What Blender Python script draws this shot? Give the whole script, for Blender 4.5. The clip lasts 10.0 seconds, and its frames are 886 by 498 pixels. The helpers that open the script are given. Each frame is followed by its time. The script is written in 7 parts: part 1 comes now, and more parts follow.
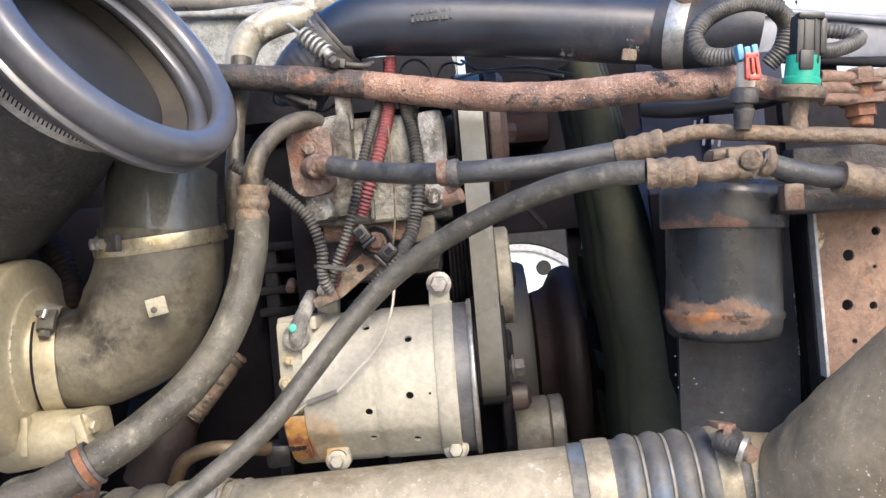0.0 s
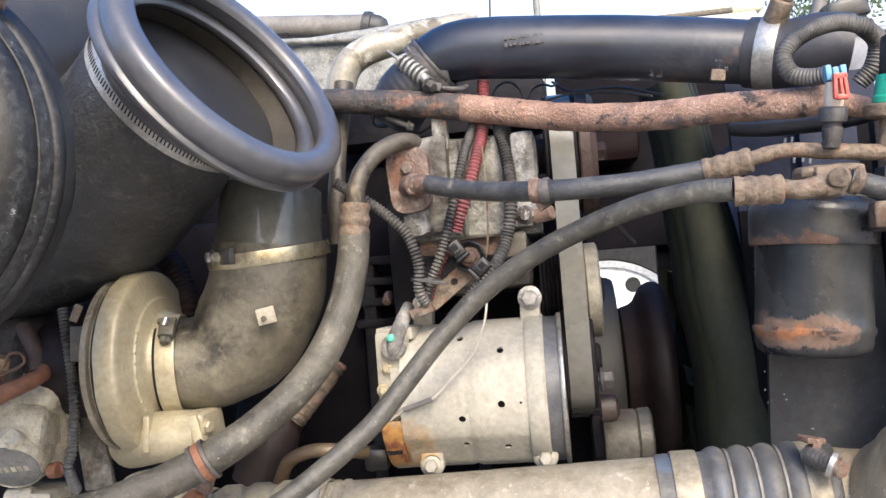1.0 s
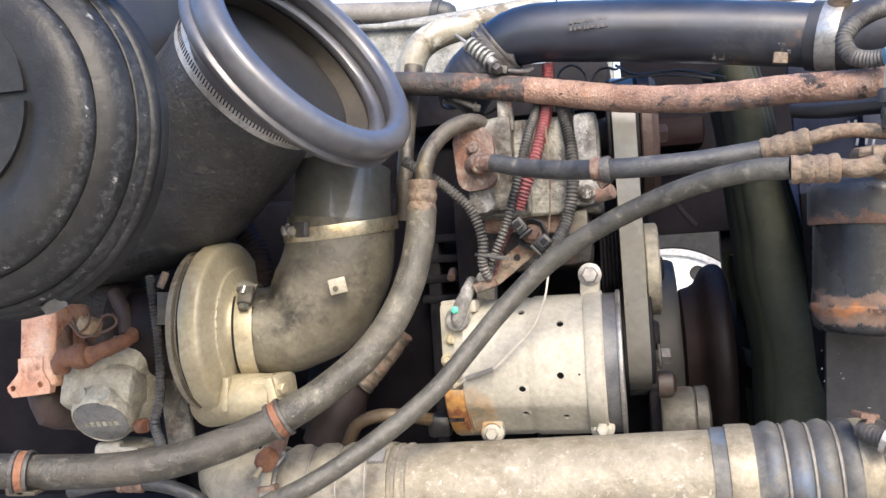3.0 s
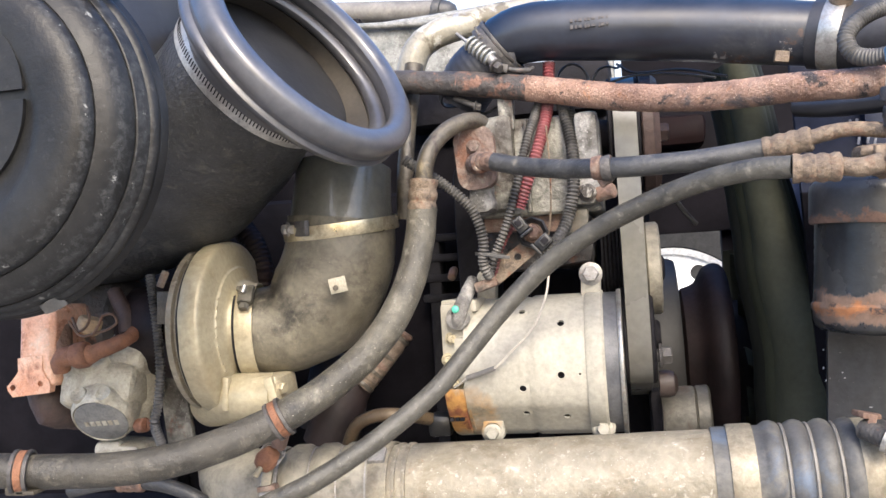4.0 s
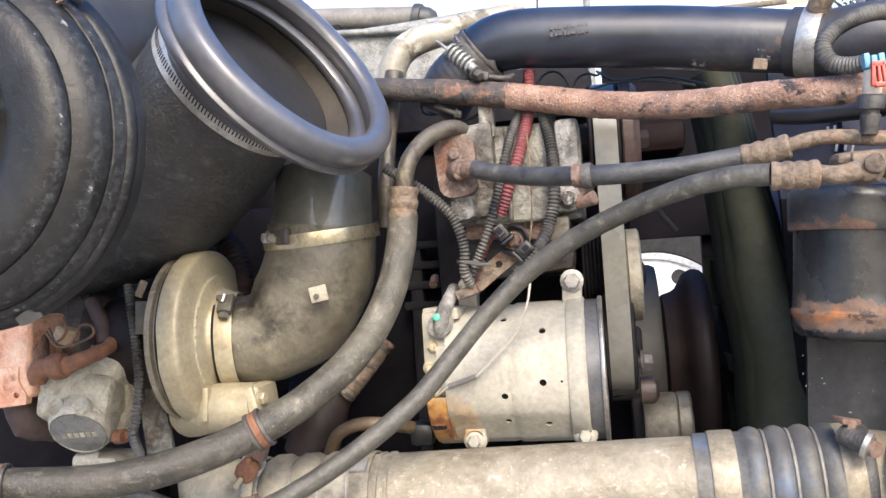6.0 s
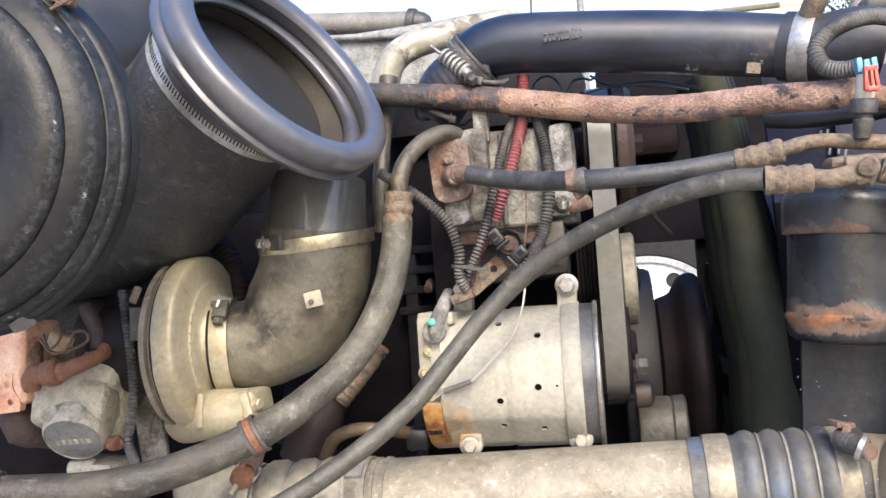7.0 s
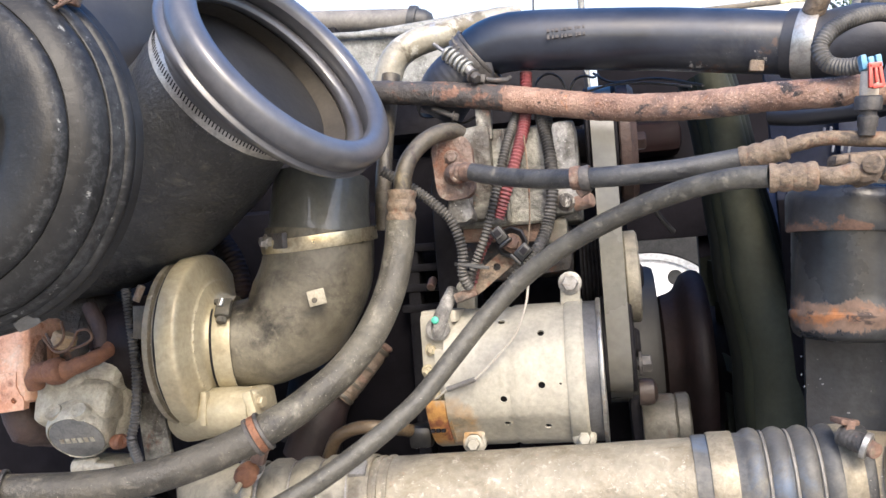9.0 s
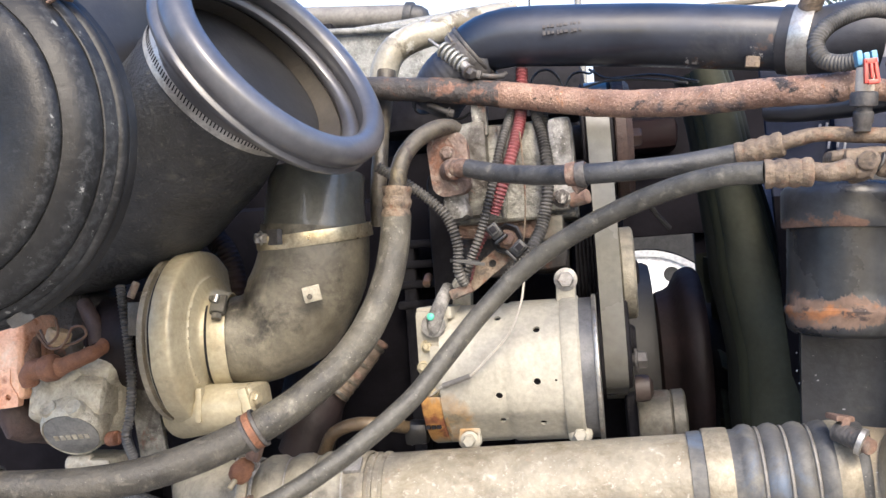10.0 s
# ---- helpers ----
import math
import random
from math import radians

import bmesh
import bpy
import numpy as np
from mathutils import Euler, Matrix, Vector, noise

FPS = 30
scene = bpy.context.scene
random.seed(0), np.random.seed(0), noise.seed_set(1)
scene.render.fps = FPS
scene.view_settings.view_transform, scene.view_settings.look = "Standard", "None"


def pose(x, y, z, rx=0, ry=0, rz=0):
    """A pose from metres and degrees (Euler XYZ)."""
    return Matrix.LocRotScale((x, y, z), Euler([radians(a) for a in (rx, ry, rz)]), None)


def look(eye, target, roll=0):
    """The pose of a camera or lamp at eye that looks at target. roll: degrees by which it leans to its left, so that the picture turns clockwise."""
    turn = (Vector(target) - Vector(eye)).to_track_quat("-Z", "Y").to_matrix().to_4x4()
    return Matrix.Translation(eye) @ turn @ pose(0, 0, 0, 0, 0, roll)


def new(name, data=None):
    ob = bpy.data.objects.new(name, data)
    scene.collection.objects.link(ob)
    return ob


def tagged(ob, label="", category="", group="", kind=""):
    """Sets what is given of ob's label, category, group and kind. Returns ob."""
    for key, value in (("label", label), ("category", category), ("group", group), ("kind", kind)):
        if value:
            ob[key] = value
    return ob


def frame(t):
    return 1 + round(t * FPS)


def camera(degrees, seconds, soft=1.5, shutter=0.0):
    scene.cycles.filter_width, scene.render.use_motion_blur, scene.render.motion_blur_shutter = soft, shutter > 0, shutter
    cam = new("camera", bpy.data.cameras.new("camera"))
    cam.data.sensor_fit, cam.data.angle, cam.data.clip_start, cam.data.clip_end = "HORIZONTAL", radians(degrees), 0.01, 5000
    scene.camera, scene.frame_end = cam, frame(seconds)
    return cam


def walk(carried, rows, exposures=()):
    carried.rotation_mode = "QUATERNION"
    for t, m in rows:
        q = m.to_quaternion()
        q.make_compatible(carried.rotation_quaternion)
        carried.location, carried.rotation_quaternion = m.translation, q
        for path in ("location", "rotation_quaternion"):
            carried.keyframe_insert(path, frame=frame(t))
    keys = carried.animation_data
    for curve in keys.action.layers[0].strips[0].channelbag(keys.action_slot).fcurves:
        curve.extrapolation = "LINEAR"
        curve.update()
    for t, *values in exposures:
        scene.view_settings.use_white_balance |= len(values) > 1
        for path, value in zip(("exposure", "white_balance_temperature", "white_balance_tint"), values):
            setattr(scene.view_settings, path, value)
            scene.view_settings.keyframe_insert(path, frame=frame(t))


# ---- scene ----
cam = camera(53.8, 10.0)
PATH = [
    (0, (0.027, 0.053, 0.842), (-0.035, 2.052, 0.850), -4.9),
    (0.5, (0.026, 0.045, 0.843), (-0.119, 2.039, 0.867), -5.0),
    (1, (0.024, 0.01, 0.840), (-0.233, 1.993, 0.902), -4.5),
    (1.5, (0.029, -0.042, 0.830), (-0.333, 1.923, 0.917), -3.6),
    (2, (0.028, -0.033, 0.826), (-0.348, 1.93, 0.883), -3.4),
    (2.5, (0.029, -0.033, 0.824), (-0.368, 1.927, 0.872), -3.5),
    (4, (0.029, -0.03, 0.823), (-0.375, 1.928, 0.869), -3.5),
    (4.5, (0.028, -0.029, 0.823), (-0.363, 1.932, 0.867), -3.5),
    (5, (0.028, -0.028, 0.825), (-0.352, 1.935, 0.869), -3.6),
    (5.5, (0.029, -0.027, 0.826), (-0.341, 1.938, 0.874), -3.7),
    (7, (0.03, -0.027, 0.828), (-0.321, 1.941, 0.890), -4.0),
    (7.5, (0.03, -0.025, 0.827), (-0.315, 1.944, 0.879), -4.1),
    (8, (0.028, -0.025, 0.827), (-0.323, 1.943, 0.876), -4.1),
    (8.5, (0.028, -0.026, 0.827), (-0.324, 1.942, 0.884), -4.0),
    (9, (0.027, -0.027, 0.829), (-0.326, 1.941, 0.885), -4.1),
    (9.5, (0.029, -0.026, 0.828), (-0.321, 1.942, 0.883), -4.2),
    (10, (0.028, -0.025, 0.828), (-0.318, 1.944, 0.877), -4.1),
]
walk(cam, [(t, look(eye, target, roll)) for t, eye, target, roll in PATH], [(0.0, 0.08, 5600, 11), (1.5, 0.12, 5600, 11), (2.5, 0.2, 5600, 11), (5.5, 0.2, 5600, 11), (7.0, 0.17, 5600, 11), (10.0, 0.17, 5600, 11)])

# ---- light ----
world = bpy.data.worlds.new("sky")
scene.world = world
world.use_nodes = True
sky = world.node_tree.nodes.new("ShaderNodeTexSky")
sky.sky_type = "NISHITA"
sky.sun_disc = False
SUN_ELEVATION, SUN_HEADING = 37.0, 160.0     # degrees; heading clockwise from +y
sky.sun_elevation, sky.sun_rotation = radians(SUN_ELEVATION), radians(SUN_HEADING)
sky.dust_density = 4.0
haze = world.node_tree.nodes.new("ShaderNodeHueSaturation")      # thin white cloud takes the blue out of the sky
haze.inputs["Saturation"].default_value, haze.inputs["Value"].default_value = 1.5, 2.75
world.node_tree.links.new(sky.outputs[0], haze.inputs["Color"])
world.node_tree.links.new(haze.outputs[0], world.node_tree.nodes["Background"].inputs[0])
world.node_tree.nodes["Background"].inputs[1].default_value = 0.15
sun_data = bpy.data.lights.new("sun", "SUN")
sun_data.energy, sun_data.angle, sun_data.color = 2.95, radians(14), (1.0, 0.85, 0.615)
sun = new("sun", sun_data)
_e, _h = radians(SUN_ELEVATION), radians(SUN_HEADING)
sun.matrix_world = look((math.sin(_h) * math.cos(_e) * 9, math.cos(_h) * math.cos(_e) * 9, math.sin(_e) * 9), (0, 0, 0))


# ---- materials ----
def surf(name, c1, c2, scale=10.0, patch=None, speck=None, rough=(0.45, 0.7), metal=0.0, bump=(60.0, 0.15), spread=(0.35, 0.65), coat=0.0, spec=0.5, grime=0.4, near=None, ridge=None):
    """A worn surface: two tones in broad clouds, fine grain, optional patches (colour, scale, low, high, roughness, metal) and specks (colour, scale, threshold)."""
    m = bpy.data.materials.new(name)
    m.use_nodes = True
    nt = m.node_tree
    N, link = nt.nodes, nt.links.new
    bsdf = N["Principled BSDF"]
    coord, info = N.new("ShaderNodeTexCoord"), N.new("ShaderNodeObjectInfo")
    shift = N.new("ShaderNodeVectorMath")
    shift.operation = "ADD"
    times = N.new("ShaderNodeMath")
    times.operation = "MULTIPLY"
    times.inputs[1].default_value = 7.0
    link(info.outputs["Random"], times.inputs[0])
    link(coord.outputs["Object"], shift.inputs[0])
    link(times.outputs[0], shift.inputs[1])

    def cloud(s, detail=6.0, warp=0.0, rough_=0.6):
        n = N.new("ShaderNodeTexNoise")
        n.inputs["Scale"].default_value, n.inputs["Detail"].default_value = s, detail
        n.inputs["Roughness"].default_value, n.inputs["Distortion"].default_value = rough_, warp
        link(shift.outputs[0], n.inputs["Vector"])
        return n.outputs["Fac"]

    def ramp(v, lo, hi, a=0.0, b=1.0):
        r = N.new("ShaderNodeMapRange")
        for i, x in enumerate((lo, hi, a, b), 1):
            r.inputs[i].default_value = x
        link(v, r.inputs[0])
        return r.outputs[0]

    def mix(f, a, b, kind="RGBA", blend="MIX"):
        x = N.new("ShaderNodeMix")
        x.data_type, x.blend_type = kind, blend
        i, o = ((6, 7), 2) if kind == "RGBA" else ((2, 3), 0)
        if isinstance(f, (int, float)):
            x.inputs[0].default_value = f
        else:
            link(f, x.inputs[0])
        for k, v in zip(i, (a, b)):
            if isinstance(v, tuple):
                x.inputs[k].default_value = (*v, 1)
            elif isinstance(v, (int, float)):
                x.inputs[k].default_value = v
            else:
                link(v, x.inputs[k])
        return x.outputs[o]

    big = ramp(cloud(scale), *spread)
    col = mix(big, c1, c2)
    grain = cloud(scale * 14, 4.0)
    col = mix(0.42, col, mix(ramp(grain, 0.3, 0.7), (0.45, 0.45, 0.45), (1.0, 1.0, 1.0)), blend="MULTIPLY")
    dirt = ramp(cloud(scale * 3.1, 8.0, 0.6, 0.7), 0.36, 0.56)
    col = mix(grime, col, mix(dirt, (0.2, 0.2, 0.2), (1.0, 1.0, 1.0)), blend="MULTIPLY")
    ro = mix(big, rough[0], rough[1], "FLOAT")
    me = None
    for p in (patch if isinstance(patch, list) else [patch] if patch else []):
        pc, ps, lo, hi, pr, pm = p
        field = cloud(ps, 9.0, 0.4, 0.68)
        if near:
            # patches gather about a height on the thing
            cut = N.new("ShaderNodeSeparateXYZ")
            link(coord.outputs["Object"], cut.inputs[0])
            off, size, add = N.new("ShaderNodeMath"), N.new("ShaderNodeMath"), N.new("ShaderNodeMath")
            off.operation, size.operation, add.operation = "SUBTRACT", "ABSOLUTE", "ADD"
            link(cut.outputs[2], off.inputs[0])
            off.inputs[1].default_value = near[0]
            link(off.outputs[0], size.inputs[0])
            link(ramp(size.outputs[0], 0.0, near[1], near[2], -near[2]), add.inputs[0])
            link(field, add.inputs[1])
            field = add.outputs[0]
            if len(near) > 3:
                # and about one side of it
                off2, size2, add2 = N.new("ShaderNodeMath"), N.new("ShaderNodeMath"), N.new("ShaderNodeMath")
                off2.operation, size2.operation, add2.operation = "SUBTRACT", "ABSOLUTE", "ADD"
                link(cut.outputs[0], off2.inputs[0])
                off2.inputs[1].default_value = near[3]
                link(off2.outputs[0], size2.inputs[0])
                link(ramp(size2.outputs[0], near[4] * 0.6, near[4] * 1.2, 0.0, -near[5]), add2.inputs[0])
                link(field, add2.inputs[1])
                field = add2.outputs[0]
        if ridge:
            # scuffs gather on ridges at given distances from an axis along y
            flat_, long_ = N.new("ShaderNodeVectorMath"), N.new("ShaderNodeVectorMath")
            flat_.operation, long_.operation = "MULTIPLY_ADD", "LENGTH"
            link(coord.outputs["Object"], flat_.inputs[0])
            flat_.inputs[1].default_value = (1, 0, 1)
            flat_.inputs[2].default_value = (-ridge[0], 0, -ridge[1])
            link(flat_.outputs[0], long_.inputs[0])
            best = None
            for rr in ridge[2]:
                o, a = N.new("ShaderNodeMath"), N.new("ShaderNodeMath")
                o.operation, a.operation = "SUBTRACT", "ABSOLUTE"
                link(long_.outputs["Value"], o.inputs[0])
                o.inputs[1].default_value = rr
                link(o.outputs[0], a.inputs[0])
                if best is None:
                    best = a.outputs[0]
                else:
                    lo_ = N.new("ShaderNodeMath")
                    lo_.operation = "MINIMUM"
                    link(best, lo_.inputs[0])
                    link(a.outputs[0], lo_.inputs[1])
                    best = lo_.outputs[0]
            plus = N.new("ShaderNodeMath")
            plus.operation = "ADD"
            link(ramp(best, 0.0, ridge[3], ridge[4], -ridge[4]), plus.inputs[0])
            link(field, plus.inputs[1])
            field = plus.outputs[0]
        mask = ramp(field, lo, hi)
        shade = mix(ramp(cloud(ps * 6, 5.0), 0.3, 0.7), tuple(v * 0.55 for v in pc), pc)
        col = mix(mask, col, shade)
        ro = mix(mask, ro, pr, "FLOAT")
        me = mix(mask, metal if me is None else me, pm, "FLOAT")
    if speck:
        sc, ss, th = speck
        col = mix(ramp(cloud(ss * 2.4, 3.0), th - 0.02, th + 0.03), col, sc)
    link(col, bsdf.inputs["Base Color"])
    link(ro, bsdf.inputs["Roughness"])
    bsdf.inputs["Metallic"].default_value = metal
    if me is not None:
        link(me, bsdf.inputs["Metallic"])
    bsdf.inputs["Specular IOR Level"].default_value = spec
    bsdf.inputs["Coat Weight"].default_value = coat
    b = N.new("ShaderNodeBump")
    b.inputs["Strength"].default_value, b.inputs["Distance"].default_value = bump[1], 0.004
    link(cloud(bump[0], 8.0), b.inputs["Height"])
    link(b.outputs[0], bsdf.inputs["Normal"])
    return m


RUST_D = (0.2, 0.085, 0.05)
M_HOUSING = surf("weathered_black_plastic", (0.01485, 0.01463, 0.01452), (0.02585, 0.02563, 0.02475), 7, [((0.06, 0.061, 0.0605), 150, 0.5, 0.72, 0.55, 0), ((0.24, 0.24, 0.225), 120, 0.69, 0.72, 0.65, 0)], ((0.09, 0.091, 0.09), 150, 0.74), (0.36, 0.5), 0, (90, 0.22), ridge=(0.039, 0.183, (0.1255, 0.146, 0.1535), 0.0065, 0.09), spec=0.25)
M_DUCT = surf("dusty_duct_rubber", (0.0312, 0.0318, 0.0336), (0.06, 0.06, 0.057), 8, [((0.15, 0.145, 0.115), 34, 0.54, 0.74, 0.8, 0), ((0.13, 0.128, 0.115), 120, 0.6, 0.66, 0.7, 0)], ((0.22, 0.21, 0.18), 220, 0.7), (0.36, 0.56), 0, (140, 0.7))
M_RIM = surf("smooth_rim_rubber", (0.058, 0.058, 0.064), (0.1, 0.1, 0.108), 7, ((0.15, 0.145, 0.135), 20, 0.58, 0.8, 0.5, 0), None, (0.3, 0.44), 0, (60, 0.08), coat=0.55, grime=0.15)
M_ELBOW = surf("dusty_olive_rubber", (0.092, 0.081, 0.057), (0.195, 0.176, 0.128), 11, [((0.022, 0.02, 0.017), 10, 0.52, 0.64, 0.5, 0), ((0.29, 0.265, 0.2), 34, 0.62, 0.76, 0.7, 0)], ((0.42, 0.39, 0.3), 240, 0.74), (0.38, 0.58), 0, (140, 0.3))
M_HOSE = surf("dusty_grey_hose", (0.047, 0.0425, 0.0325), (0.128, 0.117, 0.088), 14, [((0.27, 0.25, 0.2), 44, 0.55, 0.72, 0.8, 0), ((0.025, 0.0235, 0.021), 20, 0.53, 0.67, 0.5, 0)], ((0.36, 0.335, 0.28), 220, 0.69), (0.45, 0.62), 0, (150, 0.6))
# Darker copy of the grey hose; the housing's shade is put into its colour.
M_HOSE_SHADED = surf("shaded_grey_hose", (0.0312, 0.02847, 0.02262), (0.06864, 0.0624, 0.04914), 14, [((0.2, 0.184, 0.145), 40, 0.55, 0.72, 0.8, 0), ((0.024, 0.0225, 0.02), 18, 0.53, 0.68, 0.5, 0)], ((0.28, 0.265, 0.22), 220, 0.71), (0.45, 0.62), 0, (150, 0.6))
M_HOSE_DARK = surf("worn_black_hose", (0.03325, 0.03413, 0.03675), (0.07, 0.07, 0.06825), 16, [((0.17, 0.16, 0.135), 42, 0.58, 0.74, 0.8, 0), ((0.012, 0.012, 0.013), 22, 0.58, 0.7, 0.4, 0)], ((0.26, 0.25, 0.22), 200, 0.7), (0.38, 0.54), 0, (150, 0.4))
M_CONDUIT = surf("dusty_conduit", (0.032, 0.031, 0.0295), (0.13, 0.124, 0.113), 30, None, None, (0.46, 0.62), 0, (200, 0.1), spec=0.4)
M_CONDUIT_RED = surf("red_conduit", (0.17, 0.035, 0.04), (0.26, 0.09, 0.088), 24, ((0.16, 0.1, 0.09), 40, 0.5, 0.7, 0.8, 0), None, (0.45, 0.65), 0, (200, 0.1))
M_TURBO = surf("cast_aluminium_warm", (0.36, 0.31, 0.2), (0.45, 0.4, 0.272), 12, [((0.24, 0.195, 0.115), 22, 0.58, 0.8, 0.7, 0.1), ((0.6, 0.56, 0.43), 30, 0.68, 0.8, 0.5, 0.1)], None, (0.32, 0.46), 0.25, (160, 0.2), grime=0.1)
M_ALT = surf("alternator_aluminium", (0.34, 0.322, 0.265), (0.4, 0.38, 0.318), 12, [((0.5, 0.29, 0.1), 14, 0.55, 0.8, 0.6, 0), ((0.3, 0.26, 0.18), 30, 0.64, 0.78, 0.6, 0)], ((0.26, 0.235, 0.19), 130, 0.72), (0.5, 0.64), 0.05, (170, 0.16), grime=0.16, spec=0.4, near=(0.05, 0.08, 0.24, -0.078, 0.05, 0.45))
M_ALT_REAR = surf("aluminium_stained_orange_below", (0.36, 0.33, 0.25), (0.42, 0.39, 0.31), 14, [((0.52, 0.27, 0.07), 16, 0.42, 0.6, 0.65, 0), ((0.24, 0.085, 0.035), 30, 0.62, 0.74, 0.85, 0)], None, (0.45, 0.65), 0.05, (170, 0.3), grime=0.12, near=(0.048, 0.07, 0.3))
M_CAST = surf("oily_grey_casting", (0.135, 0.1283, 0.108), (0.324, 0.3172, 0.2767), 16, [((0.045, 0.036, 0.027), 13, 0.47, 0.6, 0.5, 0.1), (RUST_D, 20, 0.6, 0.7, 0.9, 0), ((0.52, 0.5, 0.44), 30, 0.62, 0.7, 0.8, 0)], ((0.5, 0.48, 0.44), 260, 0.71), (0.38, 0.6), 0.15, (120, 0.9), grime=0.7)
M_ACT = surf("bare_cast_aluminium", (0.3974, 0.3629, 0.2765), (0.5011, 0.4666, 0.3629), 18, ((0.22, 0.18, 0.12), 26, 0.56, 0.76, 0.8, 0.1), None, (0.42, 0.58), 0.1, (140, 0.8), grime=0.42)
M_BADGE = surf("dull_grey_badge", (0.16, 0.16, 0.15), (0.25, 0.245, 0.225), 30, None, None, (0.4, 0.5), 0.2, (160, 0.2))
M_RUSTPIPE = surf("rusty_scaled_pipe", (0.245, 0.14, 0.095), (0.42, 0.275, 0.198), 30, [((0.12, 0.1, 0.096), 11, 0.56, 0.63, 0.6, 0), ((0.05, 0.04, 0.036), 24, 0.59, 0.64, 0.6, 0), ((0.46, 0.37, 0.3), 30, 0.6, 0.72, 0.7, 0), ((0.48, 0.21, 0.08), 50, 0.62, 0.72, 0.9, 0)], ((0.64, 0.48, 0.36), 230, 0.65), (0.55, 0.78), 0, (300, 1.0))
M_RUSTDARK = surf("black_pipe_flaking", (0.035, 0.033, 0.033), (0.07, 0.062, 0.056), 24, [((0.14, 0.078, 0.057), 48, 0.55, 0.62, 0.85, 0), ((0.24, 0.14, 0.1), 70, 0.65, 0.72, 0.85, 0)], None, (0.5, 0.75), 0, (130, 0.9))
M_RUST = surf("rusted_steel", (0.13, 0.08, 0.058), (0.24, 0.15, 0.107), 30, [((0.28, 0.24, 0.19), 34, 0.52, 0.68, 0.85, 0), ((0.055, 0.046, 0.04), 28, 0.57, 0.7, 0.7, 0)], None, (0.65, 0.85), 0, (120, 0.9))
M_FERRULE = surf("rusty_tan_fitting", (0.135, 0.099, 0.068), (0.245, 0.19, 0.132), 40, [((0.19, 0.095, 0.055), 40, 0.54, 0.68, 0.85, 0), ((0.36, 0.3, 0.235), 60, 0.6, 0.76, 0.8, 0.1), ((0.05, 0.04, 0.034), 44, 0.58, 0.68, 0.8, 0)], None, (0.55, 0.75), 0.1, (150, 0.8), grime=0.5)
M_TANPIPE = surf("dusty_tan_pipe", (0.046, 0.039, 0.029), (0.105, 0.09, 0.064), 26, [(RUST_D, 30, 0.6, 0.72, 0.85, 0), ((0.3, 0.25, 0.15), 22, 0.59, 0.72, 0.4, 0.1), ((0.022, 0.019, 0.016), 30, 0.58, 0.66, 0.6, 0)], None, (0.36, 0.54), 0.1, (150, 0.4))
M_STEEL = surf("worn_zinc_band", (0.4, 0.385, 0.345), (0.52, 0.5, 0.46), 30, ((0.3, 0.24, 0.17), 34, 0.54, 0.72, 0.6, 0.3), None, (0.3, 0.44), 0.75, (160, 0.12))
M_DULLSTEEL = surf("dull_grey_steel", (0.3, 0.29, 0.27), (0.45, 0.43, 0.4), 34, ((0.2, 0.13, 0.09), 40, 0.58, 0.72, 0.8, 0.1), None, (0.4, 0.6), 0.6, (150, 0.35))
M_CHARGE = surf("weathered_charge_pipe", (0.2, 0.176, 0.126), (0.285, 0.255, 0.19), 10, [((0.15, 0.118, 0.072), 18, 0.52, 0.72, 0.7, 0.1), ((0.46, 0.425, 0.35), 95, 0.57, 0.68, 0.6, 0.1), ((0.36, 0.26, 0.18), 60, 0.62, 0.72, 0.6, 0.1)], ((0.55, 0.52, 0.45), 170, 0.7), (0.4, 0.56), 0.08, (110, 0.45), grime=0.28)
M_SLEEVE = surf("dusty_blue_sleeve", (0.062, 0.063, 0.067), (0.112, 0.109, 0.1), 16, [((0.19, 0.178, 0.15), 14, 0.48, 0.66, 0.8, 0), ((0.09, 0.135, 0.215), 8, 0.55, 0.72, 0.5, 0)], None, (0.45, 0.65), 0, (130, 0.2), grime=0.35)
M_SLEEVE_TAN = surf("dusty_tan_sleeve", (0.19, 0.172, 0.132), (0.3, 0.276, 0.215), 14, [((0.1, 0.09, 0.07), 24, 0.54, 0.7, 0.8, 0), ((0.4, 0.375, 0.31), 60, 0.62, 0.74, 0.8, 0)], None, (0.5, 0.7), 0, (130, 0.3), grime=0.35)
M_TANDUCT = surf("dusty_brown_duct", (0.1704, 0.1392, 0.0924), (0.27, 0.2244, 0.1512), 8, [((0.42, 0.36, 0.26), 34, 0.59, 0.72, 0.85, 0), ((0.1, 0.08, 0.053), 9, 0.57, 0.72, 0.6, 0)], ((0.55, 0.5, 0.4), 120, 0.68), (0.42, 0.58), 0, (110, 0.3), grime=0.3)
M_BLACKPIPE = surf("glossy_black_pipe", (0.0145, 0.0175, 0.027), (0.03, 0.035, 0.051), 7, [((0.13, 0.075, 0.05), 34, 0.6, 0.66, 0.8, 0), ((0.42, 0.41, 0.39), 90, 0.66, 0.69, 0.7, 0), ((0.068, 0.07, 0.076), 16, 0.54, 0.72, 0.5, 0)], None, (0.3, 0.46), 0, (60, 0.1), coat=0.15, near=(-0.012, 0.05, 0.1, 0.12, 0.1, 0.25))
M_BLUEBLACK = surf("blue_black_rubber", (0.024, 0.0245, 0.03), (0.045, 0.0445, 0.05), 10, ((0.13, 0.13, 0.13), 24, 0.6, 0.8, 0.8, 0), None, (0.4, 0.55), 0, (90, 0.15))
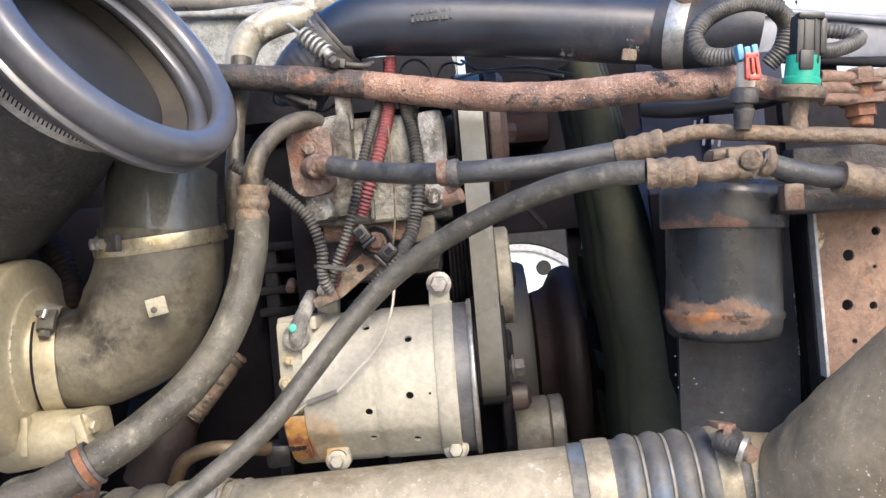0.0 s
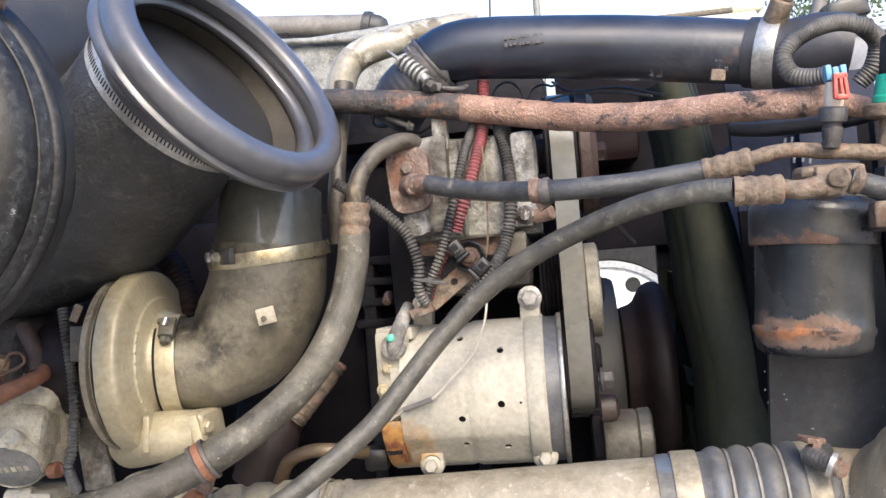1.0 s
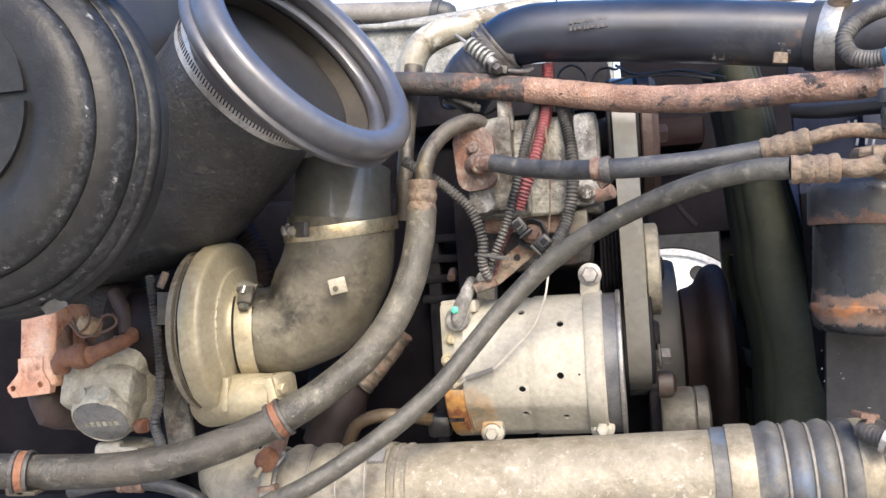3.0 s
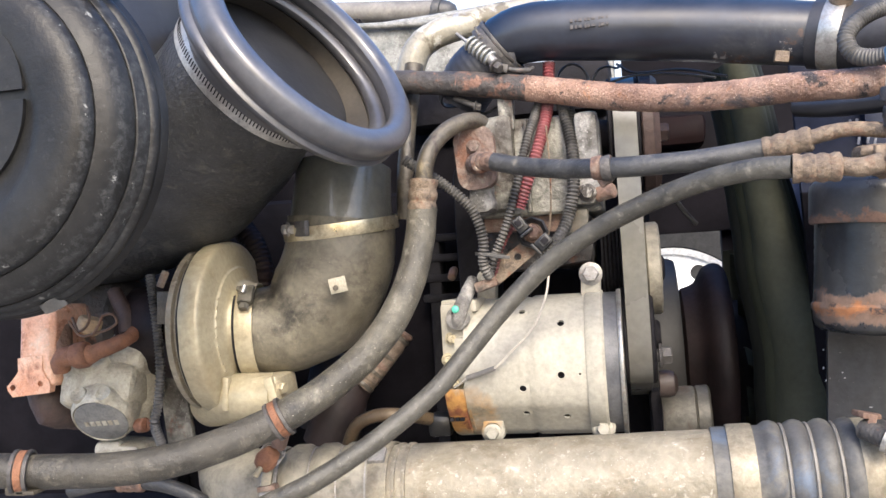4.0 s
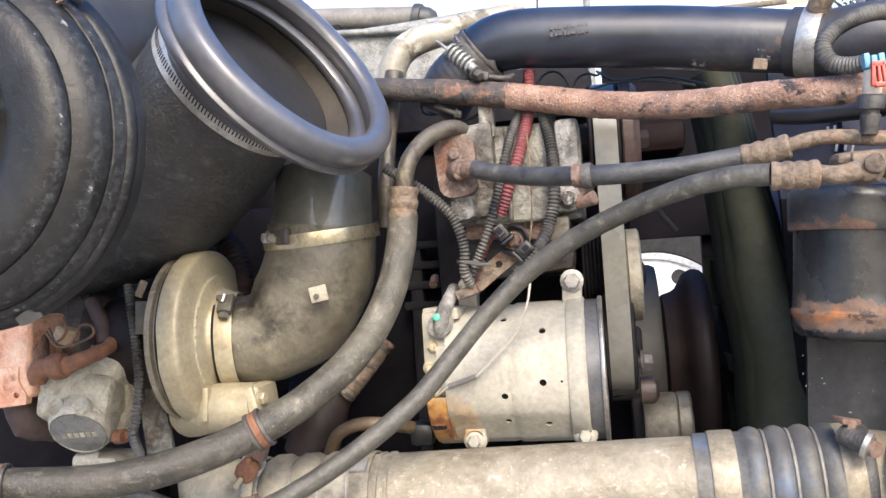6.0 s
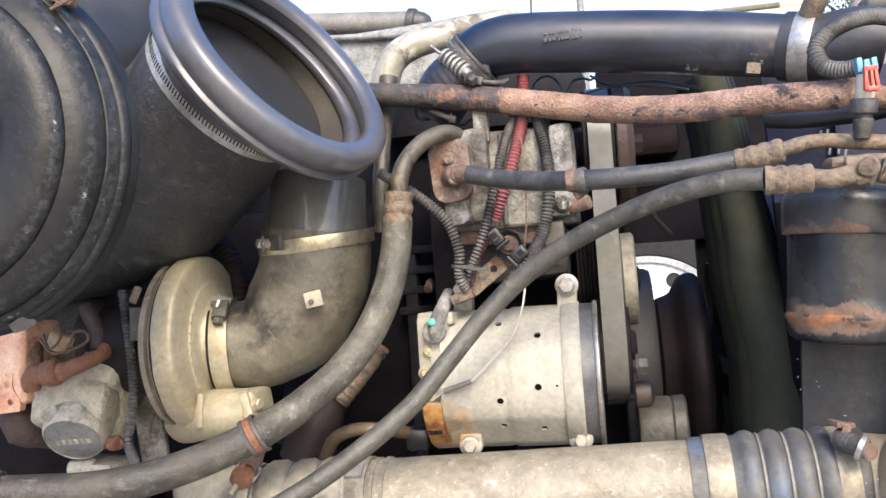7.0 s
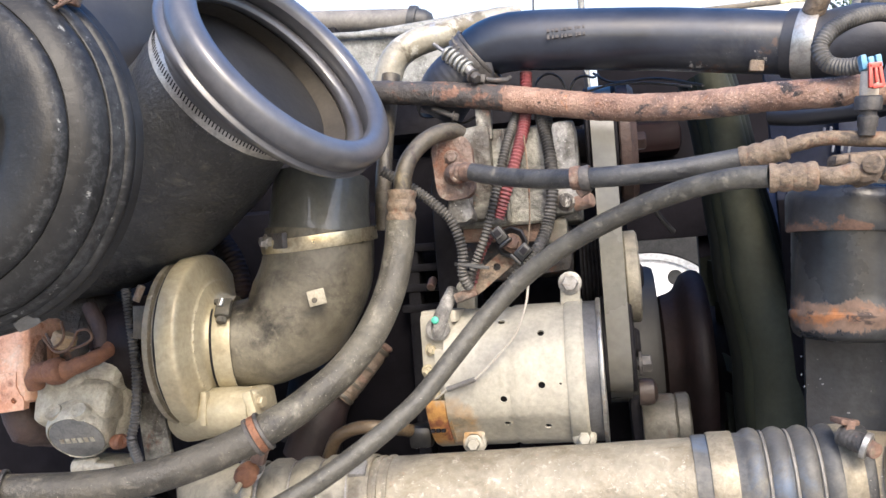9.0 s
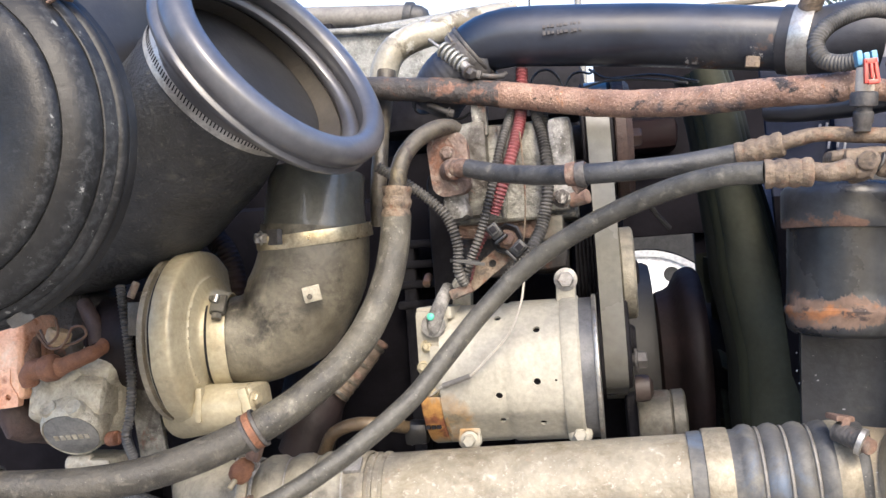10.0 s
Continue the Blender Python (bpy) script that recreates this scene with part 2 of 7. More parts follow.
M_CANBODY = surf("black_paint_rusting_at_seam", (0.021, 0.0225, 0.026), (0.047, 0.048, 0.0485), 12, [((0.155, 0.105, 0.078), 15, 0.575, 0.61, 0.9, 0), ((0.3, 0.13, 0.052), 22, 0.68, 0.78, 0.85, 0), ((0.045, 0.032, 0.027), 34, 0.76, 0.82, 0.7, 0)], ((0.5, 0.49, 0.45), 120, 0.755), (0.22, 0.38), 0, (80, 0.12), near=(0.158, 0.046, 0.22, -0.03, 0.06, 0.4), spec=0.35)
M_CANCAP = surf("black_paint_rusting_rim", (0.028, 0.03, 0.034), (0.055, 0.055, 0.056), 12, [((0.17, 0.105, 0.075), 34, 0.55, 0.61, 0.9, 0)], None, (0.25, 0.45), 0, (80, 0.2), near=(0.247, 0.026, 0.2, -0.035, 0.05, 0.3))
M_PLATE = surf("rust_perforated_plate", (0.1615, 0.0952, 0.06375), (0.255, 0.1683, 0.1173), 16, [((0.1, 0.085, 0.082), 10, 0.56, 0.66, 0.7, 0), ((0.52, 0.45, 0.29), 15, 0.56, 0.6, 0.8, 0), ((0.33, 0.17, 0.09), 40, 0.6, 0.7, 0.9, 0), ((0.06, 0.05, 0.042), 18, 0.6, 0.68, 0.8, 0)], ((0.5, 0.36, 0.24), 200, 0.68), (0.65, 0.85), 0, (120, 0.6))
M_BELT = surf("grey_rib_belt", (0.125, 0.122, 0.106), (0.175, 0.171, 0.15), 6, None, None, (0.24, 0.36), 0, (150, 0.06), grime=0.12)
M_PULLEY = surf("worn_pulley_steel", (0.0914, 0.0841, 0.06582), (0.1573, 0.1463, 0.117), 20, [((0.1, 0.068, 0.05), 22, 0.54, 0.7, 0.8, 0), ((0.36, 0.34, 0.29), 40, 0.64, 0.74, 0.5, 0.3)], None, (0.4, 0.6), 0.35, (140, 0.3))
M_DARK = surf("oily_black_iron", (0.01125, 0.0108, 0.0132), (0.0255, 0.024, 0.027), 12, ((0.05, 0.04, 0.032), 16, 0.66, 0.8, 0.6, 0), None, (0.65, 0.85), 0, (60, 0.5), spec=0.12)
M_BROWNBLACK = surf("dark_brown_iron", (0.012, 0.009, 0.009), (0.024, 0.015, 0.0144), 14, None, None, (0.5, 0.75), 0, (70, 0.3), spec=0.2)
M_CLUTCHRUST = surf("brown_rusted_plate", (0.0434, 0.02604, 0.02108), (0.0775, 0.04836, 0.03844), 24, ((0.05, 0.035, 0.03), 30, 0.54, 0.68, 0.8, 0), None, (0.5, 0.7), 0.1, (120, 0.5))
M_RUSTPINK = surf("pink_rusted_casting", (0.1188, 0.0792, 0.06336), (0.2297, 0.1703, 0.1362), 34, [((0.16, 0.075, 0.045), 26, 0.52, 0.62, 0.85, 0), ((0.42, 0.38, 0.31), 40, 0.6, 0.7, 0.8, 0), ((0.05, 0.042, 0.038), 30, 0.6, 0.68, 0.8, 0)], None, (0.55, 0.75), 0.1, (150, 1.0), grime=0.5)
M_GREYBLUE = surf("pale_blue_grey_paint", (0.16, 0.17, 0.2), (0.24, 0.25, 0.285), 6, ((0.12, 0.115, 0.12), 20, 0.6, 0.75, 0.6, 0), None, (0.35, 0.5), 0, (40, 0.06), grime=0.15)
M_BROWNKNOB = surf("brown_rubber_knob", (0.03, 0.0204, 0.0168), (0.051, 0.036, 0.0288), 20, None, None, (0.5, 0.65), 0, (120, 0.3), grime=0.2)
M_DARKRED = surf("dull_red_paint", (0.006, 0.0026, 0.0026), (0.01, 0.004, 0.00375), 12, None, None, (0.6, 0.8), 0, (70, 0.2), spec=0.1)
# Two darker copies of the fan olive that paint the lip's fade into shade.
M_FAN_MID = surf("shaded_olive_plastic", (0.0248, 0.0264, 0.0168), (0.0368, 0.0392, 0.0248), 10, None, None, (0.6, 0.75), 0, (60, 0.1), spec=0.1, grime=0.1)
M_FAN_DARK = surf("deeper_shaded_olive_plastic", (0.01105, 0.0117, 0.0091), (0.0169, 0.01781, 0.01365), 10, None, None, (0.6, 0.75), 0, (60, 0.1), spec=0.1, grime=0.1)
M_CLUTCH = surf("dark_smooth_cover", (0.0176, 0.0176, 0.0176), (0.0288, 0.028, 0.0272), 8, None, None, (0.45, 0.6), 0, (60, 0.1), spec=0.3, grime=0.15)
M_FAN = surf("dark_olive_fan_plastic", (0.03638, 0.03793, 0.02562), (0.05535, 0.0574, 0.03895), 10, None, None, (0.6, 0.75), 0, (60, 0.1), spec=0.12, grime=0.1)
M_SHROUD = surf("blue_black_shroud", (0.019, 0.0235, 0.044), (0.033, 0.04, 0.07), 8, None, None, (0.5, 0.7), 0, (60, 0.15), spec=0.2)
M_GREYBAR = surf("weathered_grey_bar", (0.17, 0.16, 0.145), (0.24, 0.225, 0.2), 10, None, None, (0.5, 0.65), 0, (90, 0.2))
M_PALE = surf("pale_galvanised_sheet", (0.22, 0.225, 0.21), (0.33, 0.33, 0.305), 26, ((0.15, 0.15, 0.135), 40, 0.5, 0.62, 0.7, 0.1), ((0.5, 0.5, 0.47), 120, 0.66), (0.45, 0.65), 0.1, (140, 0.5))
M_MOTTLED = surf("mottled_pale_pipe", (0.28, 0.255, 0.195), (0.42, 0.395, 0.32), 14, [((0.15, 0.13, 0.09), 17, 0.52, 0.57, 0.5, 0), ((0.6, 0.58, 0.5), 19, 0.55, 0.6, 0.45, 0), ((0.3, 0.32, 0.36), 23, 0.58, 0.62, 0.4, 0)], None, (0.3, 0.46), 0.1, (120, 0.3), grime=0.25)
M_CRUST = surf("salt_crusted_casting", (0.1721, 0.167, 0.1569), (0.3443, 0.3341, 0.3139), 40, ((0.08, 0.075, 0.065), 34, 0.48, 0.62, 0.8, 0), ((0.42, 0.41, 0.385), 130, 0.67), (0.6, 0.8), 0.1, (140, 0.7), grime=0.6)
M_RUSTGREY = surf("dark_dirty_steel", (0.06, 0.057, 0.055), (0.13, 0.12, 0.11), 40, (RUST_D, 50, 0.6, 0.7, 0.8, 0), None, (0.45, 0.65), 0.3, (150, 0.4))
M_YELLOW = surf("faded_yellow_paint", (0.56, 0.53, 0.3), (0.62, 0.59, 0.38), 4, None, None, (0.5, 0.6), 0, (30, 0.05))
M_LEAF = surf("green_leaves", (0.06, 0.1, 0.035), (0.1, 0.15, 0.06), 2, None, None, (0.5, 0.6), 0, (30, 0.05))
M_CREAM = surf("cream_plastic", (0.62, 0.52, 0.4), (0.7, 0.6, 0.46), 60, None, None, (0.4, 0.5), 0, (200, 0.05), grime=0.08)
M_BLUE = surf("light_blue_plastic", (0.1, 0.28, 0.42), (0.16, 0.36, 0.5), 60, None, None, (0.35, 0.5), 0, (200, 0.05), grime=0.3)
M_RED = surf("red_plastic", (0.5, 0.05, 0.035), (0.6, 0.1, 0.07), 60, None, None, (0.35, 0.5), 0, (200, 0.05), grime=0.25)
M_GREEN = surf("green_plastic", (0.016, 0.25, 0.16), (0.035, 0.34, 0.235), 40, ((0.3, 0.33, 0.28), 60, 0.62, 0.75, 0.8, 0), None, (0.35, 0.5), 0, (200, 0.05), grime=0.08)
M_GREENDOT = surf("mint_paint", (0.06, 0.4, 0.27), (0.12, 0.5, 0.36), 60, None, None, (0.4, 0.5), 0, (200, 0.05), grime=0.08)
M_PLASTIC = surf("black_connector_plastic", (0.009, 0.009, 0.00975), (0.0225, 0.0225, 0.0225), 40, None, None, (0.32, 0.48), 0, (160, 0.1))
M_GREYPLASTIC = surf("dusty_grey_plastic", (0.045, 0.044, 0.042), (0.1, 0.097, 0.09), 40, None, None, (0.5, 0.65), 0, (160, 0.2))
M_WIRE = surf("black_wire", (0.02, 0.02, 0.02), (0.05, 0.05, 0.05), 40, None, None, (0.4, 0.55), 0, (160, 0.1))
M_WHITEWIRE = surf("off_white_wire", (0.42, 0.39, 0.32), (0.52, 0.48, 0.4), 40, None, None, (0.45, 0.6), 0, (160, 0.1), grime=0.08)
M_COPPER = surf("bare_copper_wire", (0.1485, 0.0792, 0.0462), (0.1815, 0.1122, 0.0726), 40, None, None, (0.4, 0.6), 0.5, (160, 0.1))
# Rust lightened so that direct sun on the manifold is in the colour.
M_PINKRUST = surf("sunlit_rust_iron", (0.64, 0.32, 0.19), (0.84, 0.54, 0.37), 26, [((0.3, 0.125, 0.07), 22, 0.56, 0.67, 0.7, 0), ((0.88, 0.7, 0.54), 26, 0.58, 0.7, 0.3, 0.1)], ((0.85, 0.68, 0.54), 200, 0.7), (0.24, 0.4), 0.1, (120, 0.5), grime=0.15)
M_ORANGERUST = surf("orange_rust_hose", (0.1634, 0.06922, 0.03461), (0.2692, 0.125, 0.06345), 30, ((0.4, 0.26, 0.15), 60, 0.6, 0.74, 0.8, 0), None, (0.6, 0.8), 0, (140, 0.7))
M_MARK = surf("faded_print", (0.36, 0.36, 0.36), (0.5, 0.5, 0.49), 60, None, None, (0.6, 0.7), 0, (100, 0.02))
M_PRINT = surf("faded_pipe_print", (0.027, 0.024, 0.024), (0.072, 0.063, 0.06), 160, None, None, (0.6, 0.7), 0, (100, 0.02))
M_WHITE = surf("white_wheel_paint", (0.75, 0.75, 0.74), (0.82, 0.82, 0.8), 8, None, None, (0.3, 0.4), 0, (40, 0.03))
M_TYRE = surf("tyre_rubber", (0.026, 0.026, 0.0265), (0.042, 0.042, 0.041), 10, None, None, (0.75, 0.9), 0, (80, 0.2), spec=0.15)
M_GROUND = surf("dusty_concrete_yard", (0.3, 0.285, 0.26), (0.4, 0.385, 0.35), 0.8, ((0.2, 0.19, 0.17), 1.6, 0.55, 0.7, 0.9, 0), None, (0.75, 0.9), 0, (20, 0.4))
M_WALL = surf("pale_render_wall", (0.7, 0.68, 0.63), (0.76, 0.74, 0.7), 1.0, None, None, (0.8, 0.9), 0, (30, 0.2))

M_BRASS = surf("brassy_zinc_band", (0.24, 0.21, 0.15), (0.33, 0.295, 0.22), 24, ((0.18, 0.145, 0.095), 30, 0.52, 0.72, 0.7, 0.2), None, (0.42, 0.56), 0.3, (160, 0.15))
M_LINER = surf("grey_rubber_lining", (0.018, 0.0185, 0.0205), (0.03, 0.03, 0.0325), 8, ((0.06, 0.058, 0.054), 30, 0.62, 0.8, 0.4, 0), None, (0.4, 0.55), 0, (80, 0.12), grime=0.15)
# Lighter tan copy of the lining; the light on the wall is in its colour.
M_LINER_TAN = surf("lit_tan_lining", (0.042, 0.0371, 0.0308), (0.077, 0.0672, 0.0532), 14, ((0.085, 0.074, 0.059), 30, 0.58, 0.76, 0.6, 0), None, (0.42, 0.58), 0, (90, 0.2), grime=0.2)
M_GAP = surf("dark_grey_winding_gap", (0.068, 0.0697, 0.0765), (0.1275, 0.1275, 0.1292), 20, None, None, (0.35, 0.5), 0.1, (160, 0.2))

# Olive dust, with the sleeve's bright sheen also lifted into the base colour.
M_OLIVE = surf("olive_dust_and_sheen_rubber", (0.046, 0.048, 0.047), (0.14, 0.137, 0.11), 7, ((0.17, 0.165, 0.13), 26, 0.6, 0.78, 0.6, 0), None, (0.24, 0.4), 0, (120, 0.25), coat=0.4, grime=0.2)
# Near-black tone that puts the deep shade between parts into the colour.
M_VOID = surf("deep_shade_black", (0.006, 0.0054, 0.00696), (0.0114, 0.0102, 0.0126), 8, None, None, (0.7, 0.9), 0, (60, 0.2), spec=0.06)
M_BLACKTUBE = surf("black_return_tube", (0.012, 0.013, 0.017), (0.024, 0.025, 0.03), 10, None, None, (0.25, 0.4), 0, (60, 0.1))

M_TAG = surf("dull_tag_metal", (0.36, 0.33, 0.25), (0.5, 0.46, 0.36), 40, ((0.16, 0.13, 0.09), 60, 0.56, 0.7, 0.7, 0.1), None, (0.4, 0.6), 0.2, (160, 0.3))
M_COIL = surf("dull_zinc_clamp_steel", (0.2936, 0.2991, 0.2774), (0.4567, 0.4567, 0.4241), 40, ((0.13, 0.1, 0.075), 50, 0.58, 0.7, 0.8, 0.1), None, (0.34, 0.5), 0.4, (160, 0.4))
M_BAND = surf("bright_worm_band", (0.52, 0.5, 0.45), (0.64, 0.62, 0.57), 30, ((0.34, 0.3, 0.24), 34, 0.56, 0.74, 0.6, 0.3), None, (0.32, 0.46), 0.5, (160, 0.12))
M_RUSTMIX = surf("half_flaked_pipe", (0.05, 0.044, 0.042), (0.09, 0.074, 0.064), 24, [((0.21, 0.118, 0.083), 44, 0.5, 0.57, 0.85, 0), ((0.31, 0.18, 0.12), 70, 0.57, 0.68, 0.85, 0)], None, (0.55, 0.8), 0, (130, 1.0))
M_PLUG = surf("yellowed_plug", (0.34, 0.22, 0.11), (0.5, 0.36, 0.2), 40, ((0.2, 0.11, 0.06), 50, 0.56, 0.7, 0.7, 0), None, (0.4, 0.55), 0, (180, 0.2))
M_CANPLATE = surf("dusty_black_plate", (0.0216, 0.02304, 0.02736), (0.0432, 0.04464, 0.04752), 9, ((0.08, 0.075, 0.062), 30, 0.6, 0.78, 0.7, 0), ((0.5, 0.5, 0.47), 130, 0.74), (0.36, 0.54), 0, (80, 0.2))
M_GILT = surf("bright_zinc_band", (0.5, 0.43, 0.28), (0.62, 0.55, 0.38), 24, ((0.3, 0.22, 0.12), 30, 0.58, 0.74, 0.6, 0.3), None, (0.26, 0.38), 0.8, (160, 0.1))

M_HOSE_DUSTY = surf("brown_dusted_hose", (0.05, 0.047, 0.039), (0.1, 0.094, 0.076), 15, [((0.24, 0.225, 0.18), 42, 0.57, 0.75, 0.8, 0), ((0.024, 0.023, 0.021), 18, 0.55, 0.7, 0.45, 0)], ((0.3, 0.285, 0.24), 210, 0.71), (0.38, 0.54), 0, (150, 0.5))

M_OILPIPE = surf("orange_tan_pipe", (0.093, 0.0651, 0.0372), (0.1488, 0.1085, 0.062), 24, ((0.1, 0.07, 0.045), 20, 0.56, 0.7, 0.6, 0), None, (0.36, 0.52), 0.1, (150, 0.3))


# ---- building helpers ----
def thing(name, at, label, category, group="", kind=""):
    ob = new(name)
    ob.empty_display_size = 0.02
    ob.location = at
    return tagged(ob, label, category, group, kind)


ORIGIN = {}


def part(name, bm, material, parent=None, label=""):
    me = bpy.data.meshes.new(name)
    base = Vector(ORIGIN.get(parent.name, parent.location)) if parent else Vector()
    bmesh.ops.remove_doubles(bm, verts=bm.verts, dist=1e-6)
    bmesh.ops.recalc_face_normals(bm, faces=bm.faces)
    bmesh.ops.translate(bm, verts=bm.verts, vec=-base)
    for f in bm.faces:
        f.smooth = True
    for e in bm.edges:
        if len(e.link_faces) != 2 or e.calc_face_angle(0) > radians(38):
            e.smooth = False
    bm.to_mesh(me)
    bm.free()
    me.materials.append(material)
    ob = new(name, me)
    if parent:
        ob.parent = parent
    ORIGIN[ob.name] = base
    if label:
        ob["label"] = label
    return ob


def join(*bms):
    out = bms[0]
    for b in bms[1:]:
        me = bpy.data.meshes.new("tmp")
        b.to_mesh(me)
        b.free()
        out.from_mesh(me)
        bpy.data.meshes.remove(me)
    return out


def axes(d):
    d = Vector(d).normalized()
    a = Vector((0, 0, 1)) if abs(d.z) < 0.9 else Vector((0, 1, 0))
    u = d.cross(a).normalized()
    return d, u, d.cross(u).normalized()


def rings(bm, loops, closed=False):
    vs = [[bm.verts.new(p) for p in l] for l in loops]
    pairs = list(zip(vs, vs[1:])) + ([(vs[-1], vs[0])] if closed else [])
    for a, b in pairs:
        n = len(a)
        for i in range(n):
            bm.faces.new((a[i], a[(i + 1) % n], b[(i + 1) % n], b[i]))
    return vs


def spline(pts, rs, step):
    """Points, radii along a Catmull-Rom line, about step apart."""
    P_ = [Vector(p) for p in pts]
    P_ = [2 * P_[0] - P_[1]] + P_ + [2 * P_[-1] - P_[-2]]
    R_ = [rs[0]] + list(rs) + [rs[-1]]
    out, rad = [], []
    for i in range(1, len(P_) - 2):
        a, b, c, d = P_[i - 1:i + 3]
        n = max(2, int((c - b).length / step))
        for k in range(n):
            t = k / n
            out.append(0.5 * (2 * b + (c - a) * t + (2 * a - 5 * b + 4 * c - d) * t * t + (3 * b - a - 3 * c + d) * t ** 3))
            rad.append(R_[i] + (R_[i + 1] - R_[i]) * (3 * t * t - 2 * t ** 3))
    return out + [P_[-2]], rad + [R_[-2]]


def sweep(pts, r, seg=20, step=0.012, ribs=None, hollow=0.0, wobble=0.0, flat=1.0):
    """A hose along a smooth line. ribs: (pitch, depth) of a corrugated one; hollow: wall thickness with open ends; wobble: unevenness of the skin."""
    rs = list(r) if isinstance(r, (list, tuple)) else [r] * len(pts)
    if ribs:
        step = ribs[0] / 4
    line, rad = spline(pts, rs, step)
    if ribs:
        rad = [q + (0.0, -ribs[1] * 0.5, -ribs[1], -ribs[1] * 0.5)[i % 4] for i, q in enumerate(rad)]
    bm = bmesh.new()
    u = axes(line[1] - line[0])[1]
    loops, inner = [], []
    for i, p in enumerate(line):
        d = (line[min(i + 1, len(line) - 1)] - line[max(i - 1, 0)]).normalized()
        u = (u - d * u.dot(d)).normalized()
        v = d.cross(u)
        ring = []
        for k in range(seg):
            a = 2 * math.pi * k / seg
            q = rad[i] * (1 + wobble * noise.noise((p + u * math.cos(a) * rad[i] + v * math.sin(a) * rad[i]) * 38))
            ring.append(p + u * (math.cos(a) * q) + v * (math.sin(a) * q * flat))
        loops.append(ring)
        if hollow:
            k_ = 1 - hollow / rad[i]
            inner.append([p + (x - p) * k_ for x in ring])
    if hollow:
        rings(bm, loops + inner[::-1], True)
    else:
        vs = rings(bm, loops)
        bm.faces.new(vs[0][::-1])
        bm.faces.new(vs[-1])
    return bm


def lathe(profile, at, axis, seg=40, closed=False, arc=None):
    """Turns (along, radius) pairs round the axis at a point."""
    d, u, v = axes(axis)
    at = Vector(at)
    bm = bmesh.new()
    loops = []
    for s, r in profile:
        r = max(r, 1e-5)
        loops.append([at + d * s + u * (r * math.cos(2 * math.pi * k / seg)) + v * (r * math.sin(2 * math.pi * k / seg)) for k in range(seg)])
    vs = rings(bm, loops, closed)
    if not closed:
        for ring in (vs[0], vs[-1]):
            bm.faces.new(ring)
    return bm


def rod(a, b, r, seg=20, edge=None, r2=None):
    a, b = Vector(a), Vector(b)
    n, e = (b - a).length, r * 0.18 if edge is None else edge
    r2 = r2 or r
    return lathe([(0, r - e), (e, r), (n - e, r2), (n, r2 - e)], a, b - a, seg)


def block(at, size, turn=None, bevel=0.003, seg=2):
    bm = bmesh.new()
    bmesh.ops.create_cube(bm, size=1.0)
    bmesh.ops.scale(bm, vec=size, verts=bm.verts)
    if bevel:
        bmesh.ops.bevel(bm, geom=bm.edges[:], offset=min(bevel, min(size) * 0.45), segments=seg, affect="EDGES", profile=0.6)
    bmesh.ops.transform(bm, matrix=pose(*at, *(turn or (0, 0, 0))), verts=bm.verts)
    return bm


def roughen(bm, amount, scale, cuts=0):
    if cuts:
        bmesh.ops.subdivide_edges(bm, edges=bm.edges[:], cuts=cuts, use_grid_fill=True)
    for v in bm.verts:
        v.co += Vector(noise.noise_vector(v.co * scale)) * amount
    return bm


def hexbolt(at, axis, across, height, washer=True):
    """A hex head on its washer; axis points out of the surface."""
    r = across / math.sqrt(3)
    h = lathe([(0, r), (height * 0.8, r), (height, r * 0.82)], at, axis, 6)
    if washer:
        h = join(h, lathe([(-height * 0.3, r * 1.3), (-0.0005, r * 1.35), (0.0003, r * 1.2)], at, axis, 24))
    return h


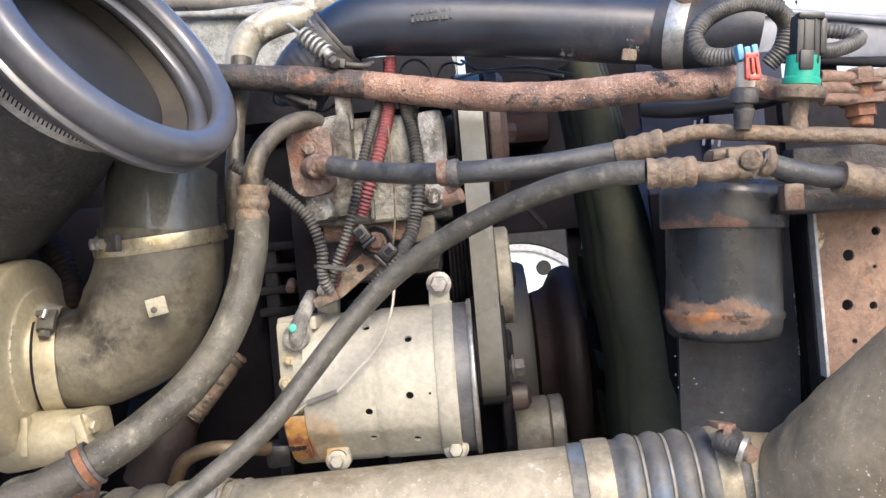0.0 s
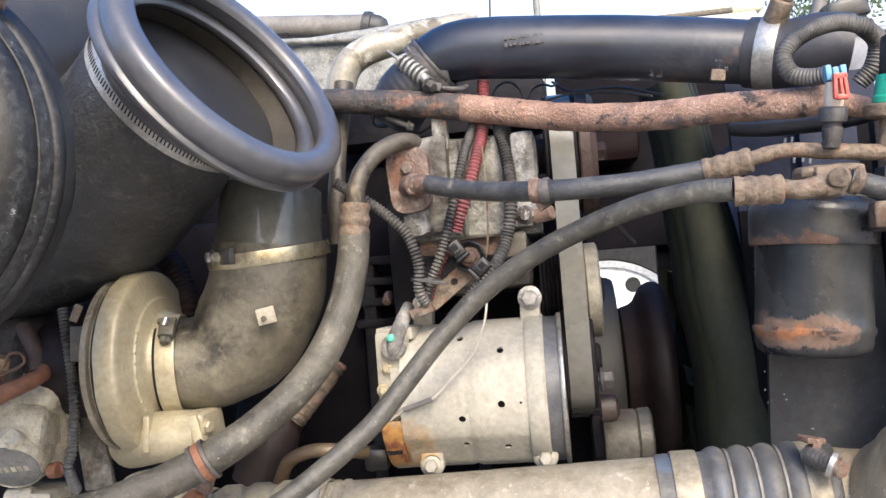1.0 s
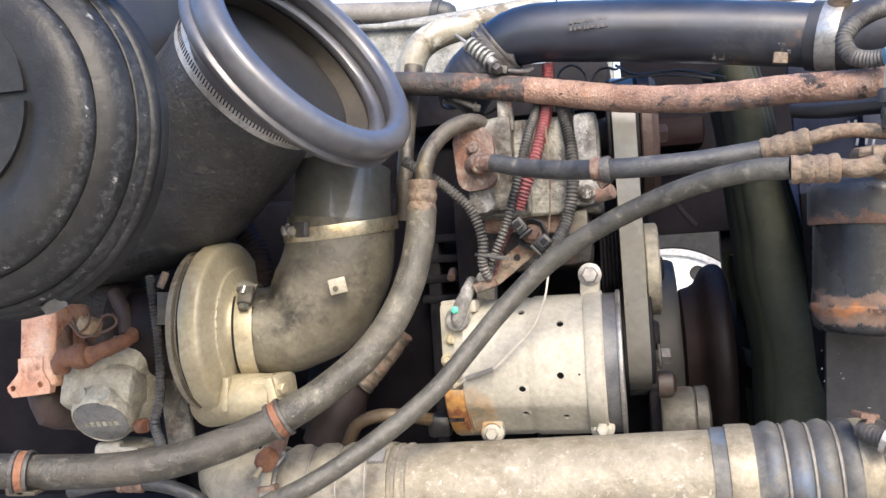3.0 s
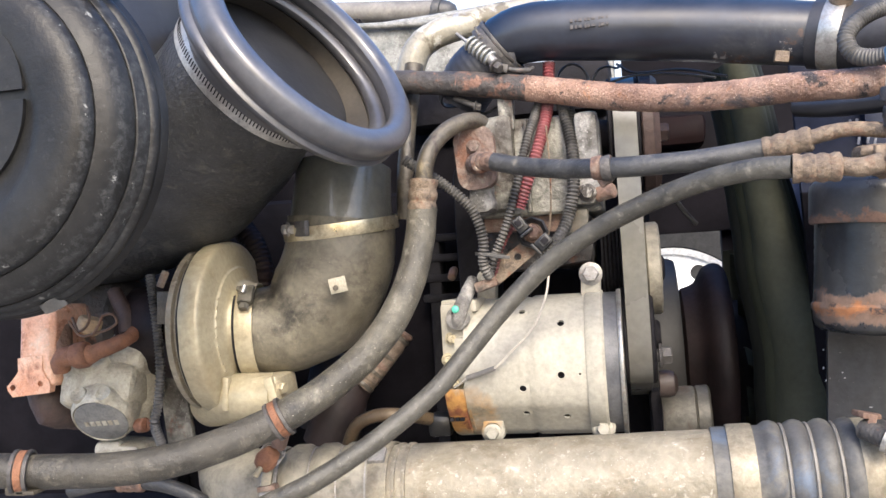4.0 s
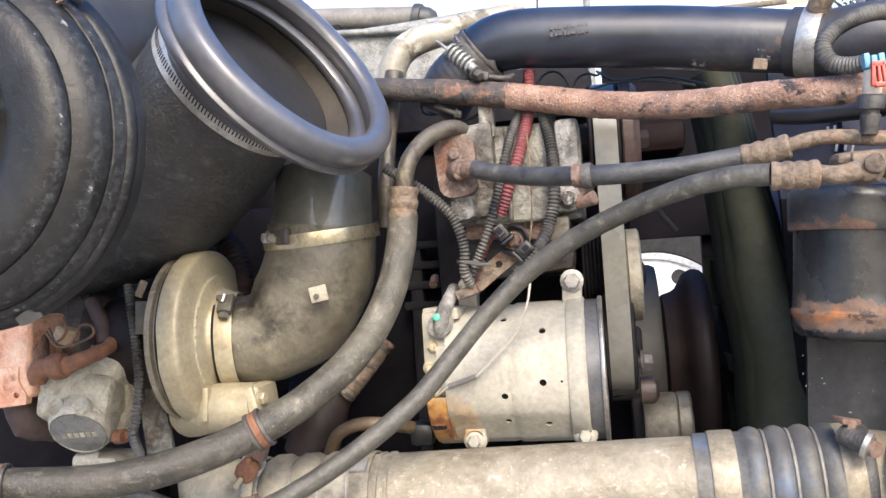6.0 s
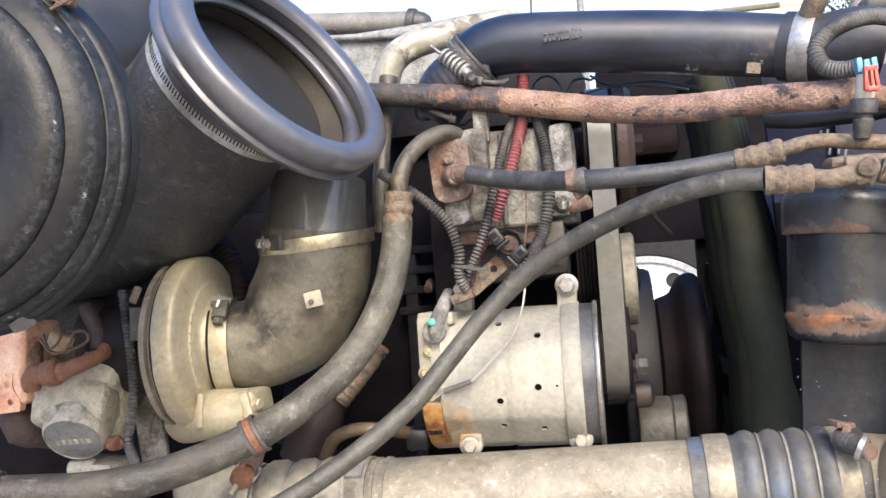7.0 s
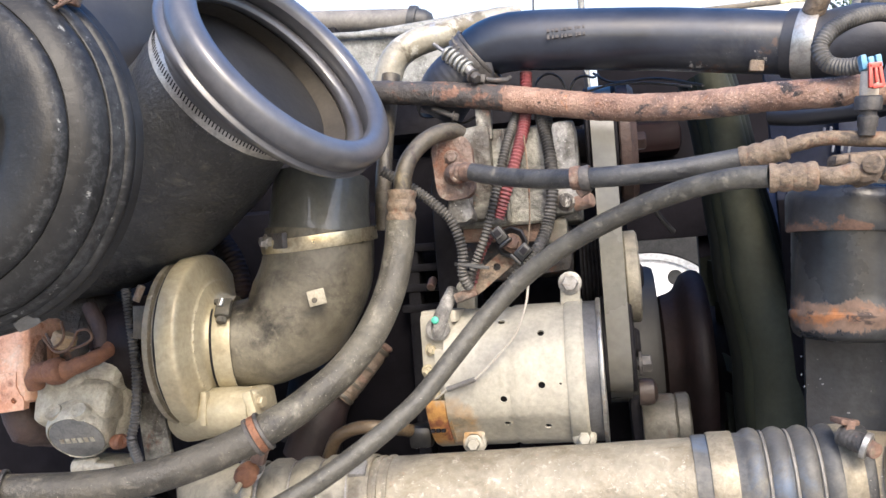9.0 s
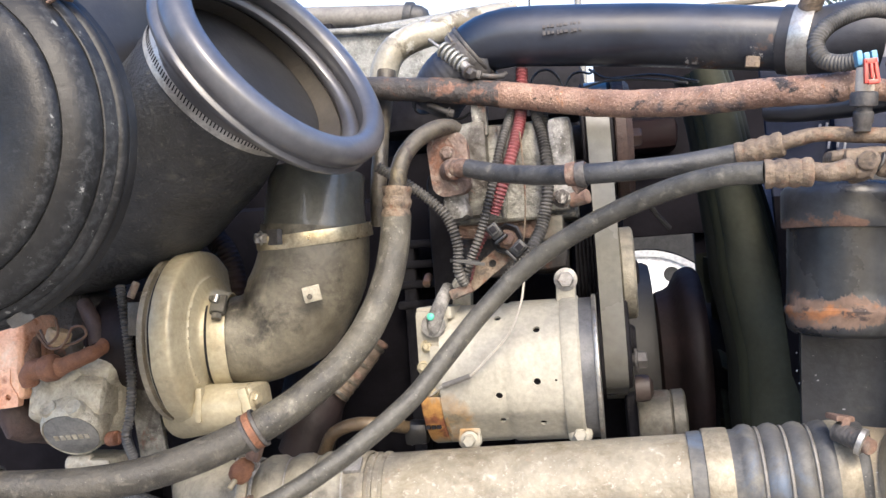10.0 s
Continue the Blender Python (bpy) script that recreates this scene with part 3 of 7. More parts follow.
def sheet(outline, holes, thick, m, grid=0):
    """A plate in the local xy plane of m from an outline and round holes (x, y, radius); grid: spacing of extra inner points."""
    from mathutils.geometry import delaunay_2d_cdt
    pts, edges = [], []

    def loop(ps):
        k = len(pts)
        pts.extend(Vector(p) for p in ps)
        edges.extend((k + i, k + (i + 1) % len(ps)) for i in range(len(ps)))

    def inside(p, poly):
        c, j = False, len(poly) - 1
        for i in range(len(poly)):
            a, b = poly[i], poly[j]
            if (a[1] > p[1]) != (b[1] > p[1]) and p[0] < (b[0] - a[0]) * (p[1] - a[1]) / (b[1] - a[1]) + a[0]:
                c = not c
            j = i
        return c

    loop(outline)
    for x, y, r in holes:
        loop([(x + r * math.cos(i * math.pi / 8), y + r * math.sin(i * math.pi / 8)) for i in range(16)])
    if grid:
        x0, x1 = min(p[0] for p in outline), max(p[0] for p in outline)
        y0, y1 = min(p[1] for p in outline), max(p[1] for p in outline)
        for i in range(1, int((x1 - x0) / grid)):
            for j in range(1, int((y1 - y0) / grid)):
                p = (x0 + i * grid, y0 + j * grid)
                if inside(p, outline) and all(math.hypot(p[0] - h[0], p[1] - h[1]) > h[2] * 1.3 for h in holes):
                    pts.append(Vector(p))
    vs, es, fs, *_ = delaunay_2d_cdt(pts, edges, [], 0, 1e-6)
    bm = bmesh.new()
    bv = [bm.verts.new((v.x, v.y, 0)) for v in vs]
    for f in fs:
        c = (sum(vs[i].x for i in f) / len(f), sum(vs[i].y for i in f) / len(f))
        if inside(c, outline) and not any(math.hypot(c[0] - h[0], c[1] - h[1]) < h[2] * 0.99 for h in holes):
            bm.faces.new([bv[i] for i in f])
    for v in [v for v in bm.verts if not v.link_faces]:
        bm.verts.remove(v)
    bmesh.ops.recalc_face_normals(bm, faces=bm.faces)
    made = bmesh.ops.extrude_face_region(bm, geom=bm.faces[:])
    bmesh.ops.translate(bm, verts=[g for g in made["geom"] if isinstance(g, bmesh.types.BMVert)], vec=(0, 0, -thick))
    bmesh.ops.transform(bm, matrix=m, verts=bm.verts)
    return bm


def basis(at, x, y):
    """A pose whose local x and y run along x and y."""
    x = Vector(x).normalized()
    y = Vector(y)
    y = (y - x * y.dot(x)).normalized()
    return Matrix.Translation(at) @ Matrix((x, y, x.cross(y))).transposed().to_4x4()


def rounded(w, h, r, n=4):
    """Outline of a rounded rectangle about the origin."""
    out = []
    for cx, cy, a0 in ((w / 2 - r, h / 2 - r, 0), (-w / 2 + r, h / 2 - r, 90), (-w / 2 + r, -h / 2 + r, 180), (w / 2 - r, -h / 2 + r, 270)):
        for i in range(n + 1):
            a = radians(a0 + 90 * i / n)
            out.append((cx + r * math.cos(a), cy + r * math.sin(a)))
    return out


def band(name, parent, at, axis, r, width, material=M_STEEL, screw=None, thick=0.0015, label=""):
    """A worm-drive band round a hose; screw: the direction in which its screw housing lies."""
    d, u, v = axes(axis)
    at = Vector(at)
    ring = lathe([(-width / 2, r), (-width / 2, r + thick), (-width * 0.35, r + thick * 1.3), (width * 0.35, r + thick * 1.3), (width / 2, r + thick), (width / 2, r)], at, d, 48, True)
    b = part(name, ring, material, parent, label)
    if screw is not None:
        s = Vector(screw)
        s = (s - d * s.dot(d)).normalized()
        t = s.cross(d)
        c = at + s * (r + thick + width * 0.3)
        m = basis(c, t, d)
        hb = block((0, 0, 0), (width * 2.2, width * 1.05, width * 0.5), None, width * 0.15)
        bmesh.ops.transform(hb, matrix=m, verts=hb.verts)
        part("screw_housing", hb, M_DULLSTEEL, b)
        e = c + t * (width * 1.1)
        part("screw", join(rod(c + t * width * 0.6, e + t * width * 0.3, width * 0.33), hexbolt(e + t * width * 0.3, t, width * 0.75, width * 0.4)), M_STEEL, b)
    return b


# ---- setting ----
def ground():
    bm = bmesh.new()
    bmesh.ops.create_grid(bm, x_segments=60, y_segments=60, size=150)
    for v in bm.verts:
        v.co.z = 0.0
    part("ground", bm, M_GROUND)


ground()
tagged(bpy.data.objects["ground"], "dusty pale concrete yard around the vehicle", "ground", kind="structure")


def distance():
    """A far glowing sheet added in place of the overexposed white sky behind the yard."""
    bm = bmesh.new()
    cols = []
    for i in range(25):
        a = radians(-60 + 120 * i / 24)
        cols.append([bm.verts.new((400 * math.sin(a), 400 * math.cos(a), z)) for z in (-1, 40, 90, 150, 210)])
    for p, q in zip(cols, cols[1:]):
        for k in range(4):
            bm.faces.new((p[k], q[k], q[k + 1], p[k + 1]))
    m = bpy.data.materials.new("white_sky_glow")
    m.use_nodes = True
    nt = m.node_tree
    nt.nodes.remove(nt.nodes["Principled BSDF"])
    glow, cloud = nt.nodes.new("ShaderNodeEmission"), nt.nodes.new("ShaderNodeTexNoise")
    coord, tone = nt.nodes.new("ShaderNodeTexCoord"), nt.nodes.new("ShaderNodeMapRange")
    cloud.inputs["Scale"].default_value = 0.012
    tone.inputs[3].default_value, tone.inputs[4].default_value = 1.0, 1.5
    nt.links.new(coord.outputs["Object"], cloud.inputs["Vector"])
    nt.links.new(cloud.outputs["Fac"], tone.inputs[0])
    nt.links.new(tone.outputs[0], glow.inputs["Strength"])
    glow.inputs["Color"].default_value = (0.96, 0.98, 1.0, 1)
    nt.links.new(glow.outputs[0], nt.nodes["Material Output"].inputs[0])
    tagged(part("backdrop", bm, m), "glowing sheet standing in for the bright white sky", "backdrop", kind="structure")


distance()


# ---- engine and chassis, mostly in shade ----
def engine():
    e = thing("engine_block", (-0.3, 1.55, 0.2), "oily black diesel engine block in deep shade between the chassis rails", "engine")
    # Crankcase and head wear the near-black tone in place of real shade.
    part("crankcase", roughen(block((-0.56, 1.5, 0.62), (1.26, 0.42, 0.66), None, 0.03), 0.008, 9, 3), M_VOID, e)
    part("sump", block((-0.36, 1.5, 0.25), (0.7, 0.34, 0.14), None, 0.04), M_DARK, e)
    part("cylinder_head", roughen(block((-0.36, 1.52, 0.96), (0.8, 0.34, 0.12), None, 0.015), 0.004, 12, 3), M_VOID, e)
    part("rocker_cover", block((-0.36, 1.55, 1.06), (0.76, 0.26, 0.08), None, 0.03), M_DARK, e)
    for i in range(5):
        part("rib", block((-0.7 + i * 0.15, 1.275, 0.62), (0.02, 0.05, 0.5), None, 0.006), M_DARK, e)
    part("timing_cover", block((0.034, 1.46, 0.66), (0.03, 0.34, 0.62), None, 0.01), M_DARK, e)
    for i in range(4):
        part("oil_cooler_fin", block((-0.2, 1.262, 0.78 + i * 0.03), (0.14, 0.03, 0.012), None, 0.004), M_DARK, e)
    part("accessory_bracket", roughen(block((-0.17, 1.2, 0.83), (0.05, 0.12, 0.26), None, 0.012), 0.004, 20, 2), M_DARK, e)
    part("rusty_stud", roughen(rod((-0.2132, 1.19, 0.8108), (-0.2113, 1.205, 0.8209), 0.0065), 0.0015, 60), M_RUST, e)
    part("oil_filter", lathe([(0, 0.02), (0.004, 0.04), (0.1, 0.042), (0.11, 0.035)], (-0.3868, 1.12, 0.6065), (0.25, 0.1, 1), 32), M_DARK, e)
    # Dark block added only to close the sky gap below the boost pipe.
    part("intake_manifold", roughen(block((-0.1417, 1.35, 1.0899), (0.339, 0.1, 0.0871), None, 0.02, 2), 0.004, 20, 2), M_DARK, e)
    part("mount_foot", block((-0.36, 1.5, 0.15), (0.5, 0.3, 0.1), None, 0.01), M_DARK, e)
    for s in (-0.5, -0.22):
        part("mount_leg", block((s, 1.5, 0.06), (0.08, 0.2, 0.12), None, 0.01), M_DARK, e)


engine()


def chassis():
    for y in (1.85, 1.2):
        r = thing("chassis_rail", (-0.2, y, 0.0), "dark dirty steel chassis rail under the engine", "chassis rail", "chassis rails")
        part("rail", block((-0.2, y, 0.38), (2.4, 0.07, 0.24), None, 0.008), M_DARK, r)
        for x in (-1.2, 0.8):
            part("stand", block((x, y, 0.13), (0.12, 0.1, 0.26), None, 0.008), M_DARK, r)


chassis()


# ---- air filter housing and intake trunk ----
HOUSE_AT, HOUSE_AXIS = Vector((-0.501, 0.57, 0.963)), Vector((0, 1, 0))


def filter_housing():
    h = thing("air_filter_housing", (-0.54, 0.7, 0.78), "large round weathered black plastic air filter housing with scuffed stepped rings", "air filter")
    lid = lathe([(0.008, 0.001), (0.008, 0.08), (0.0058, 0.083), (0.0042, 0.09), (0.0036, 0.104), (0.0042, 0.1125), (0.0064, 0.12), (0.0108, 0.1262), (0.0155, 0.1291), (0.0182, 0.1291), (0.0176, 0.1303), (0.0182, 0.1316), (0.0208, 0.137), (0.0232, 0.1405),
                 (0.0268, 0.1446), (0.0328, 0.1479), (0.0395, 0.1493), (0.0432, 0.1493), (0.0428, 0.1503), (0.0434, 0.1514), (0.0485, 0.1536), (0.0555, 0.155), (0.06, 0.152)], HOUSE_AT, HOUSE_AXIS, 128)
    part("lid", roughen(lid, 0.0005, 45), M_HOUSING, h)
    part("collar", roughen(lathe([(0.054, 0.14), (0.057, 0.1555), (0.06, 0.1585), (0.064, 0.1595), (0.066, 0.1588), (0.068, 0.16), (0.074, 0.1615), (0.078, 0.159), (0.08, 0.148)], HOUSE_AT, HOUSE_AXIS, 112), 0.0005, 45), M_HOUSING, h)
    part("body", lathe([(0.078, 0.13), (0.081, 0.145), (0.1, 0.138), (0.13, 0.124), (0.18, 0.1), (0.21, 0.08)], HOUSE_AT, HOUSE_AXIS, 72), M_BLUEBLACK, h)
    part("outlet_body", sweep([(-0.6548, 0.86, 1.0107), (-0.6258, 0.93, 1.0811), (-0.5824, 1.0, 1.1723), (-0.5225, 1.06, 1.298)], [0.14, 0.142, 0.128, 0.11], 56, 0.015), M_LINER, h)
    # two half-round raised panels on the lid's face
    up = Vector((0, 0, 1))
    side = HOUSE_AXIS.cross(up).normalized()
    for s in (1, -1):
        arc = [(0.076 * math.cos(a), s * (0.004 + 0.076 * math.sin(a))) for a in [math.pi * i / 24 for i in range(25)]]
        if s < 0:
            arc = arc[::-1]
        m = basis(HOUSE_AT + HOUSE_AXIS * 0.004 + Vector((0, 0, 0.018)), side, up)
        part("lid_panel", sheet(arc, [], 0.008, m), M_HOUSING, h)
    # scuffed latch at the foot of the collar
    part("latch", roughen(block((-0.449, 0.632, 0.8141), (0.02, 0.012, 0.01), (10, -28, 30), 0.002), 0.003, 90, 2), M_GREYPLASTIC, h, "scuffed pale grey latch")
    # broken wire clip above
    c = Vector((-0.3892, 0.615, 1.0741))
    part("clip_wire", join(sweep([c + Vector((-0.016, 0, 0.008)), c + Vector((-0.002, -0.004, 0.006)), c + Vector((0.004, -0.006, -0.004)), c + Vector((-0.004, -0.004, -0.008))], 0.0014, 8, 0.004),
                           sweep([c + Vector((-0.006, -0.002, -0.008)), c + Vector((0.008, -0.006, -0.005)), c + Vector((0.02, 0, 0.003))], 0.0016, 8, 0.004)), M_RUST, h)
    part("clip_plate", roughen(block(c + Vector((0.004, 0.004, 0.008)), (0.026, 0.008, 0.02), (0, 20, 0), 0.002), 0.002, 80, 1), M_RUST, h)


filter_housing()

MOUTH, MOUTH_N = Vector((-0.2987, 0.85, 1.05)), Vector((0.7876, -0.3036, 0.5362))


def trunk():
    t = thing("air_intake_hose", (-0.45, 0.92, 0.85), "wide dusty black rubber intake hose with an open rolled mouth", "intake hose")
    neck = Vector((-0.3698, 0.8994, 1.053)) + MOUTH_N * 0.008
    pts = [neck + MOUTH_N * 0.004, neck - MOUTH_N * 0.014, neck - MOUTH_N * 0.034] + [(-0.4524, 0.95, 1.004), (-0.5184, 0.975, 0.978), (-0.6035, 0.985, 0.966), (-0.7121, 0.985, 0.966), (-0.8253, 0.96, 0.966)]
    part("duct", sweep(pts, [0.0975, 0.098, 0.099, 0.1075, 0.121, 0.134, 0.145, 0.15], 72, 0.01, None, 0.006, 0.003), M_DUCT, t)
    rim = [(-0.066, 0.099), (-0.044, 0.0995), (-0.041, 0.104), (-0.034, 0.109), (-0.026, 0.115), (-0.0175, 0.1225)]
    for k in range(9):                                   # the bead behind the lip
        a = radians(-80 + 17.5 * k)
        rim.append((-0.004 + 0.009 * math.sin(a), 0.1295 + 0.009 * math.cos(a)))
    for k in range(14):                                  # the rolled lip itself
        a = radians(-52 + 17 * k)
        sq = [math.copysign(abs(w_) ** 0.72, w_) for w_ in (math.sin(a), math.cos(a))]
        rim.append((0.0185 + 0.0145 * sq[0], 0.1245 + 0.0145 * sq[1]))
    rim += [(0.0072, 0.1178), (0.0052, 0.1198)]
    for k in range(9):                                   # the inner bead past the groove
        a = radians(-5 + 22 * k)
        rim.append((-0.0035 + 0.0092 * math.cos(a), 0.1165 - 0.0095 * math.sin(a)))
    rim += [(-0.0135, 0.1115), (-0.022, 0.1085), (-0.034, 0.1025), (-0.052, 0.096), (-0.066, 0.0955)]
    lip = lathe(rim, MOUTH, MOUTH_N, 112, True)
    slip = neck - (MOUTH - MOUTH_N * 0.056)              # the neck is sheared off the lip's axis to fit the camera's view

    def lean(bm, near=0.0):
        for v_ in bm.verts:
            s_ = (v_.co - MOUTH).dot(MOUTH_N)
            if s_ < near:
                v_.co += slip * ((near - s_) / 0.056)
        return bm

    part("mouth_rim", lean(lip), M_RIM, t, "smooth rolled rubber lip with a groove")
    b = band("band_clamp", t, neck, MOUTH_N, 0.1, 0.02, M_BAND, None)
    part("inner_wall", lean(lathe([(-0.0125, 0.1125), (-0.0125, 0.1108), (-0.018, 0.1085), (-0.026, 0.105), (-0.034, 0.1015), (-0.034, 0.103), (-0.026, 0.107)], MOUTH, MOUTH_N, 96, True)), M_LINER_TAN, t, "tan inner wall, its lit tone in the colour")
    # Closed bowl added inside the hose to catch light that an open bend loses.
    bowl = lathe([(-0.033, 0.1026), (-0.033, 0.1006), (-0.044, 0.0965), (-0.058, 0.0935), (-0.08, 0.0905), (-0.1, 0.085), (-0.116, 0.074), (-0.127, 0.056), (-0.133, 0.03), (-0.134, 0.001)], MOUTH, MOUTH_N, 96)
    part("inner_bend", lean(bowl), M_LINER, t, "closed grey bowl added inside the mouth")
    # slots of the worm band
    d, u, v = axes(MOUTH_N)
    slots = bmesh.new()
    for i in range(150):
        a = 2 * math.pi * i / 150
        s = u * math.cos(a) + v * math.sin(a)
        m = basis(neck + s * 0.1019 + d * 0.001, d.cross(s), d)
        bmesh.ops.create_cube(slots, size=1.0, matrix=m @ pose(0, 0, 0, 0, 0, 12) @ Matrix.Diagonal((0.0014, 0.0068, 0.0008, 1)))
    part("band_slot", slots, M_DARK, b)


trunk()


# ---- turbocharger and its intake elbow ----
def turbo():
    t = thing("turbocharger", (-0.5006, 0.98, 0.686), "dusty cast aluminium turbocharger with a round compressor housing", "turbocharger")
    c = Vector((-0.4595, 0.985, 0.7671))
    X = Vector((1, 0, 0))
    part("compressor_cover", roughen(lathe([(-0.014, 0.04), (-0.014, 0.1025), (-0.0122, 0.1058), (-0.0095, 0.1066), (0.008, 0.1062), (0.0105, 0.1052), (0.0122, 0.1028), (0.0135, 0.0985), (0.0145, 0.093), (0.0162, 0.0835), (0.0172, 0.0765), (0.0182, 0.0745), (0.0196, 0.0738), (0.0206, 0.0715), (0.0222, 0.064), (0.0236, 0.059),
                                           (0.026, 0.0565), (0.031, 0.055), (0.037, 0.0535), (0.037, 0.04)], c, X, 128), 0.0008, 40), M_TURBO, t)
    part("backplate", lathe([(-0.032, 0.03), (-0.032, 0.096), (-0.03, 0.101), (-0.0235, 0.101), (-0.0225, 0.095), (-0.02, 0.095), (-0.019, 0.1), (-0.016, 0.1), (-0.015, 0.09)], c, X, 64), M_CHARGE, t)
    part("seal_ring", lathe([(-0.0162, 0.09), (-0.0162, 0.1025), (-0.0142, 0.1025), (-0.0142, 0.09)], c, X, 64, True), M_DARK, t)
    for k in range(13):
        a_ = radians(150 + k * 9)
        part("cast_dot", lathe([(0, 0.0022), (0.001, 0.0016), (0.0014, 0.0004)], c + Vector((0.019, 0.0735 * math.cos(a_), 0.0735 * math.sin(a_))), X, 10), M_TURBO, t)
    part("volute", roughen(sweep([c + Vector((0.0, -0.07 * math.cos(radians(a_)), 0.07 * math.sin(radians(a_)))) for a_ in (200, 225, 250, 270)], [0.012, 0.02, 0.026, 0.029], 28, 0.01), 0.001, 50), M_TURBO, t)
    part("outlet", roughen(sweep([(-0.4895, 0.99, 0.6727), (-0.4336, 0.95, 0.6844), (-0.3836, 0.945, 0.6863)], [0.03, 0.029, 0.027], 24, 0.01), 0.001, 50), M_TURBO, t)
    part("outlet_rib", block((-0.4373, 0.925, 0.6924), (0.008, 0.012, 0.04), (0, 4, 0), 0.003), M_TURBO, t)
    part("outlet_ear", block((-0.3788, 0.935, 0.6857), (0.012, 0.03, 0.05), (0, -14, 0), 0.003), M_TURBO, t)
    part("outlet_nut", hexbolt((-0.3712, 0.93, 0.6962), (1, -0.3, 0), 0.012, 0.006), M_TURBO, t)
    part("outlet_boss", roughen(block((-0.4029, 0.9575, 0.688), (0.0607, 0.065, 0.0434), (0, -6, 0), 0.009, 3), 0.0015, 40, 1), M_TURBO, t)
    part("tag_tab", roughen(block((-0.4964, 0.9, 0.798), (0.02, 0.004, 0.038), (0, 4, 0), 0.001), 0.0006, 60, 1), M_TANPIPE, t)
    part("tab_bolt", rod((-0.4994, 0.895, 0.8221), (-0.4932, 0.9, 0.84), 0.0045), M_FERRULE, t)
    # bearing housing towards the actuator
    part("bearing_housing", roughen(lathe([(-0.13, 0.045), (-0.12, 0.055), (-0.044, 0.065), (-0.044, 0.02)], c, X, 40), 0.003, 30), M_BROWNBLACK, t)
    part("turbine_housing", roughen(lathe([(-0.25, 0.05), (-0.245, 0.075), (-0.21, 0.085), (-0.16, 0.083), (-0.138, 0.06), (-0.136, 0.03)], c + Vector((0, 0.06, 0)), X, 48), 0.004, 25), M_RUSTDARK, t)


turbo()


def actuator():
    a = thing("turbo_actuator", (-0.5976, 0.93, 0.628), "cast aluminium actuator with a round grey badge and rusty hose", "actuator")
    n = Vector((0.1, -0.78, -0.62)).normalized()
    c = Vector((-0.5947, 0.912, 0.6662))
    lo, hi = Vector((-0.6068, 0.968, 0.645)), Vector((-0.6035, 0.975, 0.754))
    L = (hi - lo).length
    part("housing", roughen(lathe([(0, 0.02), (0.004, 0.032), (L * 0.12, 0.042), (L * 0.3, 0.0485), (L * 0.5, 0.05), (L * 0.7, 0.047), (L * 0.86, 0.04), (L * 0.97, 0.03), (L, 0.02)], lo, hi - lo, 48), 0.0024, 32), M_ACT, a)
    part("front_case", roughen(block((-0.6019, 0.943, 0.7044), (0.092, 0.07, 0.05), (-16, 2, 6), 0.016, 4), 0.002, 45, 3), M_ACT, a)
    part("upper_case", roughen(block((-0.5715, 0.955, 0.7398), (0.05, 0.06, 0.046), (-20, 14, 6), 0.014, 3), 0.002, 45, 2), M_ACT, a)
    part("gear_case", roughen(block((-0.617, 0.945, 0.7234), (0.062, 0.066, 0.05), (-14, -6, 8), 0.012, 3), 0.0018, 40, 2), M_ACT, a)
    part("shoulder", roughen(block((-0.615, 0.948, 0.6922), (0.074, 0.08, 0.042), (-24, -2, 6), 0.014, 3), 0.0016, 40, 2), M_ACT, a)
    part("shelf_ridge", roughen(block((-0.621, 0.914, 0.7081), (0.046, 0.012, 0.007), (-20, -2, 8), 0.003, 2), 0.0006, 60), M_ACT, a)
    part("side_web", roughen(block((-0.5907, 0.932, 0.7194), (0.008, 0.02, 0.05), (-8, -8, 20), 0.003, 2), 0.0006, 60), M_ACT, a)
    part("drum", roughen(lathe([(-0.07, 0.02), (-0.06, 0.034), (-0.04, 0.038), (-0.02, 0.0385), (-0.006, 0.0375), (-0.002, 0.0358), (0.0008, 0.0335), (-0.0015, 0.0326), (-0.0015, 0.001)], c, n, 56), 0.0012, 40), M_ACT, a)
    part("badge", lathe([(-0.003, 0.0318), (0.0004, 0.0318), (0.0012, 0.0304), (0.0012, 0.001)], c, n, 48), M_BADGE, a, "dull grey badge disc")
    along = (Vector((1, 0, -0.06)) - n * n.dot(Vector((1, 0, -0.06)))).normalized()
    m = basis(c + n * 0.0014, along, n.cross(along))
    for i in range(6):
        bar = block((-0.0185 + i * 0.0074, -0.002, 0.0), (0.0052, 0.0075, 0.0014), None, 0.0004)
        bmesh.ops.transform(bar, matrix=m, verts=bar.verts)
        part("badge_bar", bar, M_ACT, a)
    for q in [(-0.5694, 0.928, 0.7327), (-0.5682, 0.924, 0.7115)]:
        part("bolt", join(rod(Vector(q) + Vector((0, 0.012, 0)), q, 0.0072, 20), hexbolt(q, (0.2, -1, 0.1), 0.0085, 0.004)), M_ACT, a)
    for q in [(-0.6126, 0.893, 0.704), (-0.5801, 0.893, 0.7036)]:
        part("boss", roughen(lathe([(-0.026, 0.0115), (-0.006, 0.0105), (-0.003, 0.009), (-0.0042, 0.0072), (-0.0052, 0.001)], q, (0.05, -0.8, 0.6), 24), 0.0005, 60), M_ACT, a)
    part("bolt", hexbolt((-0.6002, 0.9, 0.6912), (0.05, -0.8, 0.6), 0.007, 0.004), M_ACT, a)
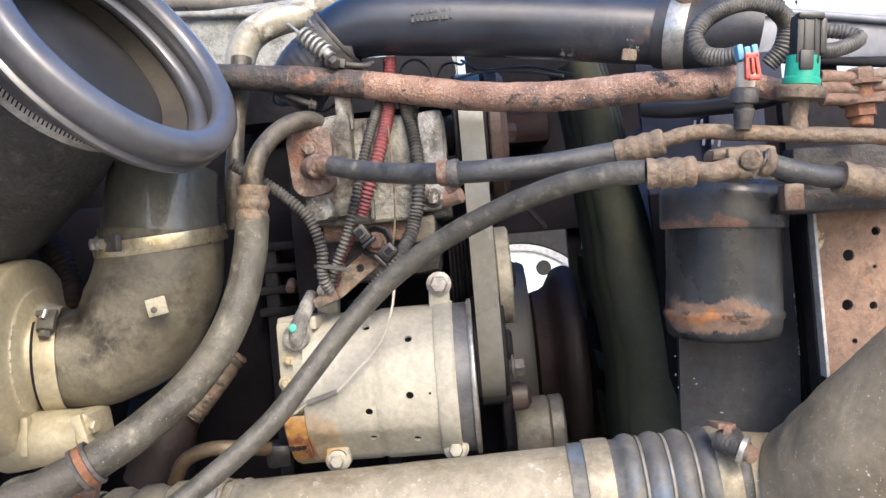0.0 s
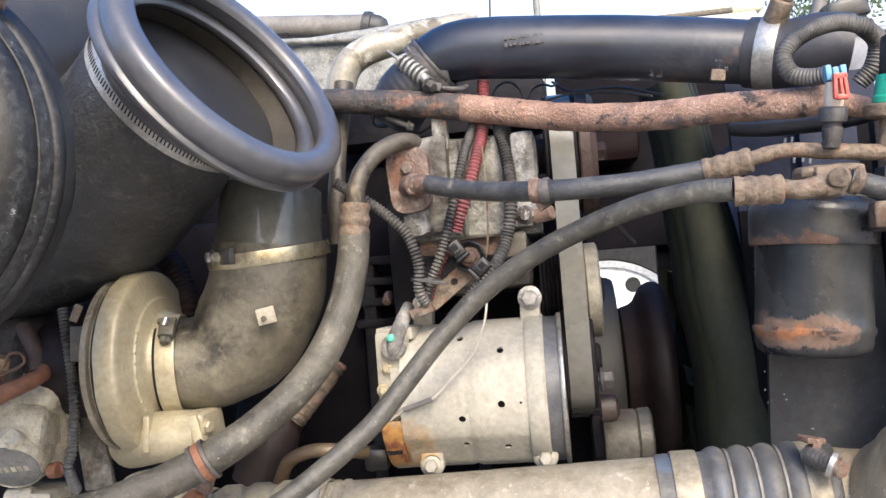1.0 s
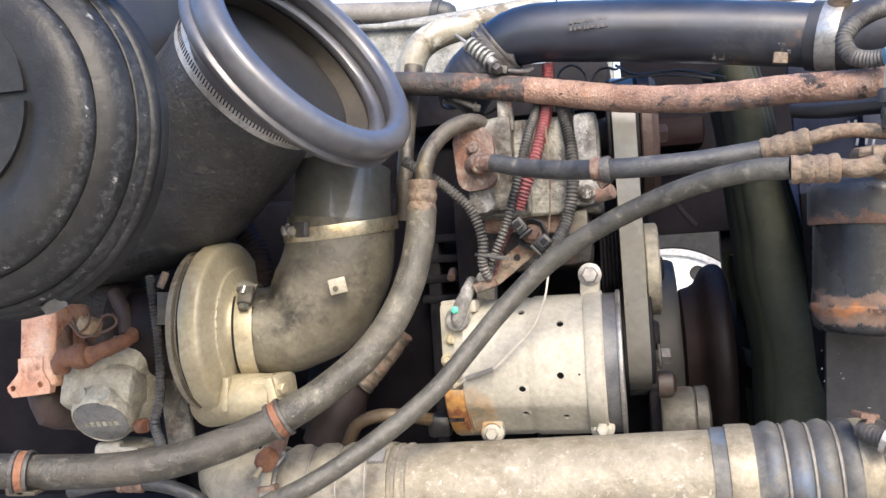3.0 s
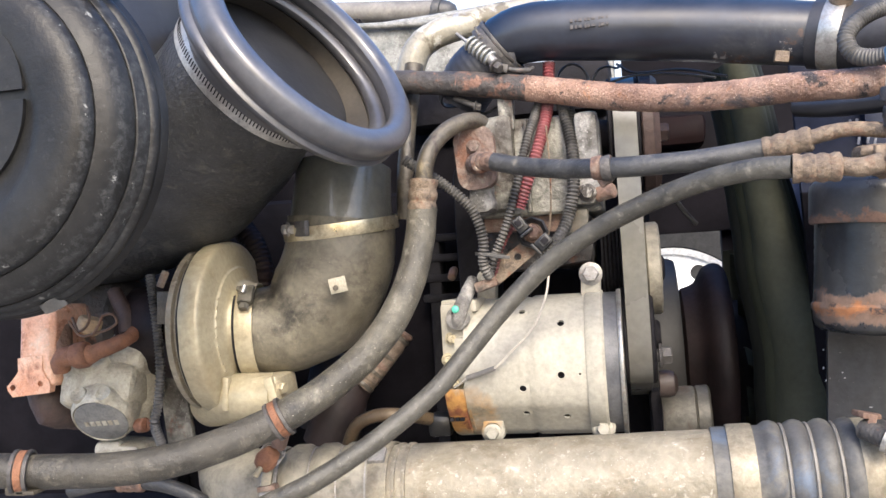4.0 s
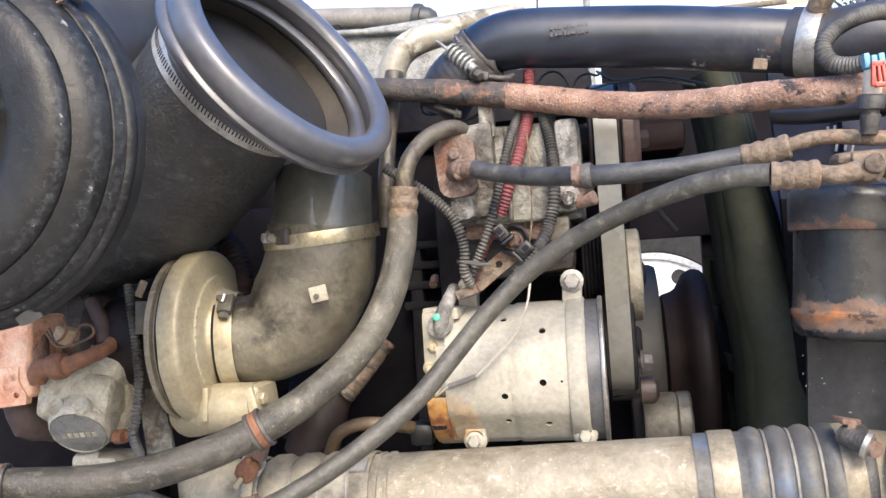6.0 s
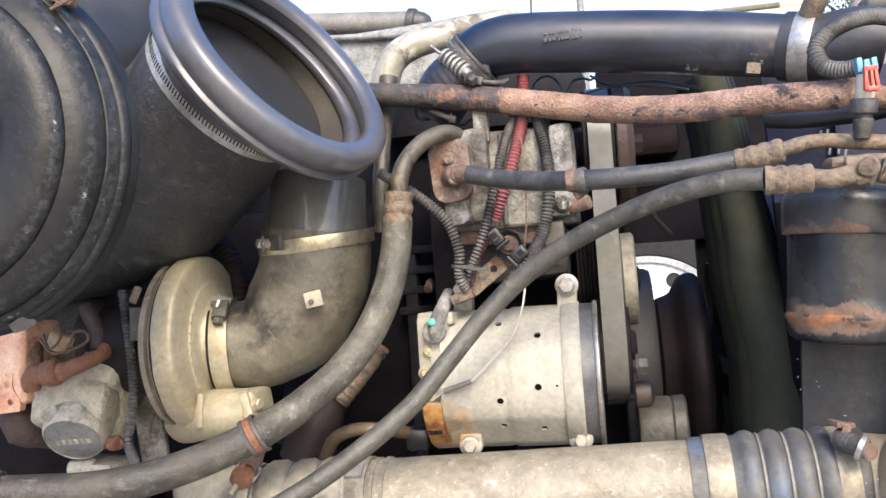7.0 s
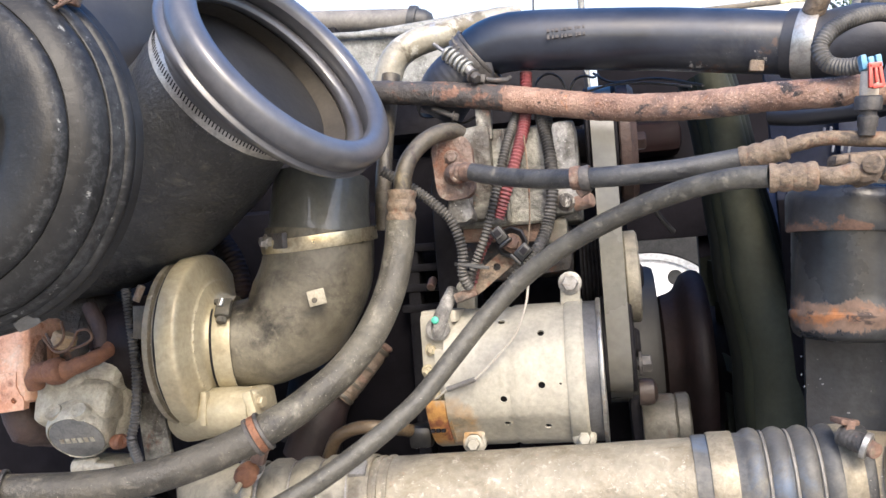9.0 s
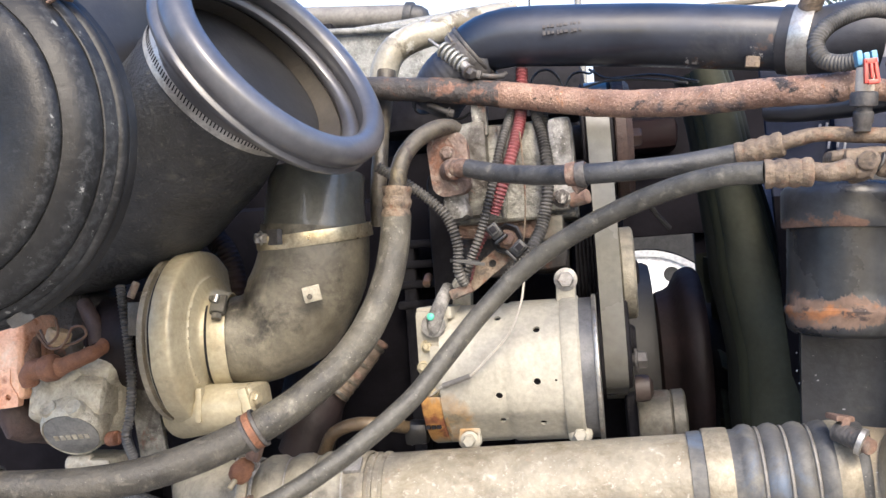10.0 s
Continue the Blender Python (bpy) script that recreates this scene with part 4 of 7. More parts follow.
    part("rim_lug", roughen(join(rod((-0.5572, 0.93, 0.6568), (-0.5438, 0.925, 0.6587), 0.0088), rod((-0.5444, 0.926, 0.6585), (-0.5408, 0.93, 0.6583), 0.0062)), 0.001, 60), M_ORANGERUST, a)
    part("foot", roughen(block((-0.5896, 0.965, 0.6204), (0.052, 0.06, 0.024), (0, 4, 0), 0.005), 0.0012, 40, 1), M_ACT, a)
    part("lower_arm", roughen(sweep([(-0.5871, 0.985, 0.6521), (-0.5754, 0.975, 0.6919), (-0.5746, 0.97, 0.7158), (-0.5833, 0.98, 0.7492)], [0.018, 0.026, 0.028, 0.02], 24, 0.01), 0.0018, 40), M_ACT, a)
    part("foot_stub", roughen(rod((-0.6198, 0.94, 0.6255), (-0.5892, 0.945, 0.6278), 0.0105), 0.0012, 60), M_ACT, a)
    part("hose_stub", roughen(sweep([(-0.632, 0.895, 0.731), (-0.6302, 0.892, 0.739), (-0.6223, 0.888, 0.7476), (-0.6061, 0.886, 0.7485), (-0.5878, 0.887, 0.7489), (-0.5788, 0.889, 0.7516), (-0.5614, 0.9, 0.7589), (-0.5558, 0.925, 0.7663), (-0.5635, 0.95, 0.7769)], [0.0105, 0.0118, 0.012, 0.0122, 0.0112, 0.0095, 0.009, 0.0085, 0.009], 24, 0.005), 0.0011, 90), M_ORANGERUST, a, "rust-orange rubber hose")
    part("hose_end", roughen(lathe([(0, 0.009), (0.001, 0.0142), (0.004, 0.0155), (0.015, 0.0158), (0.018, 0.0142), (0.02, 0.0105)], (-0.6084, 0.886, 0.7473), (1, 0, 0.12), 28), 0.0005, 90), M_ORANGERUST, a)
    part("feed_tube", roughen(sweep([(-0.5664, 0.93, 0.7694), (-0.5697, 0.935, 0.7896), (-0.5795, 0.94, 0.8049), (-0.5925, 0.95, 0.819)], [0.009, 0.0095, 0.0095, 0.009], 16, 0.006), 0.0008, 80), M_CLUTCHRUST, a, "dark rusty feed tube")
    part("plug", roughen(rod((-0.5999, 0.9, 0.7737), (-0.5929, 0.9, 0.7908), 0.014), 0.0015, 60), M_PLUG, a, "yellowed plug")
    part("wire_loop", join(sweep([(-0.5952, 0.86, 0.7898), (-0.5803, 0.86, 0.7723), (-0.5601, 0.86, 0.7753), (-0.5392, 0.85, 0.779), (-0.5283, 0.85, 0.786), (-0.5327, 0.85, 0.7951), (-0.5454, 0.85, 0.7944), (-0.5502, 0.85, 0.7845), (-0.5659, 0.86, 0.773)], 0.0016, 8, 0.004),
                           sweep([(-0.5712, 0.86, 0.806), (-0.5693, 0.86, 0.7885), (-0.5897, 0.87, 0.7771), (-0.6045, 0.88, 0.7927)], 0.0016, 8, 0.004)), M_COPPER, a, "bare twisted copper wire")


actuator()


def manifold():
    m = thing("exhaust_manifold", (-0.7498, 1.0, 0.6457), "sunlit-toned rust-red cast iron exhaust manifold with a bolted flange", "exhaust manifold")
    part("casting", roughen(block((-0.6699, 0.965, 0.7595), (0.0506, 0.13, 0.0984), (0, 3, 0), 0.012, 3), 0.003, 24, 2), M_PINKRUST, m)
    part("runner", roughen(sweep([(-0.6829, 0.97, 0.81), (-0.6528, 0.925, 0.7763), (-0.6513, 0.92, 0.7425), (-0.6773, 0.95, 0.7174)], [0.013, 0.0135, 0.0135, 0.012], 24, 0.012), 0.0012, 60), M_RUST, m)
    part("lower_casting", roughen(sweep([(-0.698, 0.95, 0.7039), (-0.6885, 0.955, 0.68), (-0.6714, 0.985, 0.6653)], [0.022, 0.027, 0.022], 24, 0.012), 0.003, 40), M_CLUTCHRUST, m)
    k = 0.0006
    out = [(x * k, y * k) for x, y in ((-44, 2), (-43, -6), (-34, -20), (44, -19), (47, -8), (46, 4), (40, 14), (34, 30), (38, 56), (-15, 56), (-17, 30), (-25, 20))]
    part("flange", sheet(out, [(-32 * k, -1 * k, 0.0036), (27 * k, 1 * k, 0.0036)], 0.012, basis((-0.6808, 0.897, 0.7138), (1, 0.1, 0.06), (0, 0, 1)), 0), M_PINKRUST, m)


manifold()


def elbow():
    e = thing("intake_elbow", (-0.3531, 1.01, 0.7122), "dusty olive-grey rubber intake elbow clamped to the turbocharger", "intake hose")
    part("elbow_hose", sweep([(-0.4395, 0.979, 0.7624), (-0.415, 0.985, 0.7618), (-0.3838, 0.996, 0.7644), (-0.3466, 1.005, 0.7901), (-0.3202, 1.01, 0.8379), (-0.3124, 1.012, 0.892)], [0.0515, 0.0525, 0.058, 0.068, 0.069, 0.067], 48, 0.01, None, 0.004, 0.006), M_ELBOW, e)
    part("upper_sleeve", sweep([(-0.3145, 1.013, 0.8745), (-0.3108, 1.015, 0.9226), (-0.3073, 1.02, 0.9585)], [0.0655, 0.061, 0.059], 48, 0.01, None, 0.004, 0.003), M_OLIVE, e)
    d = Vector((-0.045, -0.1, 1.0))
    b = band("band_clamp", e, (-0.3141, 1.013, 0.8822), d, 0.0702, 0.0165, M_GILT, None)
    part("screw_housing", block((-0.346, 0.9515, 0.8811), (0.038, 0.007, 0.0185), (0, 2, -42), 0.0015), M_RUSTGREY, b, "dark steel screw housing")
    part("screw", join(rod((-0.3543, 0.951, 0.8809), (-0.3666, 0.962, 0.8821), 0.0058, 16), hexbolt((-0.3642, 0.958, 0.8818), (-0.75, -0.6, 0), 0.0115, 0.006)), M_STEEL, b)
    nb = band("band_clamp", e, (-0.425, 0.982, 0.7619), (1, 0.2, 0.0), 0.0562, 0.021, M_TURBO, None)
    part("groove", lathe([(-0.0013, 0.045), (-0.0013, 0.0555), (0.0013, 0.0555), (0.0013, 0.045)], (-0.4372, 0.979, 0.7623), (1, 0.2, 0.0), 48, True), M_DARK, nb)
    part("screw", rod((-0.4143, 0.932, 0.8094), (-0.412, 0.936, 0.8185), 0.0034, 12), M_STEEL, nb)
    part("clamp_screw", join(block((-0.4116, 0.935, 0.8051), (0.018, 0.008, 0.02), (-35, 0, 4), 0.002), block((-0.4147, 0.943, 0.8144), (0.022, 0.006, 0.006), (-35, 0, 4), 0.0015), hexbolt((-0.4115, 0.929, 0.7967), (0, -0.5, -1), 0.011, 0.007)), M_PULLEY, e, "dirty screw housing")
    part("tag", block((-0.2956, 0.932, 0.8121), (0.02, 0.0025, 0.018), (4, -10, 12), 0.0008), M_TAG, e, "small bent metal tag")
    part("tag_rivet", rod((-0.2985, 0.932, 0.809), (-0.2972, 0.928, 0.8091), 0.0032, 12), M_TANPIPE, e)


elbow()


# ---- charge air pipe along the bottom ----
def charge_pipe():
    p = thing("charge_air_pipe", (-0.0828, 0.95, 0.5259), "weathered grey metal charge air pipe with corrugated hose ends", "charge pipe")
    a, b = Vector((-0.2758, 0.955, 0.5685)), Vector((0.1185, 0.95, 0.5808))
    d = (b - a).normalized()
    part("pipe", sweep([a, a.lerp(b, 0.33), a.lerp(b, 0.66), b], 0.0525, 56, 0.012, None, 0.003, 0.006), M_CHARGE, p)
    for k in (0.10, 0.13):
        q = a.lerp(b, k)
        part("bead", lathe([(-0.003, 0.052), (-0.002, 0.0545), (0.002, 0.0545), (0.003, 0.052)], q, d, 48), M_CHARGE, p)
    band("band_clamp", p, a.lerp(b, 0.055), d, 0.054, 0.022, M_BRASS, None, 0.002)
    tab = block(a.lerp(b, 0.055) + Vector((-0.004, -0.03, 0.046)), (0.02, 0.02, 0.012), (35, 0, 0), 0.002)
    part("clamp_tab", tab, M_DULLSTEEL, p)
    # left corrugated sleeve
    l0, l1 = a + d * 0.012, Vector((-0.3773, 0.945, 0.5674))
    e = (l0 - l1).normalized()
    L = (l0 - l1).length
    prof = [(0, 0.05)]
    for i in range(3):
        s = L * (0.06 + 0.29 * i)
        prof += [(s, 0.054), (s + L * 0.07, 0.0585), (s + L * 0.2, 0.0585), (s + L * 0.265, 0.054), (s + L * 0.275, 0.0515), (s + L * 0.285, 0.054)]
    prof += [(L, 0.0545), (L, 0.05)]
    sl = part("sleeve", lathe(prof, l1, e, 56), M_SLEEVE_TAN, p)
    for i in range(3):
        s = L * (0.06 + 0.29 * i) + L * 0.275
        part("wire_ring", lathe([(-0.0012, 0.0525), (-0.0008, 0.0548), (0.0008, 0.0548), (0.0012, 0.0525)], l1 + e * s, e, 48), M_DULLSTEEL, sl)
    part("left_bend", sweep([l1 + e * 0.02, l1 - e * 0.01] + [(-0.4237, 0.955, 0.5706), (-0.4647, 0.985, 0.5856), (-0.479, 1.01, 0.623)], [0.05, 0.051, 0.05, 0.042, 0.034], 40, 0.012), M_SLEEVE_TAN, p)
    band("t_clamp", p, l1 - e * 0.006, e, 0.0545, 0.018, M_DULLSTEEL, None, 0.002)
    # blue-grey corrugated sleeve at the other end
    r1 = Vector((0.2618, 0.945, 0.5844))
    g = (r1 - b).normalized()
    L = (r1 - b).length
    prof = [(-0.01, 0.0528), (-0.01, 0.0545), (0.001, 0.055), (0.012, 0.0542), (L * 0.2, 0.0545)]
    for i in range(4):
        s = L * (0.27 + 0.175 * i)
        prof += [(s, 0.0545), (s + L * 0.02, 0.0565), (s + L * 0.05, 0.0588), (s + L * 0.09, 0.0594), (s + L * 0.125, 0.0575), (s + L * 0.142, 0.055), (s + L * 0.15, 0.0525), (s + L * 0.165, 0.0525)]
    prof += [(L, 0.0555), (L, 0.05)]
    sr = part("sleeve", lathe(prof, b, g, 64), M_SLEEVE, p, "dusty blue-grey corrugated silicone sleeve")
    for i in range(3):
        s = L * (0.27 + 0.175 * i) + L * 0.155
        part("wire_ring", lathe([(-0.0022, 0.052), (-0.002, 0.0548), (-0.001, 0.0562), (0.001, 0.0562), (0.002, 0.0548), (0.0022, 0.052)], b + g * (s + 0.0005), g, 56), M_GREYBAR, sr)
    band("band_clamp", p, b + g * (L * 0.13), g, 0.0547, 0.026, M_BRASS, None, 0.002)
    band("t_clamp", p, r1 - g * 0.004, g, 0.0558, 0.022, M_BRASS, None, 0.002)
    # rusty T-bolt under the grey hose
    rc = Vector((-0.3763, 0.887, 0.6218))
    rb = part("t_bolt", roughen(lathe([(-0.016, 0.004), (-0.014, 0.009), (-0.006, 0.0125), (0.002, 0.0128), (0.008, 0.0105), (0.011, 0.006)], rc, (-0.3, -0.8, -0.5), 24), 0.0008, 90), M_ORANGERUST, p, "rusty T-bolt nut")
    part("stud", roughen(rod(rc + Vector((-0.003, -0.008, -0.006)), rc + Vector((-0.007, -0.016, -0.014)), 0.0032, 12), 0.0004, 90), M_TURBO, rb)
    for k in range(3):
        part("wire_turn", lathe([(-0.0008, 0.0125), (0.0, 0.0135), (0.0008, 0.0125), (0.0, 0.0115)], rc + Vector((0.003 + k * 0.002, 0.006, 0.004 + k * 0.0025)), (0.45, -0.6, 0.55), 28, True), M_DULLSTEEL, rb)
    part("strap", block((-0.3774, 0.892, 0.6055), (0.012, 0.006, 0.036), (-14, 6, 0), 0.0015), M_BRASS, rb)
    part("strap_foot", roughen(block((-0.3765, 0.888, 0.5914), (0.022, 0.012, 0.006), (0, -8, 0), 0.0015), 0.0008, 60), M_RUST, rb)
    part("strap_head", roughen(block((-0.3594, 0.89, 0.6436), (0.016, 0.014, 0.02), (0, 20, 0), 0.004), 0.001, 60), M_RUST, rb)
    # T-bolt of the end clamp
    tb = part("t_bolt_spring", sweep([(0.2492, 0.9, 0.6405), (0.2594, 0.885, 0.6365), (0.2657, 0.875, 0.6346)], 0.0105, 24, 0.006, (0.005, 0.0005)), M_RUSTGREY, p)
    part("collar", lathe([(-0.003, 0.009), (-0.003, 0.0135), (0.002, 0.0135), (0.003, 0.011)], (0.2649, 0.876, 0.6344), (0.75, -0.4, -0.35), 28), M_STEEL, tb)
    part("stud", roughen(rod((0.2649, 0.876, 0.6344), (0.2707, 0.866, 0.63), 0.008), 0.001, 90), M_RUST, tb)
    part("bridge", roughen(block((0.2525, 0.9, 0.6543), (0.02, 0.02, 0.006), (0, 10, 20), 0.002), 0.001, 60), M_RUST, tb)
    part("strap", block((0.2542, 0.895, 0.6466), (0.008, 0.012, 0.02), (0, 20, 0), 0.002), M_RUST, tb)


charge_pipe()


def brown_duct():
    d = thing("plastic_duct", (0.3386, 0.9, 0.5672), "dusty brown plastic air duct rising from the charge pipe", "air duct")
    part("duct", sweep([(0.2536, 0.945, 0.5839), (0.2738, 0.945, 0.5836)] + [(0.3098, 0.935, 0.5783), (0.334, 0.912, 0.5849), (0.3596, 0.88, 0.6001), (0.3896, 0.84, 0.6283), (0.4355, 0.8, 0.6774)], [0.05, 0.0525, 0.0555, 0.0645, 0.0775, 0.087, 0.09], 56, 0.014, None, 0.004, 0.004), M_TANDUCT, d)
    part("cuff", lathe([(-0.006, 0.05), (-0.006, 0.0575), (0.004, 0.058), (0.008, 0.0555), (0.008, 0.05)], (0.2743, 0.945, 0.5836), (1, -0.1, 0), 48), M_HOSE_DARK, d, "dark rubber cuff")


brown_duct()


# ---- alternator ----
ALT = Vector((-0.0837, 1.075, 0.6963))


def alternator():
    a = thing("alternator", (-0.09, 1.05, 0.6), "silver-grey dusty alternator with round vent holes and rust-stained corner", "alternator")
    X = Vector((1, 0, 0))
    R = 0.0865
    # perforated casing, bent from a flat sheet round the axis
    holes = []
    for q in [(-0.0963, 1.0, 0.7666), (-0.0492, 1.0, 0.751), (-0.0966, 1.0, 0.677), (-0.051, 1.0, 0.6921), (-0.0293, 1.0, 0.6926), (-0.0961, 1.0, 0.643), (-0.0486, 1.0, 0.6378)]:
        z = max(-0.99, min(0.99, (q[2] - ALT.z) / R))
        holes.append((q[0], R * math.asin(z), 0.0042))
    holes[4] = (*holes[4][:2], 0.0016)
    x0, x1 = -0.166, -0.018
    n = 60
    half = math.pi * R * 0.995
    out = [(x0, -half), (x1, -half)] + [(x1, -half + 2 * half * i / n) for i in range(1, n)] + [(x1, half), (x0, half)] + [(x0, half - 2 * half * i / n) for i in range(1, n)]
    flat_ = sheet(out, holes, 0.003, Matrix(), 0.0055)
    for v in flat_.verts:
        ang, r = v.co.y / R, R + v.co.z * 1.0
        r -= 0.0016 * math.exp(-((v.co.x + 0.088) / 0.003) ** 2) + (0.0011 if v.co.x < -0.088 else 0.0)
        if -radians(62) < ang < -radians(28):                # pressed flat along the lower front
            r -= R * (1 - math.cos(radians(17)) / math.cos(ang + radians(45)))
        v.co = Vector((v.co.x, ALT.y - r * math.cos(ang), ALT.z + r * math.sin(ang)))
    part("casing", flat_, M_ALT, a)
    part("stator", lathe([(-0.08, 0.02), (-0.08, 0.078), (0.065, 0.078), (0.065, 0.02)], ALT, X, 48), M_DARK, a)
    part("rear_cover", lathe([(-0.114, 0.03), (-0.114, 0.046), (-0.108, 0.052), (-0.084, 0.055), (-0.082, 0.083), (-0.078, 0.0845), (-0.078, 0.05)], ALT, X, 64), M_ALT, a)
    part("front_flange", roughen(lathe([(0.062, 0.05), (0.062, 0.088), (0.0655, 0.09), (0.081, 0.0905), (0.084, 0.088), (0.084, 0.05)], ALT, X, 72), 0.0005, 50), M_ALT, a)
    part("vent_gap", lathe([(0.084, 0.04), (0.084, 0.086), (0.1, 0.086), (0.1, 0.04)], ALT, X, 72), M_GAP, a)
    part("end_ring", lathe([(0.1, 0.05), (0.1, 0.0885), (0.1015, 0.0895), (0.1045, 0.0895), (0.1055, 0.088), (0.1055, 0.05)], ALT, X, 72), M_STEEL, a)
    # lugs and their bolts
    def lug(name, at, toward, w, bolt):
        at, toward = Vector(at), Vector(toward)
        q = toward - at
        m = basis(at + q * 0.5 + Vector((0, 0.012, 0)), (q.z, 0, -q.x), q)
        bm_ = block((0, 0, 0), (w, q.length + w * 0.5, 0.024), None, 0.003)
        bmesh.ops.transform(bm_, matrix=m, verts=bm_.verts)
        l = part(name, join(bm_, rod(at + Vector((0, 0.024, 0)), at, w * 0.55, 28)), M_ALT, a)
        part("lug_bolt", hexbolt(at - Vector((0, 0.002, 0)), (0, -1, 0), bolt, 0.009), M_DULLSTEEL if bolt > 0.016 else M_ALT, l)
    lug("lug", (-0.0123, 1.055, 0.8063), (-0.0146, 1.055, 0.7703), 0.024, 0.0185)
    lug("lug", (-0.1396, 1.02, 0.622), (-0.1381, 1.02, 0.6446), 0.026, 0.014)
    lug("lug", (-0.0074, 1.02, 0.6244), (-0.0066, 1.02, 0.6477), 0.026, 0.014)
    lug("lug", (-0.1449, 1.075, 0.8065), (-0.1468, 1.075, 0.7761), 0.024, 0.012)
    # terminal plate, cable lug and nuts
    part("terminal_block", roughen(join(block((-0.1728, 1.0575, 0.7254), (0.0392, 0.085, 0.1099), (0, 0, -6), 0.006), block((-0.1705, 1.045, 0.7767), (0.045, 0.05, 0.0152), (0, 0, -6), 0.003), block((-0.1656, 1.018, 0.7124), (0.0263, 0.024, 0.0544), (0, 0, -6), 0.006)), 0.0008, 50), M_ALT, a)
    rear = lathe([(-0.108, 0.05), (-0.108, 0.08), (-0.106, 0.084), (-0.102, 0.0858), (-0.0835, 0.0858), (-0.0825, 0.084), (-0.0825, 0.05)], ALT, X, 96, True)
    bmesh.ops.delete(rear, geom=[v for v in rear.verts if v.co.z > ALT.z - 0.012], context="VERTS")
    part("rear_housing", roughen(rear, 0.0007, 40), M_ALT_REAR, a, "end casting with an orange rust stain below")
    for i, px in enumerate([(-0.1862, 1.008, 0.6414), (-0.1797, 1.008, 0.6414), (-0.1733, 1.008, 0.6414)]):
        part("slot", block(px, (0.0048, 0.01, 0.004), None, 0), M_DARK, a)
    for q in [(-0.1827, 1.016, 0.7375), (-0.1885, 1.016, 0.7121), (-0.1793, 1.01, 0.6837)]:
        part("terminal_nut", join(hexbolt(q, (0.1, -1, 0), 0.011, 0.007), rod(q, Vector(q) + Vector((0, -0.011, 0)), 0.003, 12)), M_TURBO, a)
    part("cable_lug", sweep([(-0.1565, 1.04, 0.8066), (-0.161, 1.02, 0.7921), (-0.1679, 1.005, 0.7726), (-0.1727, 1.01, 0.7547)], [0.0075, 0.0085, 0.0095, 0.009], 20, 0.005), M_CRUST, a, "corroded cable lug")
    part("lug_eye", lathe([(-0.004, 0.011), (-0.004, 0.0145), (0.003, 0.0145), (0.004, 0.011)], (-0.1718, 1.008, 0.7631), (0.1, -1, 0.1), 28), M_CRUST, a)
    part("paint_dot", lathe([(0, 0.0001), (0.0, 0.0048), (0.002, 0.004), (0.003, 0.001)], (-0.1723, 0.996, 0.7741), (0, -1, 0.1), 20), M_GREENDOT, a, "mint green paint dot")
    part("rear_plug", roughen(block((-0.2088, 1.05, 0.6286), (0.0287, 0.04, 0.0279), None, 0.008), 0.002, 60, 1), M_PLASTIC, a)
    part("sense_wire", sweep([(-0.0589, 1.0, 0.8074), (-0.0631, 0.985, 0.783), (-0.0776, 0.978, 0.7514), (-0.102, 0.976, 0.7265), (-0.1282, 0.978, 0.7036), (-0.1554, 0.985, 0.6958), (-0.1797, 1.0, 0.6797)], 0.0014, 10, 0.006), M_WHITEWIRE, a, "thin off-white wire")
    part("wire_sleeve", sweep([(-0.1267, 0.977, 0.7043), (-0.1437, 0.981, 0.6985), (-0.1613, 0.987, 0.693)], 0.0032, 10, 0.005), M_GREYBAR, a)


alternator()


